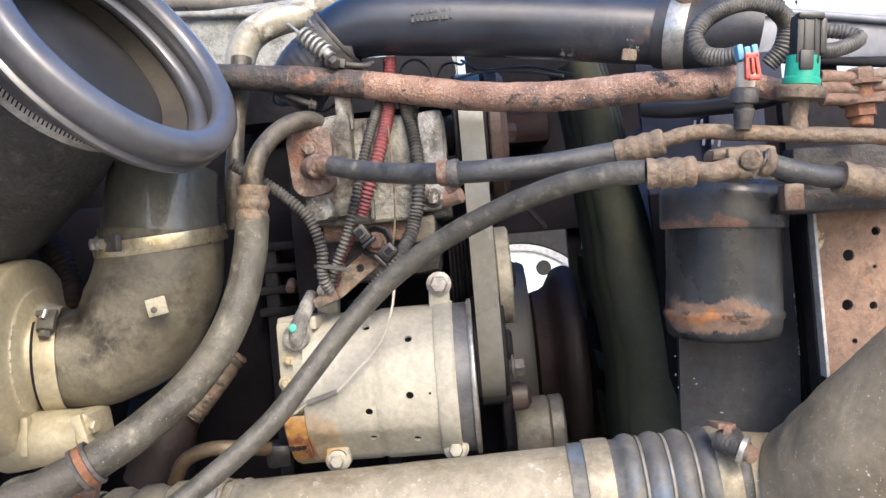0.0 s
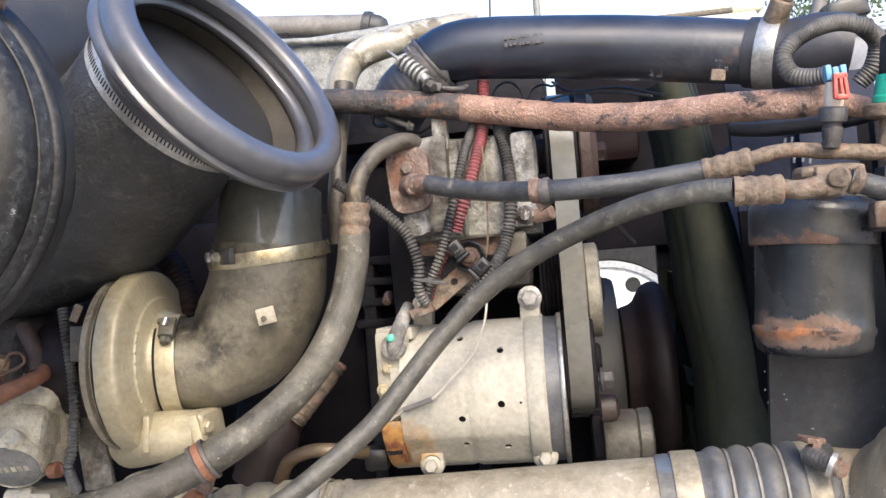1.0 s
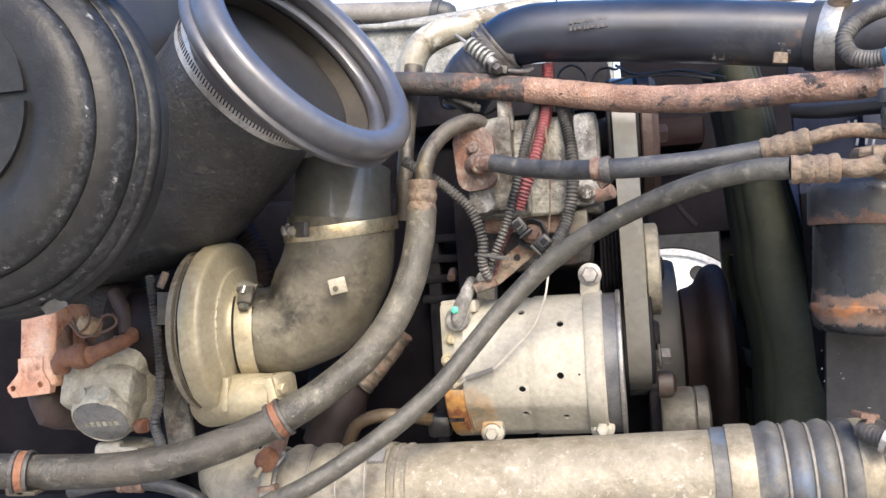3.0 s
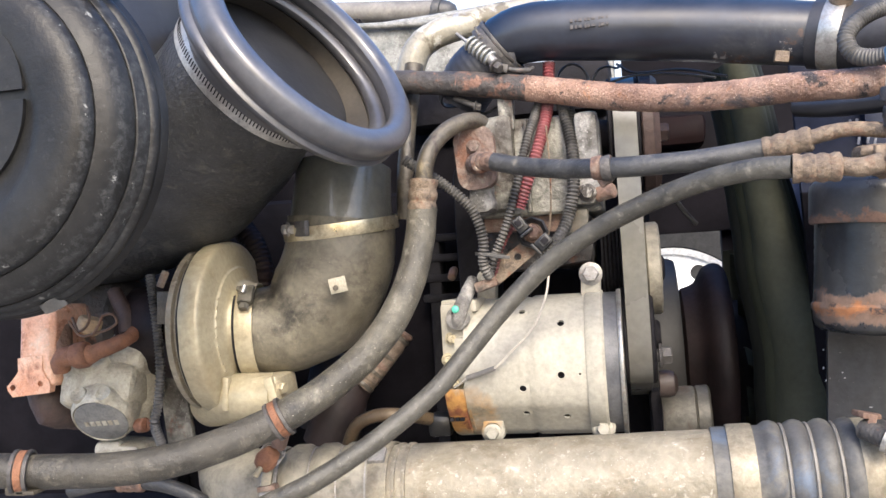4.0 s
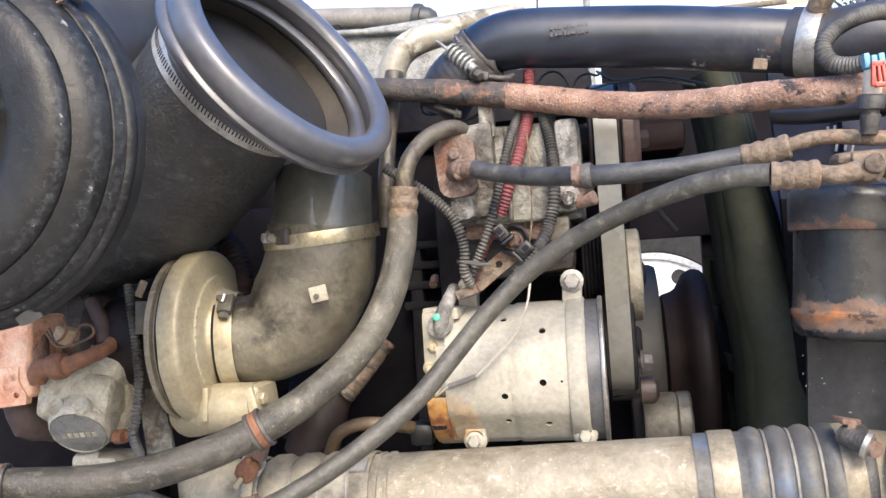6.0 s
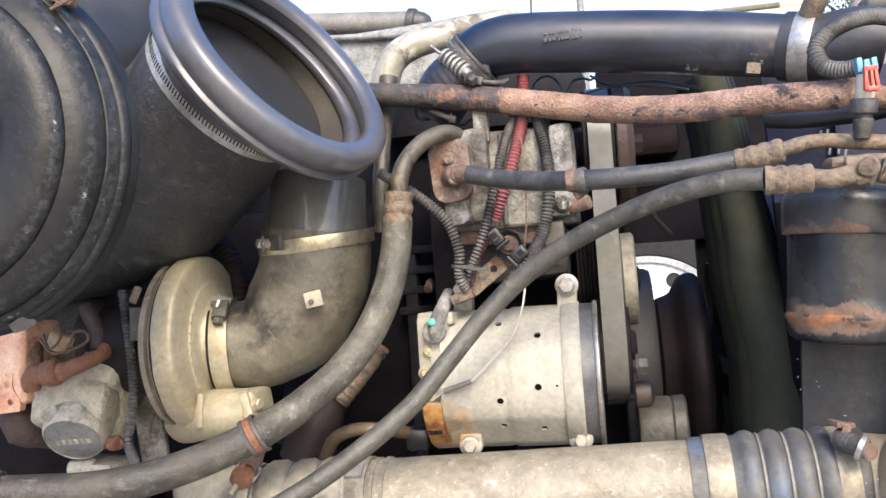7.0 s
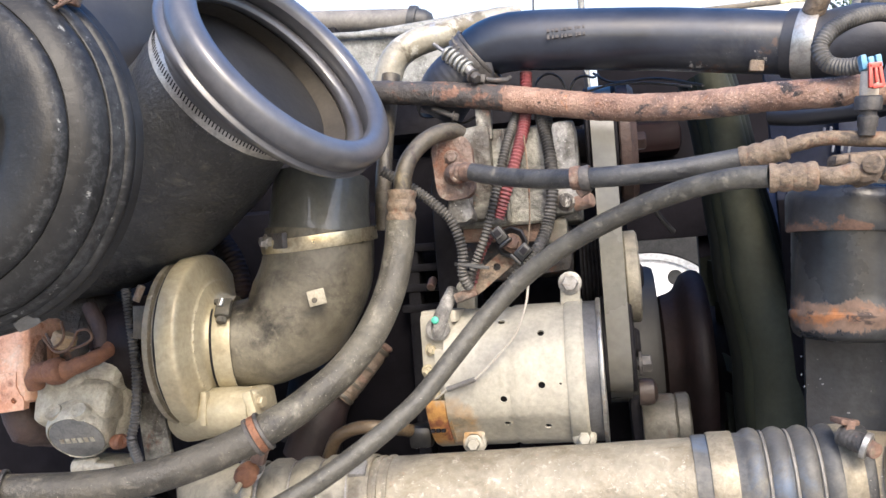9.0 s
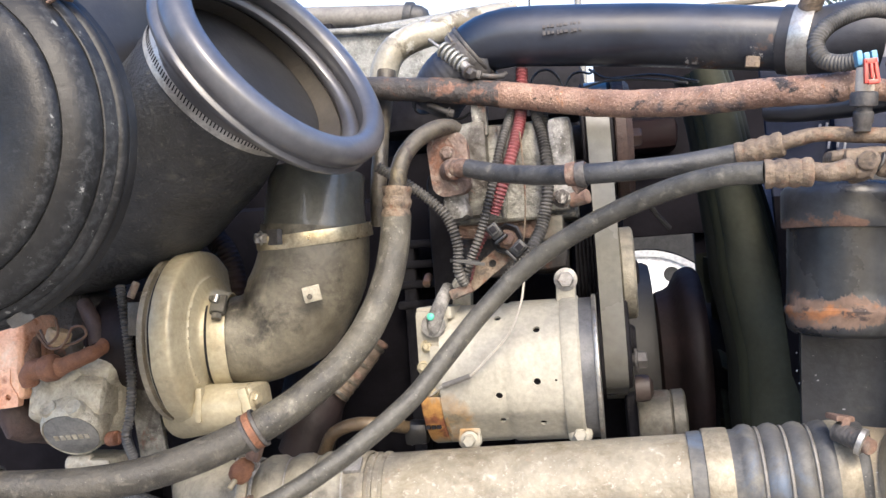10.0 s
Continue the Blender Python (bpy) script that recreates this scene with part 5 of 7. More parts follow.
# ---- belt drive ----
def belt_drive():
    X = Vector((1, 0, 0))
    bx = 0.041                       # the belt's middle
    w = 0.0285
    # the belt's run, as circles (y, z, radius) that it wraps in turn
    ctr = [(1.15, 0.985, 0.075), (1.135, 0.722, 0.062), (1.4, 0.66, 0.06), (1.36, 0.9, 0.05)]
    b = thing("drive_belt", (bx, 1.2, 0.58), "worn grey flat ribbed drive belt", "drive belt")
    pts = []
    for i, (y, z, r) in enumerate(ctr):
        py, pz, pr = ctr[i - 1]
        ny, nz, nr = ctr[(i + 1) % 4]
        def tangent(y0, z0, r0, y1, z1, r1):
            dy, dz = y1 - y0, z1 - z0
            L = math.hypot(dy, dz)
            base, off = math.atan2(dz, dy), math.acos((r0 - r1) / L)
            return base - off
        # the belt runs front-down, then behind and up: outer side on the left of each leg
        a_in = tangent(py, pz, pr, y, z, r)
        a_out = tangent(y, z, r, ny, nz, nr)
        a0, a1 = a_in, a_out
        while a1 < a0:
            a1 += 2 * math.pi
        k = 14
        for j in range(k + 1):
            a = a0 + (a1 - a0) * j / k
            pts.append((y + r * math.cos(a), z + r * math.sin(a)))
    bm = bmesh.new()
    loops = []
    for i, (y, z) in enumerate(pts):
        y0, z0 = pts[i - 1]
        y1, z1 = pts[(i + 1) % len(pts)]
        n = Vector((0, z1 - z0, -(y1 - y0))).normalized()
        c = Vector((bx, y, z))
        loops.append([c + X * (w / 2) + n * 0.002, c - X * (w / 2) + n * 0.002, c - X * (w / 2) - n * 0.002, c + X * (w / 2) - n * 0.002])
    rings(bm, loops, True)
    part("belt", bm, M_BELT, b)
    for k in range(6):
        bm = bmesh.new()
        loops = []
        for i, (y, z) in enumerate(pts):
            y0, z0 = pts[i - 1]
            y1, z1 = pts[(i + 1) % len(pts)]
            n = Vector((0, z1 - z0, -(y1 - y0))).normalized()
            c = Vector((bx - w / 2 + w * (k + 0.5) / 6, y, z)) - n * 0.002
            loops.append([c + X * 0.002, c - X * 0.002, c - X * 0.0008 - n * 0.002, c + X * 0.0008 - n * 0.002])
        rings(bm, loops, True)
        part("rib", bm, M_TYRE, b)

    def pulley(name, at, r, x0, x1, mat, label, grooves=0, rim=0.004, core=None):
        p = thing(name, (at[0], at[1], at[2] - r), label, "pulley", "pulleys of the belt drive")
        prof = [(x0, r * 0.3), (x0, r), (x0 + 0.002, r + rim), (x0 + 0.005, r + rim)]
        prof += [(x0 + 0.006, r), (x1 - 0.006, r), (x1 - 0.005, r + rim), (x1 - 0.002, r + rim), (x1, r), (x1, r * 0.75), (x1 - 0.006, r * 0.72), (x1 - 0.006, r * 0.3)]
        part("wheel", lathe(prof, at, X, 64), mat, p)
        part("hub", lathe([(x0 - 0.03, r * 0.32), (x1 + 0.004, r * 0.32), (x1 + 0.008, r * 0.26)], at, X, 32), core or M_DARK, p)
        return p

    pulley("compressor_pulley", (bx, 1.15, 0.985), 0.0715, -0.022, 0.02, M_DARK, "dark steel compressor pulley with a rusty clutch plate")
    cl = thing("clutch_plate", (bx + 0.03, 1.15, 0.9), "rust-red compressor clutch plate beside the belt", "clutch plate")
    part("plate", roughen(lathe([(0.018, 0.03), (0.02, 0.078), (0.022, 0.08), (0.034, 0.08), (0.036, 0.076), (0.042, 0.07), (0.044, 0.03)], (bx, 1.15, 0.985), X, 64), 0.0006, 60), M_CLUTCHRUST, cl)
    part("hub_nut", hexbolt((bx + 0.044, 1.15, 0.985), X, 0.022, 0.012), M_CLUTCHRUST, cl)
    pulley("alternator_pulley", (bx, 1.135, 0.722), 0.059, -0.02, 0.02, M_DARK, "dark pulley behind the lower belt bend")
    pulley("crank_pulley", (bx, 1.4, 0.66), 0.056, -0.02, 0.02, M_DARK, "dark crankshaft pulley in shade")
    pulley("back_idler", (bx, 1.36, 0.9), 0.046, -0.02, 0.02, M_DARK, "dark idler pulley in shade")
    # worn idler wheel beside the belt
    idl = thing("idler_wheel", (0.0609, 1.13, 0.7479), "worn steel idler wheel beside the belt", "pulley", "pulleys of the belt drive")
    c = Vector((0.064, 1.15, 0.8076))
    part("wheel", roughen(lathe([(-0.008, 0.02), (-0.008, 0.058), (-0.006, 0.0605), (0.008, 0.0605), (0.0105, 0.057), (0.0105, 0.05), (0.006, 0.048), (0.006, 0.02)], c, X, 64), 0.0004, 60), M_SLEEVE_TAN, idl)
    part("hub", lathe([(-0.03, 0.016), (0.014, 0.016), (0.016, 0.012)], c, X, 24), M_DARK, idl)
    # dark grooved damper behind the belt, above the alternator
    dm = thing("grooved_pulley", (0.0131, 1.16, 0.771), "dark grooved pulley half hidden behind the belt", "pulley", "pulleys of the belt drive")
    c = Vector((0.0202, 1.2, 0.8159))
    prof = [(-0.022, 0.02)]
    for i in range(7):
        prof += [(-0.02 + i * 0.005, 0.072), (-0.0175 + i * 0.005, 0.066)]
    part("wheel", lathe(prof + [(0.018, 0.072), (0.018, 0.02)], c, X, 56), M_DARK, dm)
    # tensioner below
    tn = thing("belt_tensioner", (0.099, 1.3, 0.5644), "dusty grey cast belt tensioner wheel", "belt tensioner")
    c = Vector((0.0963, 1.2, 0.603))
    part("drum", roughen(lathe([(-0.03, 0.02), (-0.03, 0.039), (-0.026, 0.0415), (0.012, 0.0415), (0.014, 0.0395), (0.016, 0.042), (0.03, 0.042), (0.033, 0.039), (0.033, 0.02)], c, X, 56), 0.0008, 50), M_PULLEY, tn)
    part("arm", roughen(block((0.0663, 1.22, 0.6097), (0.03, 0.05, 0.06), (0, 0, 0), 0.01), 0.002, 40, 1), M_DARK, tn)
    # bolt and knob next to the belt
    bt = thing("pulley_bolt", (0.0658, 1.1, 0.6784), "pale flange bolt beside the belt", "bolt")
    part("head", join(hexbolt((0.0678, 1.1, 0.6982), X, 0.02, 0.012), rod((0.0567, 1.1, 0.6986), (0.0664, 1.1, 0.6983), 0.008)), M_RUSTGREY, bt)
    kb = thing("cable_boss", (0.0716, 1.12, 0.6467), "brown rounded rubber boss beside the belt", "boss")
    part("knob", roughen(lathe([(-0.006, 0.01), (-0.006, 0.0165), (0.004, 0.0175), (0.012, 0.0155), (0.0165, 0.009), (0.017, 0.001)], (0.0687, 1.115, 0.6606), X, 32), 0.0008, 60), M_BROWNKNOB, kb)


belt_drive()


# ---- cooling fan and shroud ----
def fan():
    f = thing("cooling_fan", (0.22, 1.35, 0.47), "large dark olive plastic engine cooling fan at rest", "fan")
    X = Vector((1, 0, 0))
    c = Vector((0.235, 1.56, 0.63))
    part("hub", lathe([(-0.04, 0.02), (-0.04, 0.1), (-0.03, 0.11), (0.04, 0.11), (0.05, 0.1), (0.05, 0.02)], c, X, 56), M_DARK, f)
    g = Vector((0.0, 1.4, 0.66))
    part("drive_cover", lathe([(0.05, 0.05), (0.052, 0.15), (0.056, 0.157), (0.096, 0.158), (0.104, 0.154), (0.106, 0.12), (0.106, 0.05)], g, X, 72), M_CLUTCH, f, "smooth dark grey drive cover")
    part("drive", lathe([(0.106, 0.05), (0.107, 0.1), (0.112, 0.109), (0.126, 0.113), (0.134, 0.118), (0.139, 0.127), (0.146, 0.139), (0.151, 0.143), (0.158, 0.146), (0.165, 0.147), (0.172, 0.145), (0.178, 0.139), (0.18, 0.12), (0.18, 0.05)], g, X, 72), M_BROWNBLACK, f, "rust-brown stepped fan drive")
    for k in range(11):
        a0 = 2 * math.pi * k / 11 + 0.16
        bm = bmesh.new()
        front, back = [], []
        for i in range(9):
            r = 0.09 + 0.11 * i / 8
            chord = 0.06 + 0.05 * (i / 8)
            pitch = radians(48 - 14 * i / 8)
            sweep_ = 0.25 * (i / 8) ** 2
            for j in range(5):
                s = (j / 4 - 0.5) * chord
                bow = 0.012 * (1 - (2 * j / 4 - 1) ** 2)
                a = a0 + sweep_ + s * math.cos(pitch) / r
                x = s * math.sin(pitch) + bow * math.cos(pitch)
                for lst, t in ((front, 0.0018), (back, -0.0018)):
                    lst.append(bm.verts.new(c + Vector((x + t, r * math.cos(a), r * math.sin(a)))))
        for i in range(8):
            for j in range(4):
                q = [i * 5 + j, i * 5 + j + 1, i * 5 + j + 6, i * 5 + j + 5]
                bm.faces.new([front[n] for n in q])
                bm.faces.new([back[n] for n in q[::-1]])
        edge = [j for j in range(5)] + [i * 5 + 4 for i in range(1, 9)] + [40 + j for j in range(3, -1, -1)] + [i * 5 for i in range(7, 0, -1)]
        for n in range(len(edge)):
            p, q = edge[n], edge[(n + 1) % len(edge)]
            bm.faces.new((front[p], back[p], back[q], front[q]))
        part("blade", bm, M_FAN, f)
    s = thing("fan_shroud", (0.34, 1.4, 0.2), "blue-black plastic radiator fan shroud with faded white marks", "fan shroud")
    part("ring", lathe([(0.02, 0.345), (0.02, 0.36), (0.13, 0.37), (0.13, 0.345)], c, X, 72, True), M_SHROUD, s)
    part("panel", sheet([(-0.46, -0.5), (0.45, -0.5), (0.45, 0.39), (-0.46, 0.39)], [(0, 0, 0.35)], 0.012, basis(c + Vector((0.1, 0, 0)), (0, 1, 0), (0, 0, 1))), M_SHROUD, s)
    flat_ = Matrix.Translation((0, 1.12, 0)) @ Matrix.Rotation(radians(90), 4, "X")
    tl, ml, bl = Vector((0.2457, 1.12, 1.0505)), Vector((0.2497, 1.12, 0.8906)), Vector((0.2576, 1.12, 0.5157))
    part("front_flange", sheet([(tl.x, tl.z), (ml.x, ml.z), (0.42, ml.z), (0.42, tl.z)], [], 0.012, flat_), M_SHROUD, s)
    # Lower half of the flange in black: its shadow is painted as colour.
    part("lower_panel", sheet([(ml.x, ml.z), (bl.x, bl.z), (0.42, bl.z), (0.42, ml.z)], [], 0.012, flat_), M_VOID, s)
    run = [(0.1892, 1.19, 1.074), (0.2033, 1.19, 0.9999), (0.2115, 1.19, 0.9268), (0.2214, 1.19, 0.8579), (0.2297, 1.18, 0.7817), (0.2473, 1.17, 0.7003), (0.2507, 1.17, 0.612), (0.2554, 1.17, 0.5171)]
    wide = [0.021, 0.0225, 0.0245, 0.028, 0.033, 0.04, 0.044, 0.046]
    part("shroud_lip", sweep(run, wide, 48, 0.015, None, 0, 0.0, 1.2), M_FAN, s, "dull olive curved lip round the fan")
    # Added strips behind the lip; their darker colours paint its soft shaded edge.
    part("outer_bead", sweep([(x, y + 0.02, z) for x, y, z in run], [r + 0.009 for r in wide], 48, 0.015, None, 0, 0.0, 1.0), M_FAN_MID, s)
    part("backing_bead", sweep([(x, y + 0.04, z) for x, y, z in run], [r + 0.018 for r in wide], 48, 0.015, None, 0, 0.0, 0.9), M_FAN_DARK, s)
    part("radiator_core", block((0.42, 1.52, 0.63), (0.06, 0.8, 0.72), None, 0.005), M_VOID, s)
    for q in [(0.3056, 1.1, 0.9687), (0.3135, 1.1, 0.9693), (0.3142, 1.1, 0.9467), (0.3247, 1.1, 0.9471), (0.3323, 1.1, 0.9438)]:
        part("mark", block(q, (0.003, 0.002, 0.009), (0, 12, 0), 0.0005), M_GREYBLUE, s)
    part("base", block((0.36, 1.52, 0.13), (0.16, 0.8, 0.26), None, 0.01), M_DARK, s)


fan()


# ---- compressor with its refrigerant lines ----
def compressor():
    a = thing("ac_compressor", (-0.0741, 1.1, 0.8847), "oily grey cast air-conditioning compressor with crusted fittings", "compressor")
    part("casting", roughen(block((-0.0677, 1.1175, 0.9432), (0.1528, 0.145, 0.1213), None, 0.007, 3), 0.0022, 40, 3), M_CAST, a)
    part("rear_head", roughen(block((-0.1146, 1.09, 0.9484), (0.0398, 0.12, 0.1179), None, 0.01, 2), 0.0025, 34, 2), M_CAST, a)
    part("front_head", roughen(block((-0.0061, 1.0875, 0.9476), (0.0293, 0.125, 0.1083), None, 0.008, 2), 0.003, 34, 2), M_CRUST, a, "crusted pale front casting")
    part("lower_foot", roughen(block((-0.0135, 1.045, 0.9009), (0.0283, 0.07, 0.024), None, 0.006, 2), 0.002, 40, 2), M_CAST, a)
    for q in [(-0.0083, 1.008, 0.9023)]:
        part("bolt", hexbolt(q, (0, -1, 0), 0.014, 0.009), M_CAST, a)
    part("rib", block((-0.0793, 1.048, 0.9429), (0.0048, 0.024, 0.1143), None, 0.002), M_CAST, a)
    part("rib", block((-0.0413, 1.047, 0.935), (0.0218, 0.026, 0.0055), None, 0.002), M_CAST, a)
    part("top_tab", roughen(block((-0.1021, 1.045, 1.01), (0.019, 0.02, 0.042), None, 0.003, 2), 0.001, 60, 2), M_CAST, a)
    out = rounded(0.047, 0.075, 0.016)
    fp = part("fitting_plate", roughen(sheet(out, [], 0.016, basis((-0.1369, 0.995, 0.9533), (1, 0, 0.06), (-0.06, 0, 1)), 0.008), 0.0012, 50), M_RUSTPINK, a, "rusty fitting plate")
    part("plate_bolt", roughen(hexbolt((-0.1379, 0.994, 0.9655), (0, -1, 0), 0.012, 0.006), 0.0008, 90), M_RUSTPINK, fp)
    part("plate_boss", roughen(rod((-0.1381, 1.0, 0.9465), (-0.1259, 0.975, 0.9448), 0.013), 0.0015, 70), M_RUSTPINK, fp)
    part("rust_crust", roughen(block((-0.0772, 1.15, 0.85), (0.1387, 0.1, 0.0694), None, 0.012), 0.005, 24, 3), M_RUSTDARK, a)
    part("drain_lump", roughen(block((-0.1349, 1.03, 0.9057), (0.03, 0.05, 0.038), (0, -8, 0), 0.01, 2), 0.004, 60, 3), M_CRUST, a)
    part("side_flange", roughen(block((-0.0244, 1.045, 0.8705), (0.03, 0.05, 0.03), None, 0.004, 2), 0.0015, 50, 2), M_PULLEY, a)
    part("lower_bracket", roughen(block((-0.0803, 1.07, 0.8777), (0.12, 0.02, 0.03), (0, 3, 0), 0.003, 2), 0.0015, 50, 2), M_RUST, a)
    part("end_cap", roughen(rod((0.0014, 1.03, 0.8998), (0.0232, 1.02, 0.9041), 0.009), 0.001, 70), M_RUST, a)


compressor()


def line(name, label, category, spec, parent=None):
    """A hose run: spec is a list of (part name, points, radii, material, options)."""
    low = min((p for s in spec for p in s[1]), key=lambda p: p[2])
    t = thing(name, low, label, category)
    for nm, pts, r, mat, opt in spec:
        grit = opt.pop("grit", 0)
        bm = sweep(pts, r, **opt)
        part(nm, roughen(bm, grit, 150) if grit else bm, mat, t)
    return t


def crimp(t, a, b, r, mat=M_FERRULE, n=3):
    """A crimped ferrule from a to b."""
    a, b = Vector(a), Vector(b)
    L = (b - a).length
    prof = [(0, r * 0.8), (0, r * 1.08), (L * 0.06, r * 1.1)]
    for i in range(n):
        s = L * (0.1 + 0.82 * i / n)
        prof += [(s, r * 1.1), (s + L * 0.1, r * 0.98), (s + L * 0.2, r * 1.1)]
    prof += [(L * 0.95, r * 1.08), (L, r * 0.9), (L, r * 0.6)]
    f = part("ferrule", roughen(lathe(prof, a, b - a, 28), r * 0.03, 90), mat, t)
    return f


def refrigerant_lines():
    # thick line that drops from the compressor across to the front
    t = line("suction_hose", "thick dusty grey refrigerant hose sweeping under the compressor", "hose", [
        ("hose", [(-0.1934, 0.945, 0.8945), (-0.1979, 0.94, 0.8569), (-0.2076, 0.925, 0.8125), (-0.226, 0.905, 0.7702), (-0.2549, 0.885, 0.7328), (-0.2935, 0.86, 0.7009), (-0.3341, 0.83, 0.6765)], 0.0172, M_HOSE, dict(seg=36, step=0.006, wobble=0.022)),
        ("cleaner_length", [(-0.3341, 0.83, 0.6765), (-0.3781, 0.8, 0.66), (-0.4281, 0.775, 0.6481), (-0.4786, 0.755, 0.6445), (-0.5336, 0.735, 0.6478), (-0.6123, 0.715, 0.6547)], 0.0171, M_HOSE_SHADED, dict(seg=36, step=0.006, wobble=0.022)),
        ("elbow_pipe", [(-0.1265, 1.004, 0.9937), (-0.1321, 0.998, 0.9974), (-0.1443, 0.985, 0.9959), (-0.1579, 0.972, 0.9885), (-0.171, 0.96, 0.9762), (-0.1812, 0.95, 0.9607), (-0.1872, 0.945, 0.9425), (-0.1904, 0.945, 0.9239)], [0.0096, 0.0098, 0.01, 0.01, 0.01, 0.01, 0.0102, 0.0106], M_TANPIPE, dict(seg=24, step=0.006, wobble=0.06))])
    crimp(t, (-0.1901, 0.945, 0.9268), (-0.1955, 0.944, 0.874), 0.0155, M_FERRULE, 3)
    # clips round the hose
    for q0, q1, r in (((-0.3411, 0.828, 0.6735), (-0.3272, 0.832, 0.6807), 0.0185), ((-0.5679, 0.724, 0.6509), (-0.5529, 0.729, 0.6495), 0.0185)):
        a, b = Vector(q0), Vector(q1)
        d = (b - a).normalized()
        c = part("clip", lathe([(0, r), (0, r + 0.0025), (0.0035, r + 0.0028), (0.0045, r + 0.0012), (0.012, r + 0.0012), (0.013, r + 0.0028), (0.0165, r + 0.0025), (0.0165, r)], a, d, 40, True), M_RUSTGREY, t, "dirty steel hose clip")
        part("clip_band", lathe([(0.0045, r + 0.001), (0.005, r + 0.002), (0.0118, r + 0.002), (0.0122, r + 0.001)], a, d, 40, True), M_ORANGERUST, c)
    part("clip_foot", join(block((-0.5621, 0.725, 0.634), (0.022, 0.02, 0.01), None, 0.002), block((-0.5509, 0.725, 0.6317), (0.02, 0.02, 0.004), None, 0.001)), M_TANPIPE, t)

    # discharge line, level across the compressor to the sensor pipe
    t = line("discharge_hose", "worn black refrigerant hose crossing in front of the compressor", "hose", [
        ("hose", [(-0.1116, 0.968, 0.9435), (-0.0797, 0.955, 0.9343), (-0.0365, 0.925, 0.9245), (0.0126, 0.89, 0.9176), (0.0524, 0.872, 0.9148), (0.1124, 0.863, 0.915), (0.171, 0.855, 0.9196)], 0.0106, M_HOSE_DARK, dict(seg=32, step=0.006, wobble=0.02)),
        ("front_pipe", [(0.2043, 0.84, 0.9238), (0.2228, 0.838, 0.9279), (0.2422, 0.835, 0.9293), (0.2792, 0.835, 0.9245), (0.3291, 0.837, 0.9192), (0.3697, 0.84, 0.915), (0.4006, 0.843, 0.9111), (0.4429, 0.85, 0.8985)], 0.0072, M_FERRULE, dict(seg=24, step=0.004, wobble=0.1, grit=0.0006))])
    crimp(t, (-0.1276, 0.978, 0.9466), (-0.1061, 0.966, 0.9422), 0.0098, M_RUST, 1)
    crimp(t, (0.168, 0.855, 0.9185), (0.2089, 0.842, 0.9246), 0.0112, M_FERRULE, 3)
    for q, rr in (((0.0086, 0.89, 0.9179), 0.0122), ((0.0185, 0.886, 0.9167), 0.0128)):
        part("hose_ring", roughen(lathe([(-0.005, 0.0105), (-0.005, rr), (0.003, rr + 0.001), (0.005, rr), (0.005, 0.0105)], q, (1, -0.25, 0.02), 28), 0.0006, 90), M_RUST if rr < 0.0125 else M_RUSTGREY, t)
    part("ring_lug", roughen(block((0.0152, 0.893, 0.9046), (0.014, 0.012, 0.01), (0, -30, 0), 0.002), 0.001, 60), M_RUST, t)

    # long black line over the alternator
    t = line("liquid_hose", "long worn black rubber hose curving over the alternator", "hose", [
        ("hose", [(-0.3513, 0.8, 0.5915), (-0.2993, 0.81, 0.6129), (-0.2546, 0.825, 0.6374), (-0.2102, 0.845, 0.6672), (-0.1705, 0.865, 0.6991), (-0.1354, 0.885, 0.7383), (-0.0984, 0.9, 0.7796), (-0.0537, 0.905, 0.82), (-0.0033, 0.89, 0.8514), (0.0497, 0.868, 0.8746), (0.1035, 0.84, 0.8908), (0.1474, 0.815, 0.8968), (0.1823, 0.8, 0.8956)], 0.0104, M_HOSE_DUSTY, dict(seg=32, step=0.006, wobble=0.022)),
        ("front_pipe", [(0.2187, 0.792, 0.8927), (0.2348, 0.79, 0.8897), (0.2529, 0.79, 0.8923)], 0.0085, M_FERRULE, dict(seg=20, step=0.006, wobble=0.12))])
    crimp(t, (0.181, 0.797, 0.8936), (0.2214, 0.792, 0.8915), 0.0122, M_FERRULE, 3)

    # block that joins the lines above the canister, and the pipe that leaves it
    u = thing("line_manifold", (0.2709, 0.82, 0.8828), "crusted rusty line block on the receiver canister", "pipe fitting")
    part("block", roughen(block((0.2609, 0.81, 0.894), (0.0296, 0.05, 0.0262), (0, 18, 0), 0.012, 2), 0.006, 70, 4), M_FERRULE, u)
    part("wing", roughen(block((0.268, 0.8225, 0.9056), (0.0559, 0.025, 0.0116), (0, 2, 0), 0.006, 2), 0.003, 40, 2), M_FERRULE, u)
    part("cap_bolt", roughen(rod((0.2674, 0.79, 0.8972), (0.2638, 0.779, 0.8964), 0.009, 16), 0.0015, 90), M_FERRULE, u)
    part("stub", roughen(sweep([(0.281, 0.81, 0.8971), (0.3003, 0.812, 0.8893), (0.3292, 0.82, 0.8815), (0.3573, 0.83, 0.8769)], 0.0095, 22, 0.006), 0.0012, 60), M_HOSE_DARK, u)
    crimp(u, (0.3544, 0.83, 0.8782), (0.4272, 0.845, 0.8619), 0.0135, M_FERRULE, 4)
    part("nut", roughen(rod((0.2824, 0.81, 0.8965), (0.2911, 0.811, 0.8929), 0.0125, 14), 0.0014, 80), M_FERRULE, u)


refrigerant_lines()


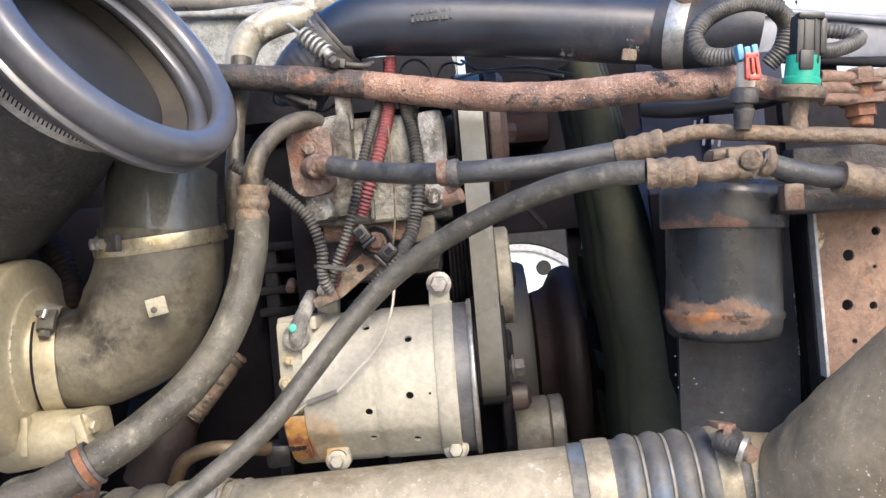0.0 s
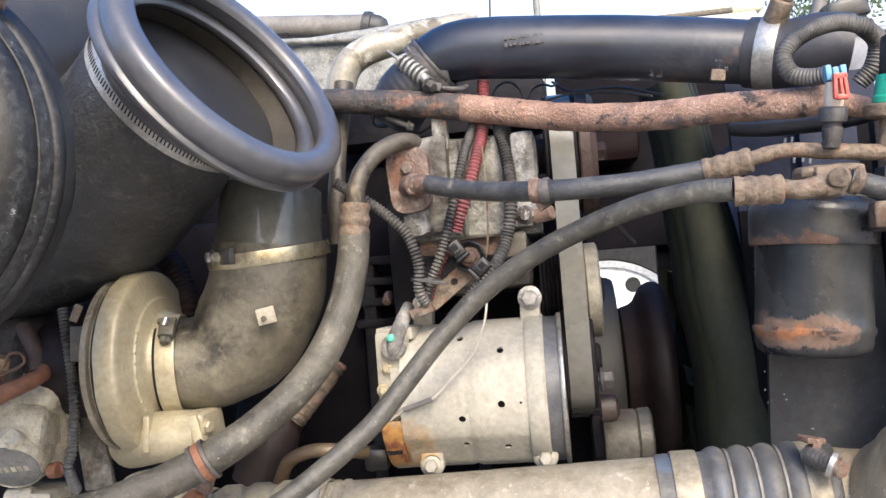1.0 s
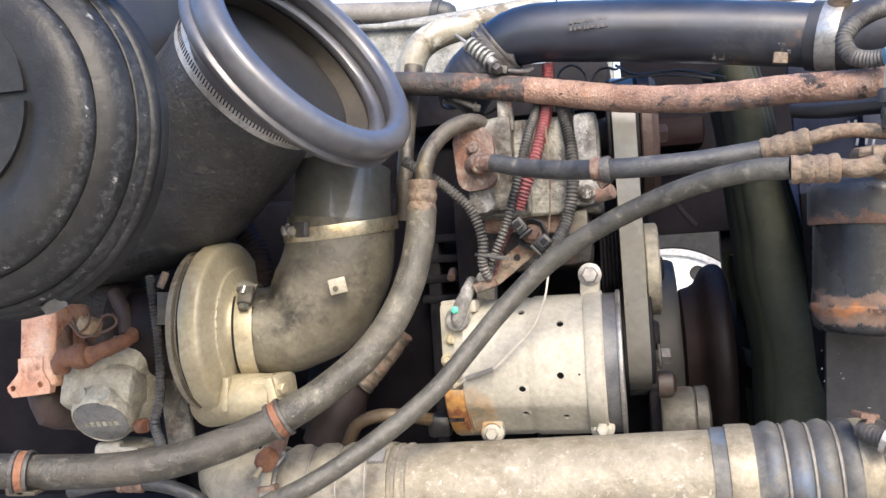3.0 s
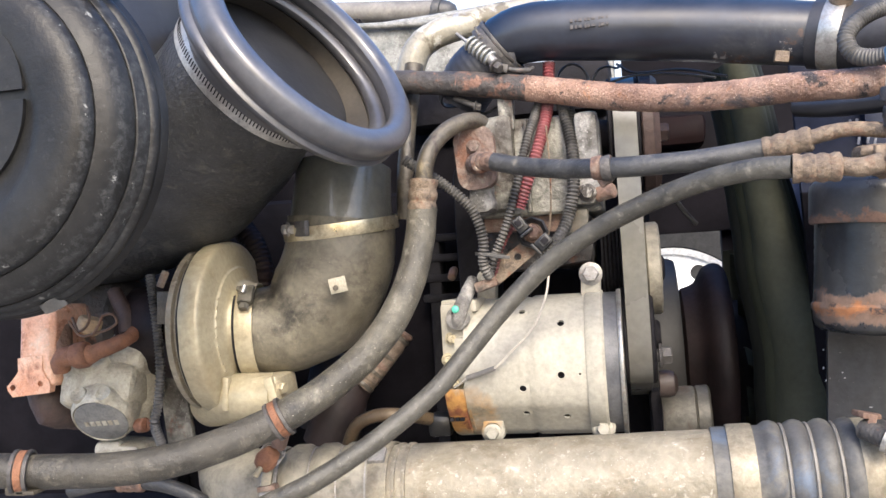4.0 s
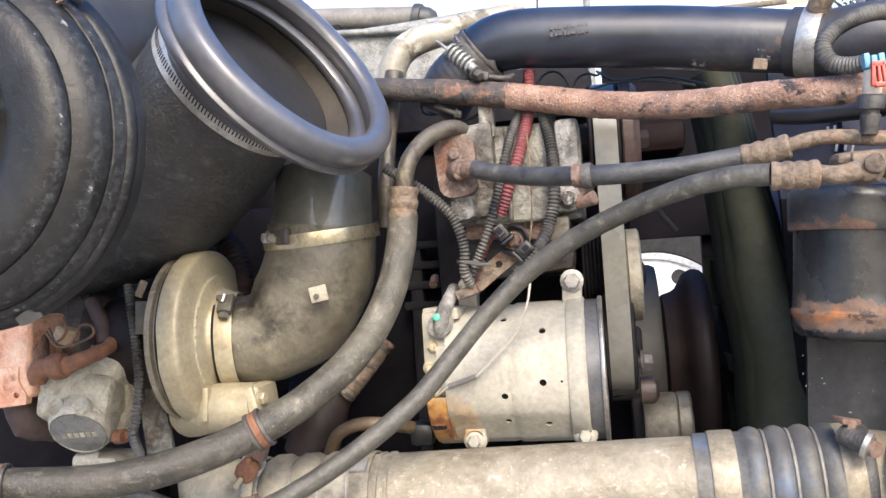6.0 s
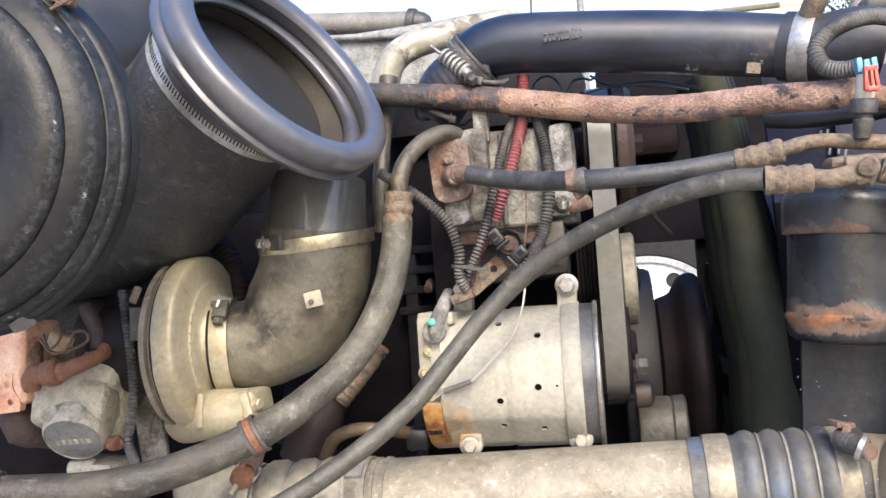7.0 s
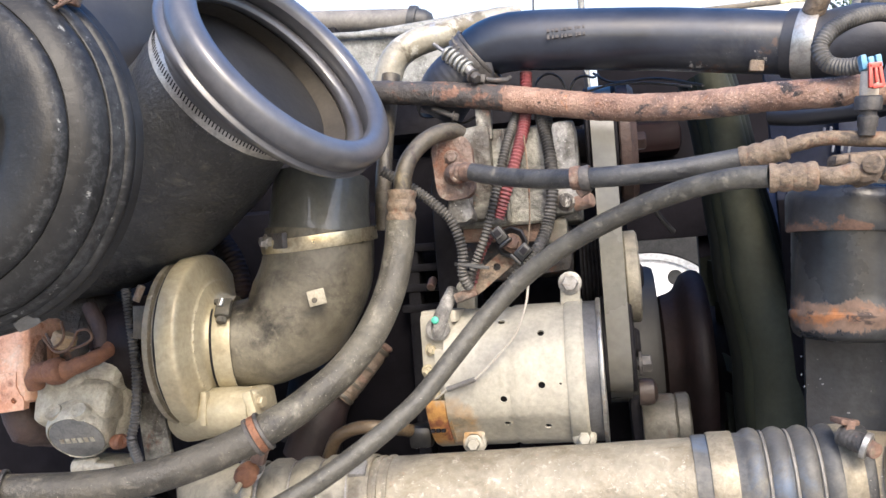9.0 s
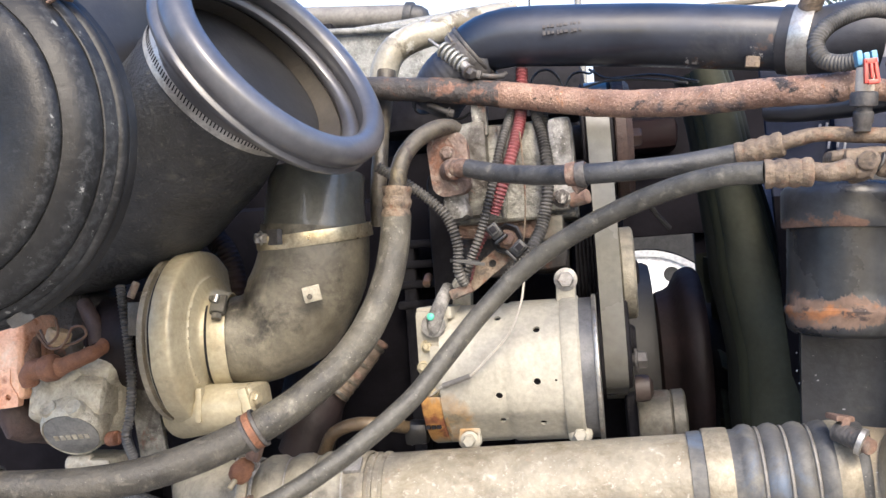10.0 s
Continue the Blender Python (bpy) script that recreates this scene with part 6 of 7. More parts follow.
# ---- wiring looms in front of the compressor ----
def looms():
    rib = dict(seg=14, ribs=(0.0042, 0.0019))
    line("red_cable", "red corrugated conduit running down beside the compressor", "cable", [
        ("conduit", [(-0.0472, 1.06, 1.0701), (-0.0507, 1.045, 1.0167), (-0.0612, 1.02, 0.9688), (-0.0766, 1.01, 0.9247), (-0.0899, 1.012, 0.8905)], 0.0079, M_CONDUIT_RED, dict(seg=16, ribs=(0.0043, 0.0018)))])
    line("wiring_loom", "dusty grey corrugated wiring conduit", "cable", [
        ("conduit", [(-0.0622, 1.05, 1.0187), (-0.0759, 1.02, 0.9736), (-0.0882, 1.005, 0.9252), (-0.1052, 1.005, 0.8723), (-0.1234, 1.01, 0.8328), (-0.1318, 1.02, 0.8112)], 0.006, M_CONDUIT, rib)])
    line("wiring_loom", "thick dusty grey corrugated wiring conduit", "cable", [
        ("conduit", [(-0.0331, 1.05, 1.0158), (-0.0239, 1.025, 0.9628), (-0.0236, 1.01, 0.9137), (-0.0324, 1.005, 0.8739), (-0.05, 0.99, 0.8414), (-0.0748, 0.99, 0.8152), (-0.1002, 0.995, 0.7912)], 0.0078, M_CONDUIT, rib)])
    line("wiring_loom", "dusty grey corrugated wiring conduit", "cable", [
        ("conduit", [(-0.0265, 1.06, 1.0204), (-0.0186, 1.035, 0.9705), (-0.0165, 1.03, 0.9353)], 0.0064, M_CONDUIT, rib)])
    line("wiring_loom", "thin dusty corrugated conduit curving down to the alternator", "cable", [
        ("conduit", [(-0.2218, 0.99, 0.9566), (-0.1911, 0.985, 0.9358), (-0.1622, 0.985, 0.9126), (-0.1427, 0.99, 0.8892), (-0.1333, 0.995, 0.857), (-0.1353, 1.0, 0.8267), (-0.1304, 1.01, 0.81)], 0.0068, M_CONDUIT, rib)])
    line("wiring_loom", "short grey corrugated conduit by the bracket", "cable", [
        ("conduit", [(-0.1016, 1.02, 0.8726), (-0.1139, 1.02, 0.8528), (-0.1236, 1.02, 0.8314), (-0.1283, 1.025, 0.8123)], 0.0068, M_CONDUIT_RED, dict(seg=16, ribs=(0.005, 0.0014)))])
    line("thin_wire", "thin rusty bare wire hanging in front of the compressor", "wire", [("wire", [(-0.0525, 1.02, 0.9872), (-0.0511, 1.02, 0.936), (-0.0528, 1.02, 0.8886), (-0.0586, 1.02, 0.8517)], 0.0011, M_FERRULE, dict(seg=8, step=0.01))])
    # plugs
    def plug(at, turn, mat, label):
        t = thing("cable_connector", at, label, "connector", "connectors of the loom")
        m = pose(*at, *turn)
        def put(nm, c, s, bev, mt):
            b_ = block(c, s, None, bev)
            bmesh.ops.transform(b_, matrix=m, verts=b_.verts)
            part(nm, b_, mt, t)
        put("shell", (0, 0, 0), (0.0145, 0.014, 0.019), 0.003, mat)
        put("latch", (0, -0.011, 0.002), (0.009, 0.005, 0.012), 0.0015, M_GREYPLASTIC)
        put("slot", (0, -0.0135, 0.002), (0.007, 0.002, 0.008), 0.0006, M_DARK)
        put("collar", (0, 0, -0.012), (0.017, 0.016, 0.004), 0.002, mat)
    plug((-0.0884, 1.0, 0.8696), (0, -35, 0), M_PLASTIC, "dusty black plug at the end of the red conduit")
    plug((-0.0604, 0.985, 0.8473), (0, 48, 0), M_PLASTIC, "dusty dark plug on the wiring loom")
    t = thing("cable_clip", (-0.1271, 0.99, 0.8357), "dusty plastic cable tie round the conduits", "cable tie")
    part("tie", lathe([(-0.002, 0.016), (-0.002, 0.0175), (0.002, 0.0175), (0.002, 0.016)], (-0.1284, 1.008, 0.8372), (0.12, 0, 1), 28, True), M_GREYPLASTIC, t)
    part("tail", block((-0.1143, 0.994, 0.8335), (0.024, 0.003, 0.004), (0, 8, 0), 0.0008), M_GREYPLASTIC, t)
    # round open rubber boot between the plugs
    b = thing("round_boot", (-0.0746, 1.02, 0.8434), "rusty bolt in a dark octagonal rubber boot", "boot")
    part("boot", lathe([(-0.012, 0.012), (-0.012, 0.019), (0.006, 0.0195), (0.008, 0.017), (0.004, 0.013), (-0.004, 0.0125)], (-0.0763, 1.02, 0.8599), (0, -1, 0.1), 8), M_PLASTIC, b)
    part("bolt", roughen(hexbolt((-0.0761, 1.018, 0.8598), (0, -1, 0.1), 0.016, 0.008), 0.0008, 60), M_RUST, b)
    # strap bracket with a hole
    k = thing("strap_bracket", (-0.1428, 1.03, 0.7956), "rust-tan slotted steel strap bracket", "bracket")
    ax = Vector((-0.0695, 1.03, 0.8535)) - Vector((-0.1278, 1.02, 0.8089))
    mid = (Vector((-0.0695, 1.03, 0.8535)) + Vector((-0.1278, 1.02, 0.8089))) / 2
    part("strap", roughen(sheet(rounded(ax.length, 0.022, 0.004), [(0.002, 0.0, 0.0045)], 0.003, basis(mid, ax, Vector((0, 0.2, 1)))), 0.0004, 50), M_FERRULE, k)
    part("foot", roughen(block((-0.136, 1.025, 0.8017), (0.028, 0.03, 0.012), (0, -18, 0), 0.003), 0.001, 60), M_RUST, k)
    # short oil line below the elbow
    line("oil_line", "tan bent metal oil line beneath the hose", "pipe", [
        ("pipe", [(-0.3173, 1.0, 0.6147), (-0.301, 0.99, 0.6405), (-0.2724, 0.985, 0.6523), (-0.2407, 0.99, 0.6505), (-0.2191, 1.04, 0.6362)], 0.008, M_OILPIPE, dict(seg=18, step=0.006))])
    # corrugated protective sleeve behind the thick hose
    t = line("braided_hose", "rust-stained crimped hose end behind the thick hose", "hose", [
        ("ribbed_end", [(-0.2566, 1.07, 0.7468), (-0.2818, 1.06, 0.7129), (-0.3113, 1.05, 0.6796)], [0.0138, 0.0145, 0.0148], M_FERRULE, dict(seg=24, grit=0.0006)),
        ("lower_hose", [(-0.314, 1.06, 0.6841), (-0.344, 1.06, 0.6468), (-0.3622, 1.06, 0.603)], [0.0175, 0.032, 0.036], M_BROWNBLACK, dict(seg=24))])
    e0, e1 = Vector((-0.2585, 1.069, 0.744)), Vector((-0.3113, 1.05, 0.6796))
    for k, (f, w) in enumerate(((0.0, 0.003), (0.09, 0.003), (0.24, 0.006), (0.42, 0.003), (0.58, 0.0045), (0.72, 0.003), (0.84, 0.003), (0.96, 0.003))):
        part("crimp_ring", roughen(lathe([(-w, 0.012), (-w, 0.0148), (-w * 0.4, 0.016), (w * 0.4, 0.016), (w, 0.0148), (w, 0.012)], e0.lerp(e1, f), e0 - e1, 28), 0.0006, 90), (M_RUST, M_TANPIPE, M_FERRULE, M_TANPIPE)[k % 4], t)
    line("wiring_loom", "dusty ribbed conduit hanging beside the turbocharger", "cable", [
        ("conduit", [(-0.5312, 0.93, 0.8363), (-0.5228, 0.92, 0.8036), (-0.5164, 0.915, 0.7633), (-0.5129, 0.91, 0.7237), (-0.5152, 0.905, 0.6847), (-0.5179, 0.9, 0.6645), (-0.5222, 0.92, 0.6355)], 0.0062, M_CONDUIT, rib)])
    t = line("drain_hose", "thin dirty black drain hose with a rusty ferrule", "hose", [
        ("hose", [(-0.6544, 0.93, 0.5792), (-0.6, 0.93, 0.5883), (-0.5456, 0.93, 0.5877), (-0.5032, 0.93, 0.5778), (-0.4664, 0.93, 0.5588)], 0.0085, M_HOSE_DARK, dict(seg=16)),
        ("upper_hose", [(-0.5627, 0.96, 0.5943), (-0.5142, 0.95, 0.6001), (-0.4822, 0.95, 0.6113)], 0.007, M_DARK, dict(seg=16))])
    crimp(t, (-0.5862, 0.93, 0.5888), (-0.5531, 0.93, 0.5884), 0.0105, M_RUST, 2)
    b2 = thing("turbo_bracket", (-0.5486, 0.99, 0.6213), "dusty brown folded steel bracket beside the turbocharger", "bracket")
    part("plate", roughen(block((-0.5388, 0.99, 0.675), (0.036, 0.01, 0.1084), (0, -6, 0), 0.003), 0.001, 40, 1), M_CAST, b2)
    line("breather_hose", "dark ribbed breather hose behind the turbocharger", "hose", [
        ("hose", [(-0.4751, 1.08, 0.8926), (-0.4583, 1.07, 0.8729), (-0.448, 1.065, 0.851), (-0.4427, 1.06, 0.8268), (-0.4437, 1.06, 0.8022)], 0.016, M_BROWNBLACK, dict(seg=20, ribs=(0.006, 0.0014)))])
    line("heater_pipe", "pale dented metal pipe behind the trunk mouth", "pipe", [
        ("pipe", [(-0.2262, 1.09, 1.0942), (-0.2317, 1.08, 1.0403), (-0.2347, 1.06, 0.9858), (-0.2384, 1.05, 0.934), (-0.2411, 1.05, 0.8893)], [0.012, 0.0115, 0.01, 0.0105, 0.01], M_TANPIPE, dict(seg=18, wobble=0.15))])


looms()


# ---- pipes over the engine ----
def top_pipes():
    line("rusty_pipe", "heavily rusted scaled steel pipe across the engine", "pipe", [
        ("rust_length", [(-0.0753, 1.032, 1.0372), (-0.0511, 1.029, 1.0321), (0.0093, 1.02, 1.0181), (0.0545, 1.0, 1.0066), (0.1308, 0.95, 0.9913), (0.2082, 0.9, 0.9838), (0.2647, 0.872, 0.9772)] + [(0.2792, 0.87, 0.9786), (0.3063, 0.875, 0.9718), (0.3336, 0.88, 0.966)], [0.0155, 0.0158, 0.016, 0.0158, 0.0153, 0.015, 0.0146, 0.0138, 0.0105, 0.0095], M_RUSTPIPE, dict(seg=48, step=0.003, wobble=0.035, grit=0.0007)),
        ("flaked_length", [(-0.1597, 1.0395, 1.053), (-0.1209, 1.0365, 1.0465), (-0.0725, 1.0316, 1.0366)], [0.0154, 0.0156, 0.0158], M_RUSTMIX, dict(seg=48, step=0.003, wobble=0.035, grit=0.0007)),
        ("black_length", [(-0.287, 1.06, 1.0749), (-0.2244, 1.05, 1.0635), (-0.1553, 1.039, 1.0522)], [0.0138, 0.0145, 0.0154], M_RUSTDARK, dict(seg=44, step=0.0035, wobble=0.06, grit=0.0008))])
    line("black_return_pipe", "black pipe half hidden behind the rusty pipe", "pipe", [
        ("pipe", [(0.226, 0.99, 0.9785), (0.249, 0.97, 0.9722), (0.2836, 0.95, 0.969)] + [(0.3182, 0.93, 0.9676), (0.3668, 0.91, 0.974)], 0.0115, M_BLACKTUBE, dict(seg=20))])
    t = thing("boost_pipe", (0.0789, 1.06, 1.0587), "glossy black painted boost pipe with rust spots and faded print", "pipe")
    pts = [(-0.1222, 1.07, 1.0847), (-0.1013, 1.065, 1.1044), (-0.063, 1.06, 1.1118), (0.0138, 1.055, 1.1046), (0.1139, 1.05, 1.0918), (0.1959, 1.04, 1.0772), (0.2677, 1.03, 1.0638)]
    part("pipe", sweep(pts, [0.033, 0.035, 0.0365, 0.037, 0.0375, 0.0372, 0.036], 48, 0.01, None, 0.003, 0.004), M_BLACKPIPE, t)
    part("lower_hose", sweep([(-0.0908, 1.072, 1.0904), (-0.1193, 1.07, 1.0843), (-0.1438, 1.075, 1.069), (-0.1651, 1.09, 1.046)], [0.035, 0.037, 0.0375, 0.036], 40, 0.008, (0.006, 0.0005)), M_BLUEBLACK, t, "ribbed blue-black hose")
    d = Vector((-0.1193, 1.07, 1.0843)) - Vector((-0.0959, 1.066, 1.1012))
    b = band("t_clamp", t, (-0.1111, 1.068, 1.0932), d, 0.039, 0.014, M_RUSTGREY, None, 0.002)
    c0, c1 = Vector((-0.1405, 1.036, 1.1007)), Vector((-0.1157, 1.026, 1.0767))
    for k in range(6):
        q = c0.lerp(c1, k / 5)
        part("spring_coil", lathe([(-0.0022, 0.004), (-0.0018, 0.0095), (0.0, 0.0105), (0.0018, 0.0095), (0.0022, 0.004)], q, c1 - c0 + Vector((0.006, 0, -0.004)), 24), M_COIL, b)
    for k in range(14):
        a = radians(200 + k * 10)
        dd, uu, vv = axes(d)
        q = Vector((-0.1111, 1.068, 1.0932)) + (uu * math.cos(a) + vv * math.sin(a)) * 0.0412
        part("clamp_tooth", block(q, (0.004, 0.004, 0.003), (0, k * 17, 0), 0.0006), M_RUSTGREY, b)
    part("t_bolt", join(rod((-0.1591, 1.046, 1.1175), (-0.108, 1.024, 1.0695), 0.0022), rod((-0.1167, 1.024, 1.0777), (-0.1058, 1.02, 1.0659), 0.006)), M_DULLSTEEL, b)
    part("trunnion", roughen(join(sweep([(-0.1125, 1.02, 1.0699), (-0.1087, 1.02, 1.0647), (-0.103, 1.022, 1.0597)], [0.004, 0.0055, 0.004], 12, 0.004), hexbolt((-0.1077, 1.018, 1.0649), (0.6, -0.4, -0.6), 0.012, 0.008), block((-0.0999, 1.026, 1.063), (0.012, 0.008, 0.01), (0, 20, 0), 0.002)), 0.0008, 90), M_RUSTGREY, b)
    part("strap_end", roughen(sweep([(-0.0976, 1.03, 1.0629), (-0.0846, 1.03, 1.0595), (-0.0706, 1.035, 1.0598), (-0.0646, 1.04, 1.0637)], [0.0032, 0.0036, 0.0034, 0.0025], 10, 0.004), 0.0008, 90), M_RUSTGREY, b)
    band("band_clamp", t, (-0.1046, 1.066, 1.1007), d, 0.0385, 0.005, M_RUSTGREY, None, 0.0015)
    # printed marks, unreadable
    for i, (x, w) in enumerate(((1010, 5), (1017, 4), (1023, 6), (1031, 3), (1036, 5), (1043, 7), (1052, 3), (1057, 6), (1064, 4))):
        for k, zz in ((0, 0.0), (1, 0.0085)):
            q = Vector((0.0041, 1.0168, 1.1006)) + Vector(((x - 1034) * 0.00078, 0.002 * k, zz))
            part("print_bar", block(q, (w * 0.0007, 0.002, 0.0056 - 0.001 * ((i + k) % 3) if k == 0 else 0.0042 - 0.0008 * (i % 2)), (-12, 0, 0), 0.0003), M_PRINT, t)
    part("bracket_tab", block((0.2176, 1.012, 1.0391), (0.016, 0.01, 0.013), (0, 10, 0), 0.002), M_FERRULE, t, "small bare metal tab")
    # coupling and clamp at the end
    e0, e1 = Vector((0.2572, 1.032, 1.0655)), Vector((0.2984, 1.015, 1.054))
    g = (e1 - e0).normalized()
    part("coupling", sweep([e0, e0.lerp(e1, 0.5), e1] + [(0.324, 1.0, 1.0548), (0.352, 0.995, 1.049)], [0.0395, 0.0395, 0.039, 0.0385, 0.0385], 48, 0.01), M_BLUEBLACK, t)
    b = band("band_clamp", t, e0.lerp(e1, 0.52), g, 0.0397, 0.022, M_STEEL, None, 0.002)
    part("t_bolt", join(rod((0.2788, 1.0, 1.0875), (0.2879, 0.985, 1.1091), 0.0125, 24), hexbolt((0.2884, 0.984, 1.1101), (0.4, -0.3, 0.9), 0.013, 0.008)), M_FERRULE, b, "rusty barrel nut of the clamp")
    w = thing("cab_panel", (0.539, 1.16, 1.0484), "pale blue-grey folded sheet metal panel behind the sensors", "panel")
    part("sheet", roughen(block((0.525, 1.16, 1.0658), (0.276, 0.03, 0.056), (0, 4, 0), 0.006, 2), 0.0008, 20, 1), M_GREYBLUE, w)
    part("folded_edge", rod((0.391, 1.14, 1.109), (0.6477, 1.14, 1.0642), 0.005, 12), M_GREYBLUE, w)
    part("lower_edge", rod((0.391, 1.14, 1.048), (0.6434, 1.14, 1.0146), 0.005, 12), M_DARK, w)
    part("stay", block((0.5, 1.2, 0.56), (0.03, 0.03, 1.06), None, 0.003), M_DARK, w)
    k = thing("mirror_bracket", (0.3966, 1.2, 1.1305), "black moulded bracket on a slanted grey post", "bracket")
    part("post", rod((0.381, 1.22, 1.1151), (0.4054, 1.22, 1.1888), 0.009, 16), M_GREYBAR, k)
    part("block", roughen(block((0.4199, 1.2, 1.1427), (0.052, 0.04, 0.026), (0, -8, 0), 0.006, 2), 0.002, 40, 1), M_PLASTIC, k)
    # dark wires under the pipe
    for pts in ([(-0.0399, 1.09, 1.0544), (-0.0367, 1.095, 1.0653), (-0.0293, 1.1, 1.0736), (-0.019, 1.1, 1.0755), (-0.01, 1.1, 1.0709), (-0.0034, 1.1, 1.0614), (-0.0006, 1.1, 1.0495)], [(0.0046, 1.09, 1.047), (0.008, 1.092, 1.0571), (0.0148, 1.095, 1.065), (0.0256, 1.1, 1.0678), (0.0353, 1.11, 1.0668), (0.0414, 1.12, 1.0727)], [(0.0353, 1.12, 1.0744), (0.0592, 1.11, 1.0579), (0.1146, 1.1, 1.0544), (0.1621, 1.05, 1.0307)],
                [(0.0266, 1.1, 1.0476), (0.0585, 1.09, 1.051), (0.106, 1.08, 1.0454), (0.148, 1.04, 1.0287)], [(-0.1746, 1.09, 1.0402), (-0.1366, 1.08, 1.02), (-0.1127, 1.07, 1.027)]):
        line("thin_wire", "thin black wire under the boost pipe", "wire", [("wire", pts, 0.0016, M_WIRE, dict(seg=8, step=0.002))])
    line("thin_wire", "thin black wire hanging below the hose", "wire", [("wire", [(0.0965, 1.2, 0.9121), (0.1111, 1.22, 0.8872), (0.1309, 1.24, 0.8645)], 0.0035, M_WIRE, dict(seg=8))])
    # hardware hidden between the pipe and the compressor
    h = thing("hose_clamp", (-0.1514, 1.08, 1.0214), "bright wire hose clamp under the rusty pipe", "hose clamp")
    part("ring", lathe([(-0.003, 0.037), (-0.003, 0.0395), (0.003, 0.0395), (0.003, 0.037)], (-0.1556, 1.082, 1.0554), (0.5, -0.2, -1), 40, True), M_RUSTGREY, h)
    part("bolt", join(rod((-0.167, 1.05, 1.0375), (-0.1408, 1.045, 1.024), 0.0035), hexbolt((-0.1395, 1.045, 1.0232), (1, 0, -0.3), 0.009, 0.006)), M_RUSTGREY, h)
    # pale pieces beyond the trunk
    p = thing("pale_crossover_pipe", (-0.26, 1.2, 1.0885), "mottled pale tan metal pipe behind the rusty pipe", "pipe")
    part("pipe", sweep([(-0.2595, 1.2, 1.0946), (-0.2543, 1.2, 1.1205), (-0.2416, 1.2, 1.1456), (-0.2162, 1.205, 1.1637), (-0.1806, 1.215, 1.1745), (-0.1421, 1.23, 1.1856), (-0.1037, 1.25, 1.1982), (-0.0695, 1.28, 1.2118)], [0.02, 0.0205, 0.0205, 0.0205, 0.0198, 0.018, 0.0155, 0.012], 32, 0.008, None, 0, 0.03), M_MOTTLED, p)
    part("tag", roughen(block((-0.1438, 1.19, 1.154), (0.022, 0.004, 0.016), (0, -18, 10), 0.001), 0.0008, 60), M_YELLOW, p, "faded yellow tag")
    q = thing("heat_shield", (-0.3087, 1.5, 1.1609), "pale galvanised ribbed heat shield over the engine", "heat shield")
    part("shield", roughen(block((-0.2851, 1.475, 1.2085), (0.3068, 0.05, 0.122), (0, -3, 0), 0.012, 3), 0.003, 30, 3), M_PALE, q)
    part("edge", rod((-0.4118, 1.44, 1.2581), (-0.1269, 1.44, 1.2387), 0.006, 12), M_PALE, q)
    r = thing("grey_bar", (-0.4551, 1.9, 1.3853), "weathered grey tube with a black end cap across the vehicle", "bar")
    part("tube", rod((-0.7759, 1.95, 1.4632), (-0.3572, 1.95, 1.4216), 0.026, 32), M_GREYBAR, r)
    part("end_cap", lathe([(-0.01, 0.027), (-0.009, 0.0315), (0.002, 0.033), (0.009, 0.032), (0.011, 0.028), (0.028, 0.0265), (0.042, 0.02), (0.05, 0.006)], (-0.3599, 1.95, 1.4219), (1, 0, -0.25), 32), M_HOSE_DARK, r, "black rubber end cap")
    part("post", block((-0.55, 1.91, 0.93), (0.05, 0.08, 0.95), None, 0.004), M_DARK, r)


top_pipes()


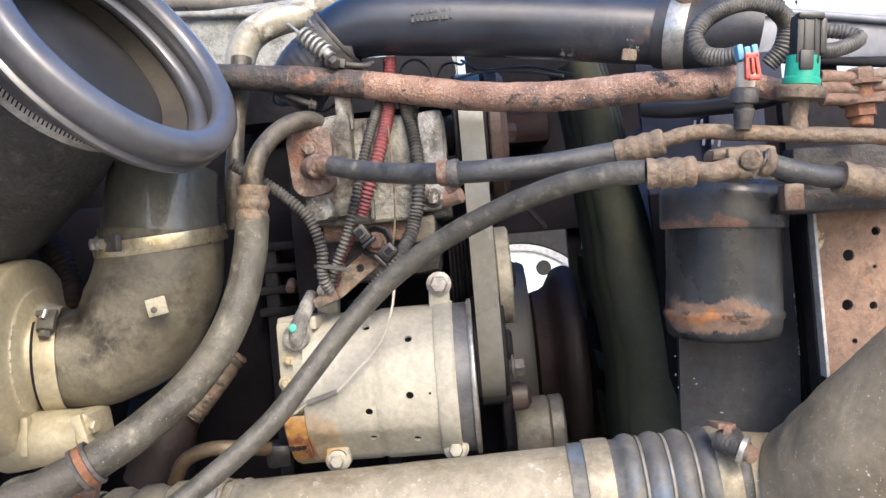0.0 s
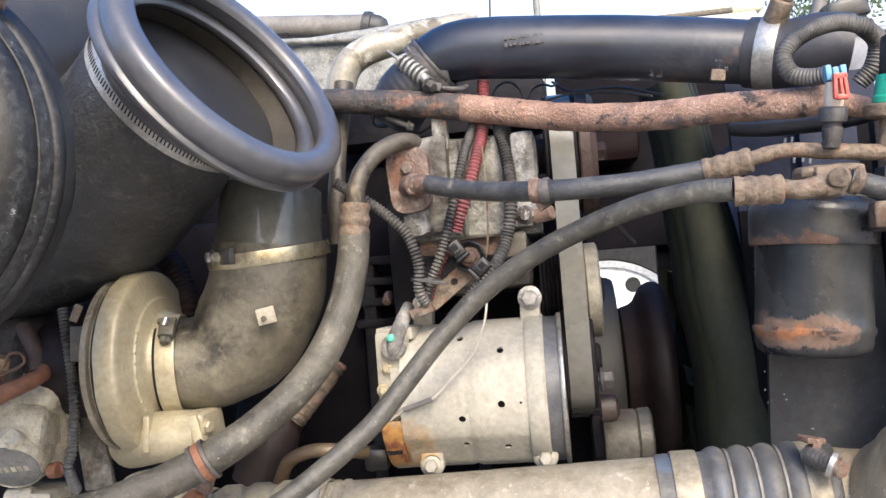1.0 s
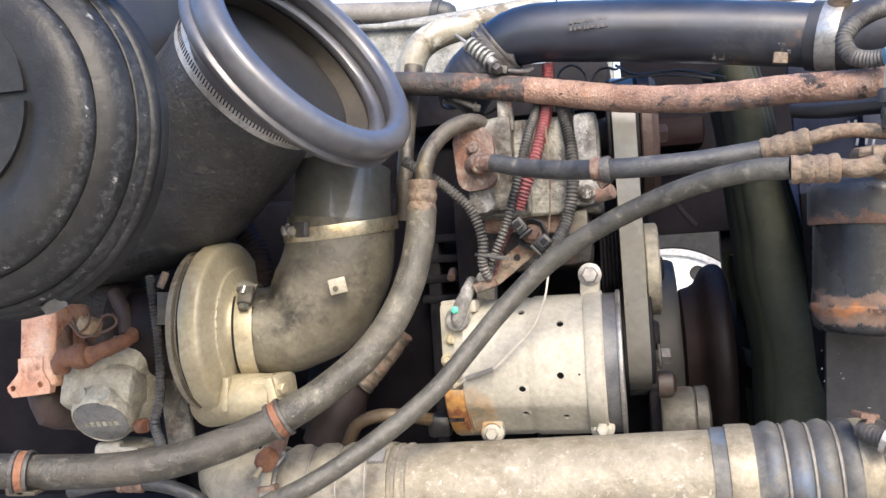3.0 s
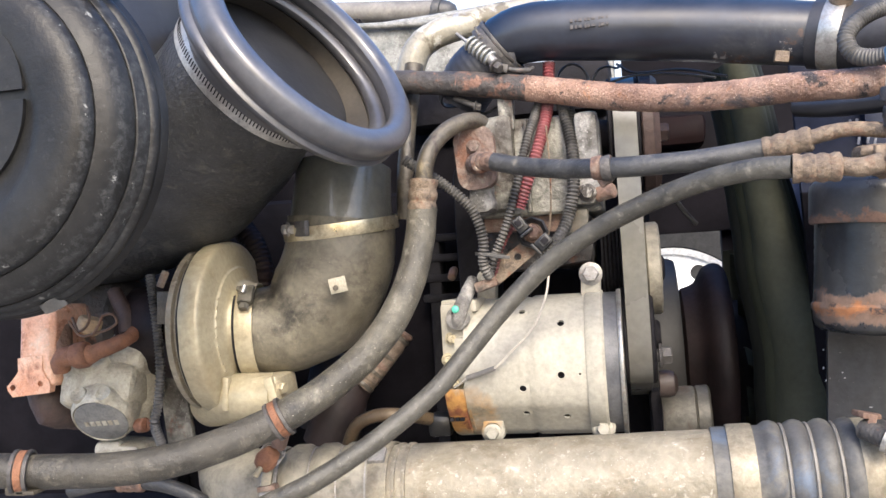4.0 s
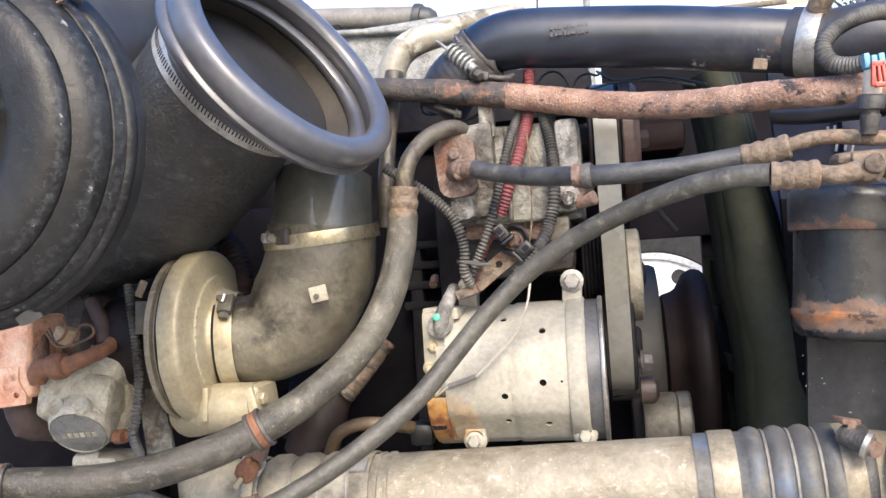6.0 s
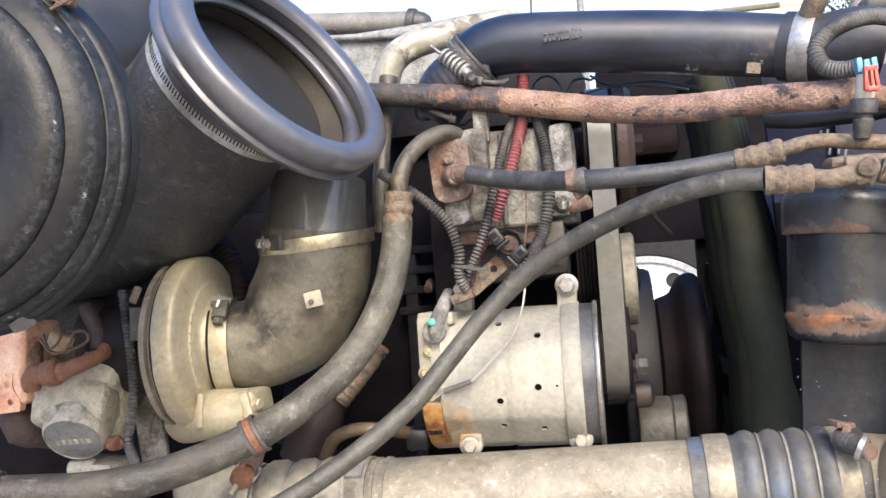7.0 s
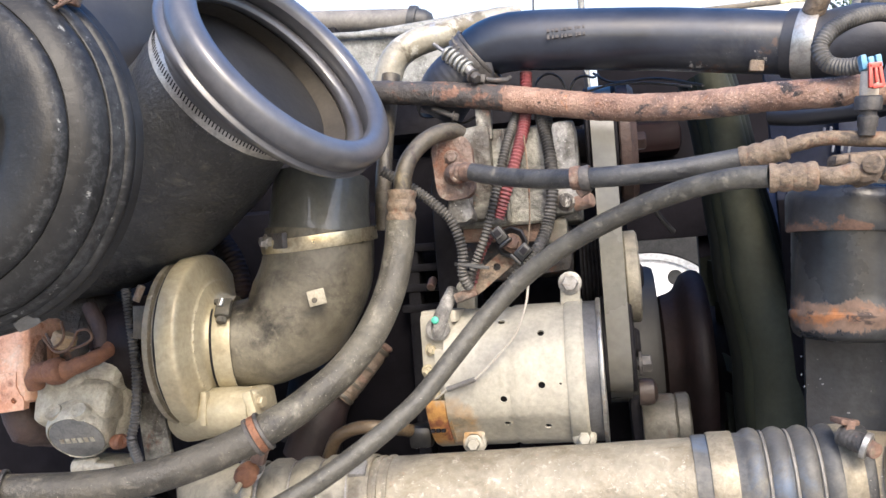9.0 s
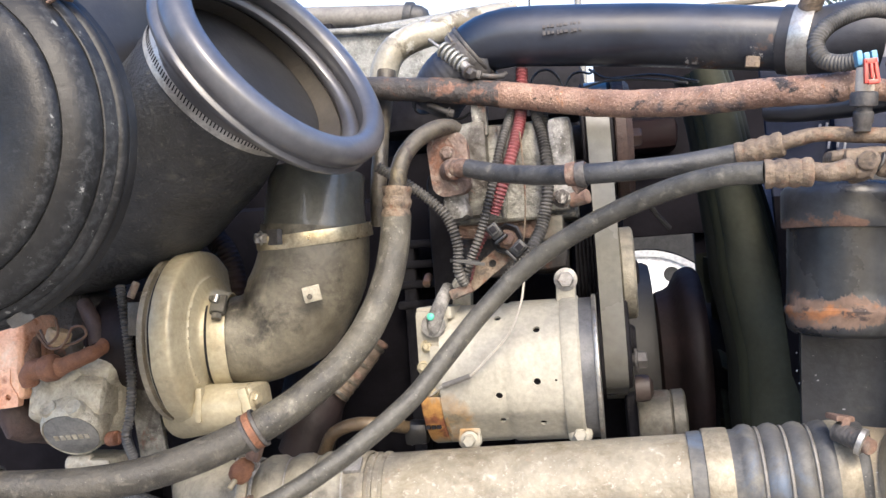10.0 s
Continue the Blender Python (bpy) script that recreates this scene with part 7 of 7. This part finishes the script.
# ---- receiver canister, plate and sensors ----
def canister():
    c = thing("receiver_canister", (0.286, 0.945, 0.6), "upright black painted receiver canister with a rusting domed foot", "canister")
    Z = Vector((0.082, 0, 1)).normalized()
    at = Vector((0.2765, 0.945, 0.755)) - Z * 0.755
    part("cap", roughen(lathe([(0.842, 0.05), (0.842, 0.061), (0.844, 0.0622), (0.852, 0.0626), (0.874, 0.063), (0.8815, 0.0622), (0.886, 0.059), (0.8885, 0.053), (0.889, 0.045), (0.889, 0.01)], at, Z, 80), 0.0004, 60), M_CANCAP, c)
    part("body", roughen(lathe([(0.73, 0.002), (0.7302, 0.04), (0.732, 0.049), (0.736, 0.054), (0.743, 0.0563), (0.7505, 0.0567), (0.7545, 0.0588), (0.7585, 0.0588), (0.761, 0.0568), (0.78, 0.0565), (0.82, 0.0566), (0.845, 0.0566), (0.845, 0.05)], at, Z, 96), 0.0005, 50), M_CANBODY, c)
    part("paint_chip", roughen(block((0.3146, 0.905, 0.8108), (0.003, 0.003, 0.026), (0, 3, 30), 0.001), 0.0014, 120, 2), M_GREYPLASTIC, c)
    # dark plate behind it with flecks of white paint along one edge
    p = thing("dark_mounting_plate", (0.3176, 1.05, 0.5884), "dark painted steel plate with white paint flecks behind the canister", "plate")
    lo, hi = Vector((0.3118, 1.04, 0.6165)), Vector((0.3228, 1.04, 0.8313))
    up = (hi - lo).normalized()
    part("plate", roughen(sheet([(-0.0665, -0.04), (0.0665, -0.04), (0.0665, 0.3), (-0.0665, 0.3)], [], 0.008, basis(lo, (1, 0, -0.06), up), 0.03), 0.0008, 14), M_CANPLATE, p)
    rnd = random.Random(3)
    for k in range(10):
        q = Vector((0.3842, 1.034, 0.7252)) + Vector((rnd.uniform(-0.003, 0.001), 0, 0.036 - k * 0.008))
        part("paint_fleck", roughen(block(q, (rnd.uniform(0.002, 0.006), 0.002, rnd.uniform(0.004, 0.009)), (0, rnd.uniform(-25, 25), 0), 0.0005), 0.0016, 160, 2), M_MARK, p)
    for k, (x, z) in enumerate(((-0.071, 0.015), (-0.072, -0.006), (-0.07, -0.02), (-0.052, -0.012), (-0.05, -0.018), (-0.025, -0.052), (-0.036, -0.06))):
        q = Vector((0.3151, 1.034, 0.69)) + Vector((x, 0, z))
        part("paint_fleck", roughen(block(q, (0.0012, 0.002, 0.0018 + 0.0006 * (k % 3)), (0, 20 * k, 0), 0.0004), 0.0006, 160, 1), M_MARK, p)
    part("post", block((0.35, 1.07, 0.3), (0.12, 0.03, 0.6), None, 0.004), M_DARK, p)
    h = thing("dark_gap_sheet", (0.3722, 1.0, 0.6017), "black sheet standing for the shaded gap beside the perforated plate", "panel")
    # Black strip fills what is only a shaded gap.
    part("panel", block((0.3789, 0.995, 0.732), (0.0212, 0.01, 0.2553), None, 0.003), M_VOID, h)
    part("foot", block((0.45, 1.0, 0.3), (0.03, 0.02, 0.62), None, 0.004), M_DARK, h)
    # Added backing that keeps the plate's holes dark.
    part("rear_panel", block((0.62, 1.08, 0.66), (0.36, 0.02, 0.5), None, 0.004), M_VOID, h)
    f = thing("perforated_plate", (0.3936, 0.92, 0.668), "rusty perforated steel plate with flaking cream paint", "plate")
    x0, x1 = Vector((0.3707, 0.93, 0.7693)), Vector((0.505, 0.93, 0.758))
    w = (x1 - x0).length
    m = basis((x0 + x1) / 2 + Vector((0, 0, 0)), (1, 0, 0), (0, 0, 1))
    inv = m.inverted()
    holes = []
    for q, r in zip([(0.4283, 0.93, 0.8267), (0.3998, 0.93, 0.805), (0.3945, 0.93, 0.756), (0.4197, 0.93, 0.7534), (0.3986, 0.93, 0.7198), (0.4241, 0.93, 0.7917), (0.4542, 0.93, 0.8071)], (0.0045, 0.0058, 0.0055, 0.004, 0.0028, 0.002, 0.005)):
        v = inv @ Vector(q)
        holes.append((v.x, v.y, r))
    part("plate", sheet([(-w / 2, -0.3), (w / 2, -0.3), (w / 2, 0.088), (-w / 2, 0.088)], holes, 0.005, m, 0.03), M_PLATE, f)
    part("folded_edge", block((0.3681, 0.9425, 0.7692), (0.0033, 0.035, 0.1653), None, 0.0008), M_MARK, f)
    part("flange_strip", block((0.3668, 0.9525, 0.743), (0.0056, 0.025, 0.219), None, 0.001), M_DARK, f)
    # crossbar above the plate
    k = thing("bracket_beam", (0.3791, 0.9, 0.8504), "rusty dirty steel bracket beam holding the canister", "bracket")
    part("beam", roughen(block((0.3849, 0.9, 0.8597), (0.129, 0.06, 0.0213), (0, 1.5, 0), 0.004), 0.0015, 40, 2), M_RUSTDARK, k)
    # Dark sheet added to hide the sky behind bracket and clamps.
    part("back_sheet", block((0.56, 1.03, 0.91), (0.36, 0.02, 0.14), None, 0.003), M_DARK, k)
    part("upper_plate", roughen(block((0.4052, 0.915, 0.8907), (0.1247, 0.03, 0.0415), (0, 2, 0), 0.004), 0.002, 30, 2), M_RUSTDARK, k)
    part("gusset", roughen(block((0.327, 0.871, 0.8654), (0.0188, 0.018, 0.0242), (0, 0, 0), 0.003), 0.001, 60, 1), M_RUST, k)


canister()


def sensors():
    # red and cream pressure switch
    s = thing("pressure_switch", (0.2762, 0.83, 0.9311), "cream pressure switch with red lock and blue plug", "sensor")
    b = Vector((0.2748, 0.828, 0.9279))
    Z = Vector((0.2799, 0.815, 0.9943)) - b
    L = Z.length
    part("stem", roughen(lathe([(0, 0.0075), (L * 0.1, 0.0078), (L * 0.12, 0.0088), (L * 0.25, 0.0088), (L * 0.27, 0.0075), (L * 0.34, 0.0075)], b, Z, 24), 0.0004, 90), M_RUSTGREY, s)
    part("nut", roughen(lathe([(L * 0.33, 0.01), (L * 0.34, 0.0118), (L * 0.48, 0.0122), (L * 0.52, 0.0112), (L * 0.53, 0.008)], b, Z, 24), 0.0004, 90), M_RUSTGREY, s)
    part("body", lathe([(L * 0.52, 0.0075), (L * 0.56, 0.0082), (L * 0.84, 0.0078), (L * 0.85, 0.006)], b, Z, 20), M_CREAM, s)
    q = b + Z * 0.93
    for dx, hh in ((-0.0065, 0.0135), (-0.0005, 0.009), (0.006, 0.0115)):
        part("plug", block(q + Vector((dx, 0, 0.002)), (0.0052, 0.012, hh), (0, -4, 0), 0.0012), M_BLUE, s, "light blue plug")
    r0 = Vector((0.2793, 0.804, 0.9773))
    part("lock", join(block(r0 + Vector((-0.0045, 0, 0)), (0.003, 0.006, 0.021), (0, 4, 0), 0.001), block(r0 + Vector((0.0045, 0, 0)), (0.003, 0.006, 0.021), (0, -4, 0), 0.001),
                      block(r0 + Vector((0, 0, 0.009)), (0.0115, 0.006, 0.005), None, 0.001), block(r0 + Vector((0.001, 0, -0.0095)), (0.0095, 0.006, 0.004), None, 0.001),
                      block(r0 + Vector((0, -0.001, 0)), (0.0025, 0.006, 0.013), None, 0.0008)), M_RED, s, "red locking clip")
    # green pressure sensor
    s = thing("pressure_sensor", (0.327, 0.84, 0.9279), "green pressure sensor with a black plug on the rusty pipe", "sensor")
    b = Vector((0.3254, 0.838, 0.9237))
    Z = Vector((0.3397, 0.83, 1.0261)) - b
    L = Z.length
    part("stem", roughen(lathe([(0, 0.0085), (L * 0.04, 0.009), (L * 0.1, 0.0075), (L * 0.25, 0.009), (L * 0.26, 0.006)], b, Z, 24), 0.0005, 90), M_FERRULE, s)
    part("flange", roughen(lathe([(L * 0.25, 0.014), (L * 0.26, 0.0215), (L * 0.3, 0.0228), (L * 0.355, 0.0222), (L * 0.37, 0.018)], b, Z, 40), 0.0004, 90), M_FERRULE, s)
    part("body", lathe([(L * 0.37, 0.0145), (L * 0.38, 0.0162), (L * 0.43, 0.0162), (L * 0.445, 0.0148), (L * 0.62, 0.0142), (L * 0.625, 0.01)], b, Z, 32), M_GREEN, s, "bright green sensor body")
    q = b + Z * 0.8
    part("plug", block(q + Vector((-0.001, 0, -0.006)), (0.0205, 0.021, L * 0.42), (0, 7, 0), 0.003), M_PLASTIC, s, "black plug")
    part("plug_skirt", block(q + Vector((-0.005, -0.003, -0.024)), (0.0125, 0.021, 0.018), (0, 7, 0), 0.003), M_PLASTIC, s)
    part("plug_latch", block(q + Vector((0.0125, -0.004, -0.004)), (0.006, 0.012, 0.032), (0, 7, 0), 0.002), M_PLASTIC, s)
    part("plug_rim", block(q + Z * 0.14 + Vector((0.001, 0, 0)), (0.0225, 0.023, 0.006), (0, 7, 0), 0.002), M_PLASTIC, s)
    for k in range(2):
        part("plug_rib", block(q + Vector((-0.004 + k * 0.009, -0.0108, 0.0)), (0.0014, 0.0018, L * 0.3), (0, 7, 0), 0.0005), M_PLASTIC, s)
    rib = dict(seg=18, ribs=(0.0034, 0.0009))
    line("sensor_cable", "black corrugated cable looping to the pressure switch", "cable", [
        ("conduit", [(0.2819, 0.84, 0.9958), (0.2697, 0.85, 0.9961), (0.2552, 0.86, 1.0028), (0.2502, 0.865, 1.0201), (0.2623, 0.87, 1.036), (0.2855, 0.88, 1.0482), (0.3129, 0.89, 1.0538), (0.3407, 0.895, 1.0471)], 0.0086, M_CONDUIT, rib),
        ("sleeve", [(0.3347, 0.9, 1.0513), (0.3553, 0.92, 1.0382), (0.3512, 0.925, 1.0147), (0.3378, 0.93, 1.0002)], [0.009, 0.0098, 0.0098, 0.009], M_CONDUIT, rib)])
    line("sensor_cable", "black corrugated cable leaving the green sensor", "cable", [
        ("conduit", [(0.3546, 0.85, 0.9934), (0.3751, 0.86, 0.9958), (0.3963, 0.87, 1.0024), (0.4032, 0.875, 1.0082), (0.3928, 0.88, 1.0147), (0.3759, 0.885, 1.0197), (0.3635, 0.89, 1.0242)], 0.0072, M_CONDUIT, rib)])
    # clamp stack with a rusty bolt
    k = thing("clamp_stack", (0.3963, 0.87, 0.9244), "rusty clamp plates held by a long rusty bolt", "clamp")
    a, b = Vector((0.398, 0.875, 0.925)), Vector((0.4015, 0.875, 0.967))
    part("bolt", roughen(rod(a, b, 0.0105, 20), 0.0008, 90), M_ORANGERUST, k)
    part("head", roughen(hexbolt(b, (0, 0, 1), 0.024, 0.012), 0.0006, 80), M_RUST, k)
    part("nut", roughen(hexbolt((0.3989, 0.875, 0.9349), (0, 0, 1), 0.025, 0.013, False), 0.0006, 80), M_ORANGERUST, k)
    for yy in (136, 156, 176):
        g = [Vector((0.3592, 0.865, 0.9661)) , Vector((0.4001, 0.872, 0.9637)), Vector((0.4643, 0.88, 0.9673))]
        dz = Vector((0, 0, (150 - yy) * 0.00052))
        part("clamp_plate", roughen(sweep([p + dz for p in g], 0.0062, 14, 0.008, None, 0, 0.1), 0.001, 60), M_RUST, k)
    part("washer", lathe([(-0.002, 0.012), (-0.002, 0.019), (0.002, 0.019), (0.002, 0.012)], (0.4, 0.875, 0.9474), (0, 0, 1), 28), M_RUST, k)


sensors()


# ---- beyond the engine bay ----
def beyond():
    f = thing("far_dark_sheets", (0.2, 1.95, 0.5), "near-black sheets added to close the far gap, with dull red housing", "bulkhead")
    # Near-black sheets added to block sky and ground seen past the fan.
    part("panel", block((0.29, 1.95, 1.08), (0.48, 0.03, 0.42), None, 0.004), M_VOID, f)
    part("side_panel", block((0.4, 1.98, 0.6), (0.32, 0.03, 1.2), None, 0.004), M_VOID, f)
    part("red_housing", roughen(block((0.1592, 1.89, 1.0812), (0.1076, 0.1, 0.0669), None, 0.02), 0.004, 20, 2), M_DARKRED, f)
    part("leg", block((0.4, 1.95, 0.45), (0.04, 0.03, 0.9), None, 0.004), M_DARK, f)
    part("leg", block((-0.06, 1.95, 0.45), (0.04, 0.03, 0.9), None, 0.004), M_DARK, f)
    w = thing("truck_wheel", (0.187, 3.3, 0.0), "white painted steel truck wheel with round hand holes", "wheel")
    c = Vector((0.187, 3.32, 0.535))
    Y = Vector((0, -1, 0))
    part("tyre", lathe([(-0.24, 0.3), (-0.24, 0.42), (-0.21, 0.52), (-0.15, 0.535), (-0.02, 0.535), (0.03, 0.52), (0.05, 0.42), (0.035, 0.32), (0.0, 0.3)], c, Y, 72), M_TYRE, w)
    rim = part("rim", lathe([(-0.2, 0.29), (0.02, 0.292), (0.032, 0.308), (0.036, 0.315), (0.03, 0.312), (0.022, 0.3), (0.0, 0.29)], c, Y, 72, True), M_WHITE, w)
    out = [(0.291 * math.cos(2 * math.pi * i / 64), 0.291 * math.sin(2 * math.pi * i / 64)) for i in range(64)]
    holes = [(0.243 * math.cos(a), 0.243 * math.sin(a), 0.029) for a in [radians(64 - 36 * i) for i in range(10)]]
    part("disc", sheet(out, holes, 0.012, basis(c + Y * 0.004, (1, 0, 0), (0, 0, 1)), 0.06), M_WHITE, rim)
    part("hub", lathe([(-0.01, 0.17), (0.03, 0.165), (0.035, 0.14), (0.1, 0.12), (0.11, 0.02)], c, Y, 48), M_WHITE, rim)


beyond()


def skyline():
    # thin aerial and pale pole behind the boost pipe
    a = thing("aerial", (-0.0549, 1.45, 1.2388), "thin black whip aerial on a small base", "aerial")
    part("whip", rod((-0.0538, 1.45, 1.2553), (-0.0449, 1.45, 1.4301), 0.0016, 8), M_WIRE, a)
    part("base", join(block((-0.0513, 1.45, 1.2523), (0.0286, 0.02, 0.0116), None, 0.002), rod((-0.0827, 1.45, 1.2587), (-0.0204, 1.45, 1.2495), 0.0025, 8)), M_DARK, a)
    part("bracket", block((-0.0555, 1.45, 1.1649), (0.0152, 0.04, 0.1612), None, 0.003), M_DARK, a)
    p = thing("pale_pole", (0.62, 9.0, 0.0), "slim pale grey lamp pole far behind", "pole")
    part("pole", rod(((0.0252, 9.0, 3.4562))[:2] + (0.0,), ((0.0252, 9.0, 3.4562))[:2] + (6.5,), 0.035, 16), M_PALE, p)
    # cream lorry body far behind
    t = thing("parked_trailer", (1.6, 8.5, 0.0), "pale cream box trailer parked in the yard", "trailer")
    c = Vector((1.2043, 8.5, 3.1172))
    part("box", block((c.x, 9.6, (c.z + 1.0) / 2), (1.75, 2.2, c.z - 1.0), None, 0.04), M_WALL, t)
    part("roof_rail", block((c.x - 0.1, 8.52, c.z + 0.02), (1.5, 0.06, 0.05), None, 0.01), M_TANPIPE, t)
    part("roof_bow", block((c.x + 0.65, 8.6, c.z + 0.03), (0.55, 0.2, 0.08), None, 0.03), M_YELLOW, t, "faded yellow roof strip")
    part("chassis", block((c.x, 9.6, 0.9), (1.2, 2.1, 0.2), None, 0.02), M_DARK, t)
    for dx in (-0.7, 0.7):
        for dy in (9.0, 10.2):
            part("wheel", lathe([(-0.12, 0.2), (-0.12, 0.42), (-0.08, 0.48), (0.08, 0.48), (0.12, 0.42), (0.12, 0.2)], (c.x + dx, dy, 0.48), (1, 0, 0), 32), M_TYRE, t)
    # distant tree
    rnd = random.Random(5)
    k = Vector((9.2068, 30.0, 10.3244))
    tr = thing("tree", (k.x, 30.0, 0.0), "leafy green tree far behind the yard", "tree")
    part("trunk", sweep([(k.x, 30, 0), (k.x + 0.1, 30, 2.5), (k.x, 30, 5.0), (k.x + 0.2, 30, 8.0)], [0.28, 0.22, 0.16, 0.06], 12, 0.4), M_TANPIPE, tr)
    for b_ in range(5):
        z0 = 3.5 + b_ * 0.9
        part("limb", sweep([(k.x, 30, z0), (k.x + rnd.uniform(-1.2, 1.2), 30 + rnd.uniform(-1, 1), z0 + 1.2), (k.x + rnd.uniform(-2.2, 2.2), 30 + rnd.uniform(-2, 2), z0 + 2.2)], [0.1, 0.06, 0.02], 8, 0.4), M_TANPIPE, tr)
    leaves = bmesh.new()
    for i in range(26):
        cl = Vector((k.x + rnd.gauss(0, 0.7), 30 + rnd.gauss(0, 0.9), 8.6 + rnd.gauss(0, 0.75)))
        for j in range(70):
            q = cl + Vector((rnd.gauss(0, 0.45), rnd.gauss(0, 0.45), rnd.gauss(0, 0.35)))
            m = Matrix.Translation(q) @ Euler((rnd.uniform(0, 6), rnd.uniform(0, 6), rnd.uniform(0, 6))).to_matrix().to_4x4()
            w = rnd.uniform(0.06, 0.12)
            leaves.faces.new([leaves.verts.new(m @ Vector(v)) for v in ((-w, 0, 0), (0, -w * 0.5, 0.02), (w, 0, 0), (0, w * 0.5, 0.02))])
    part("crown", leaves, M_LEAF, tr)


skyline()
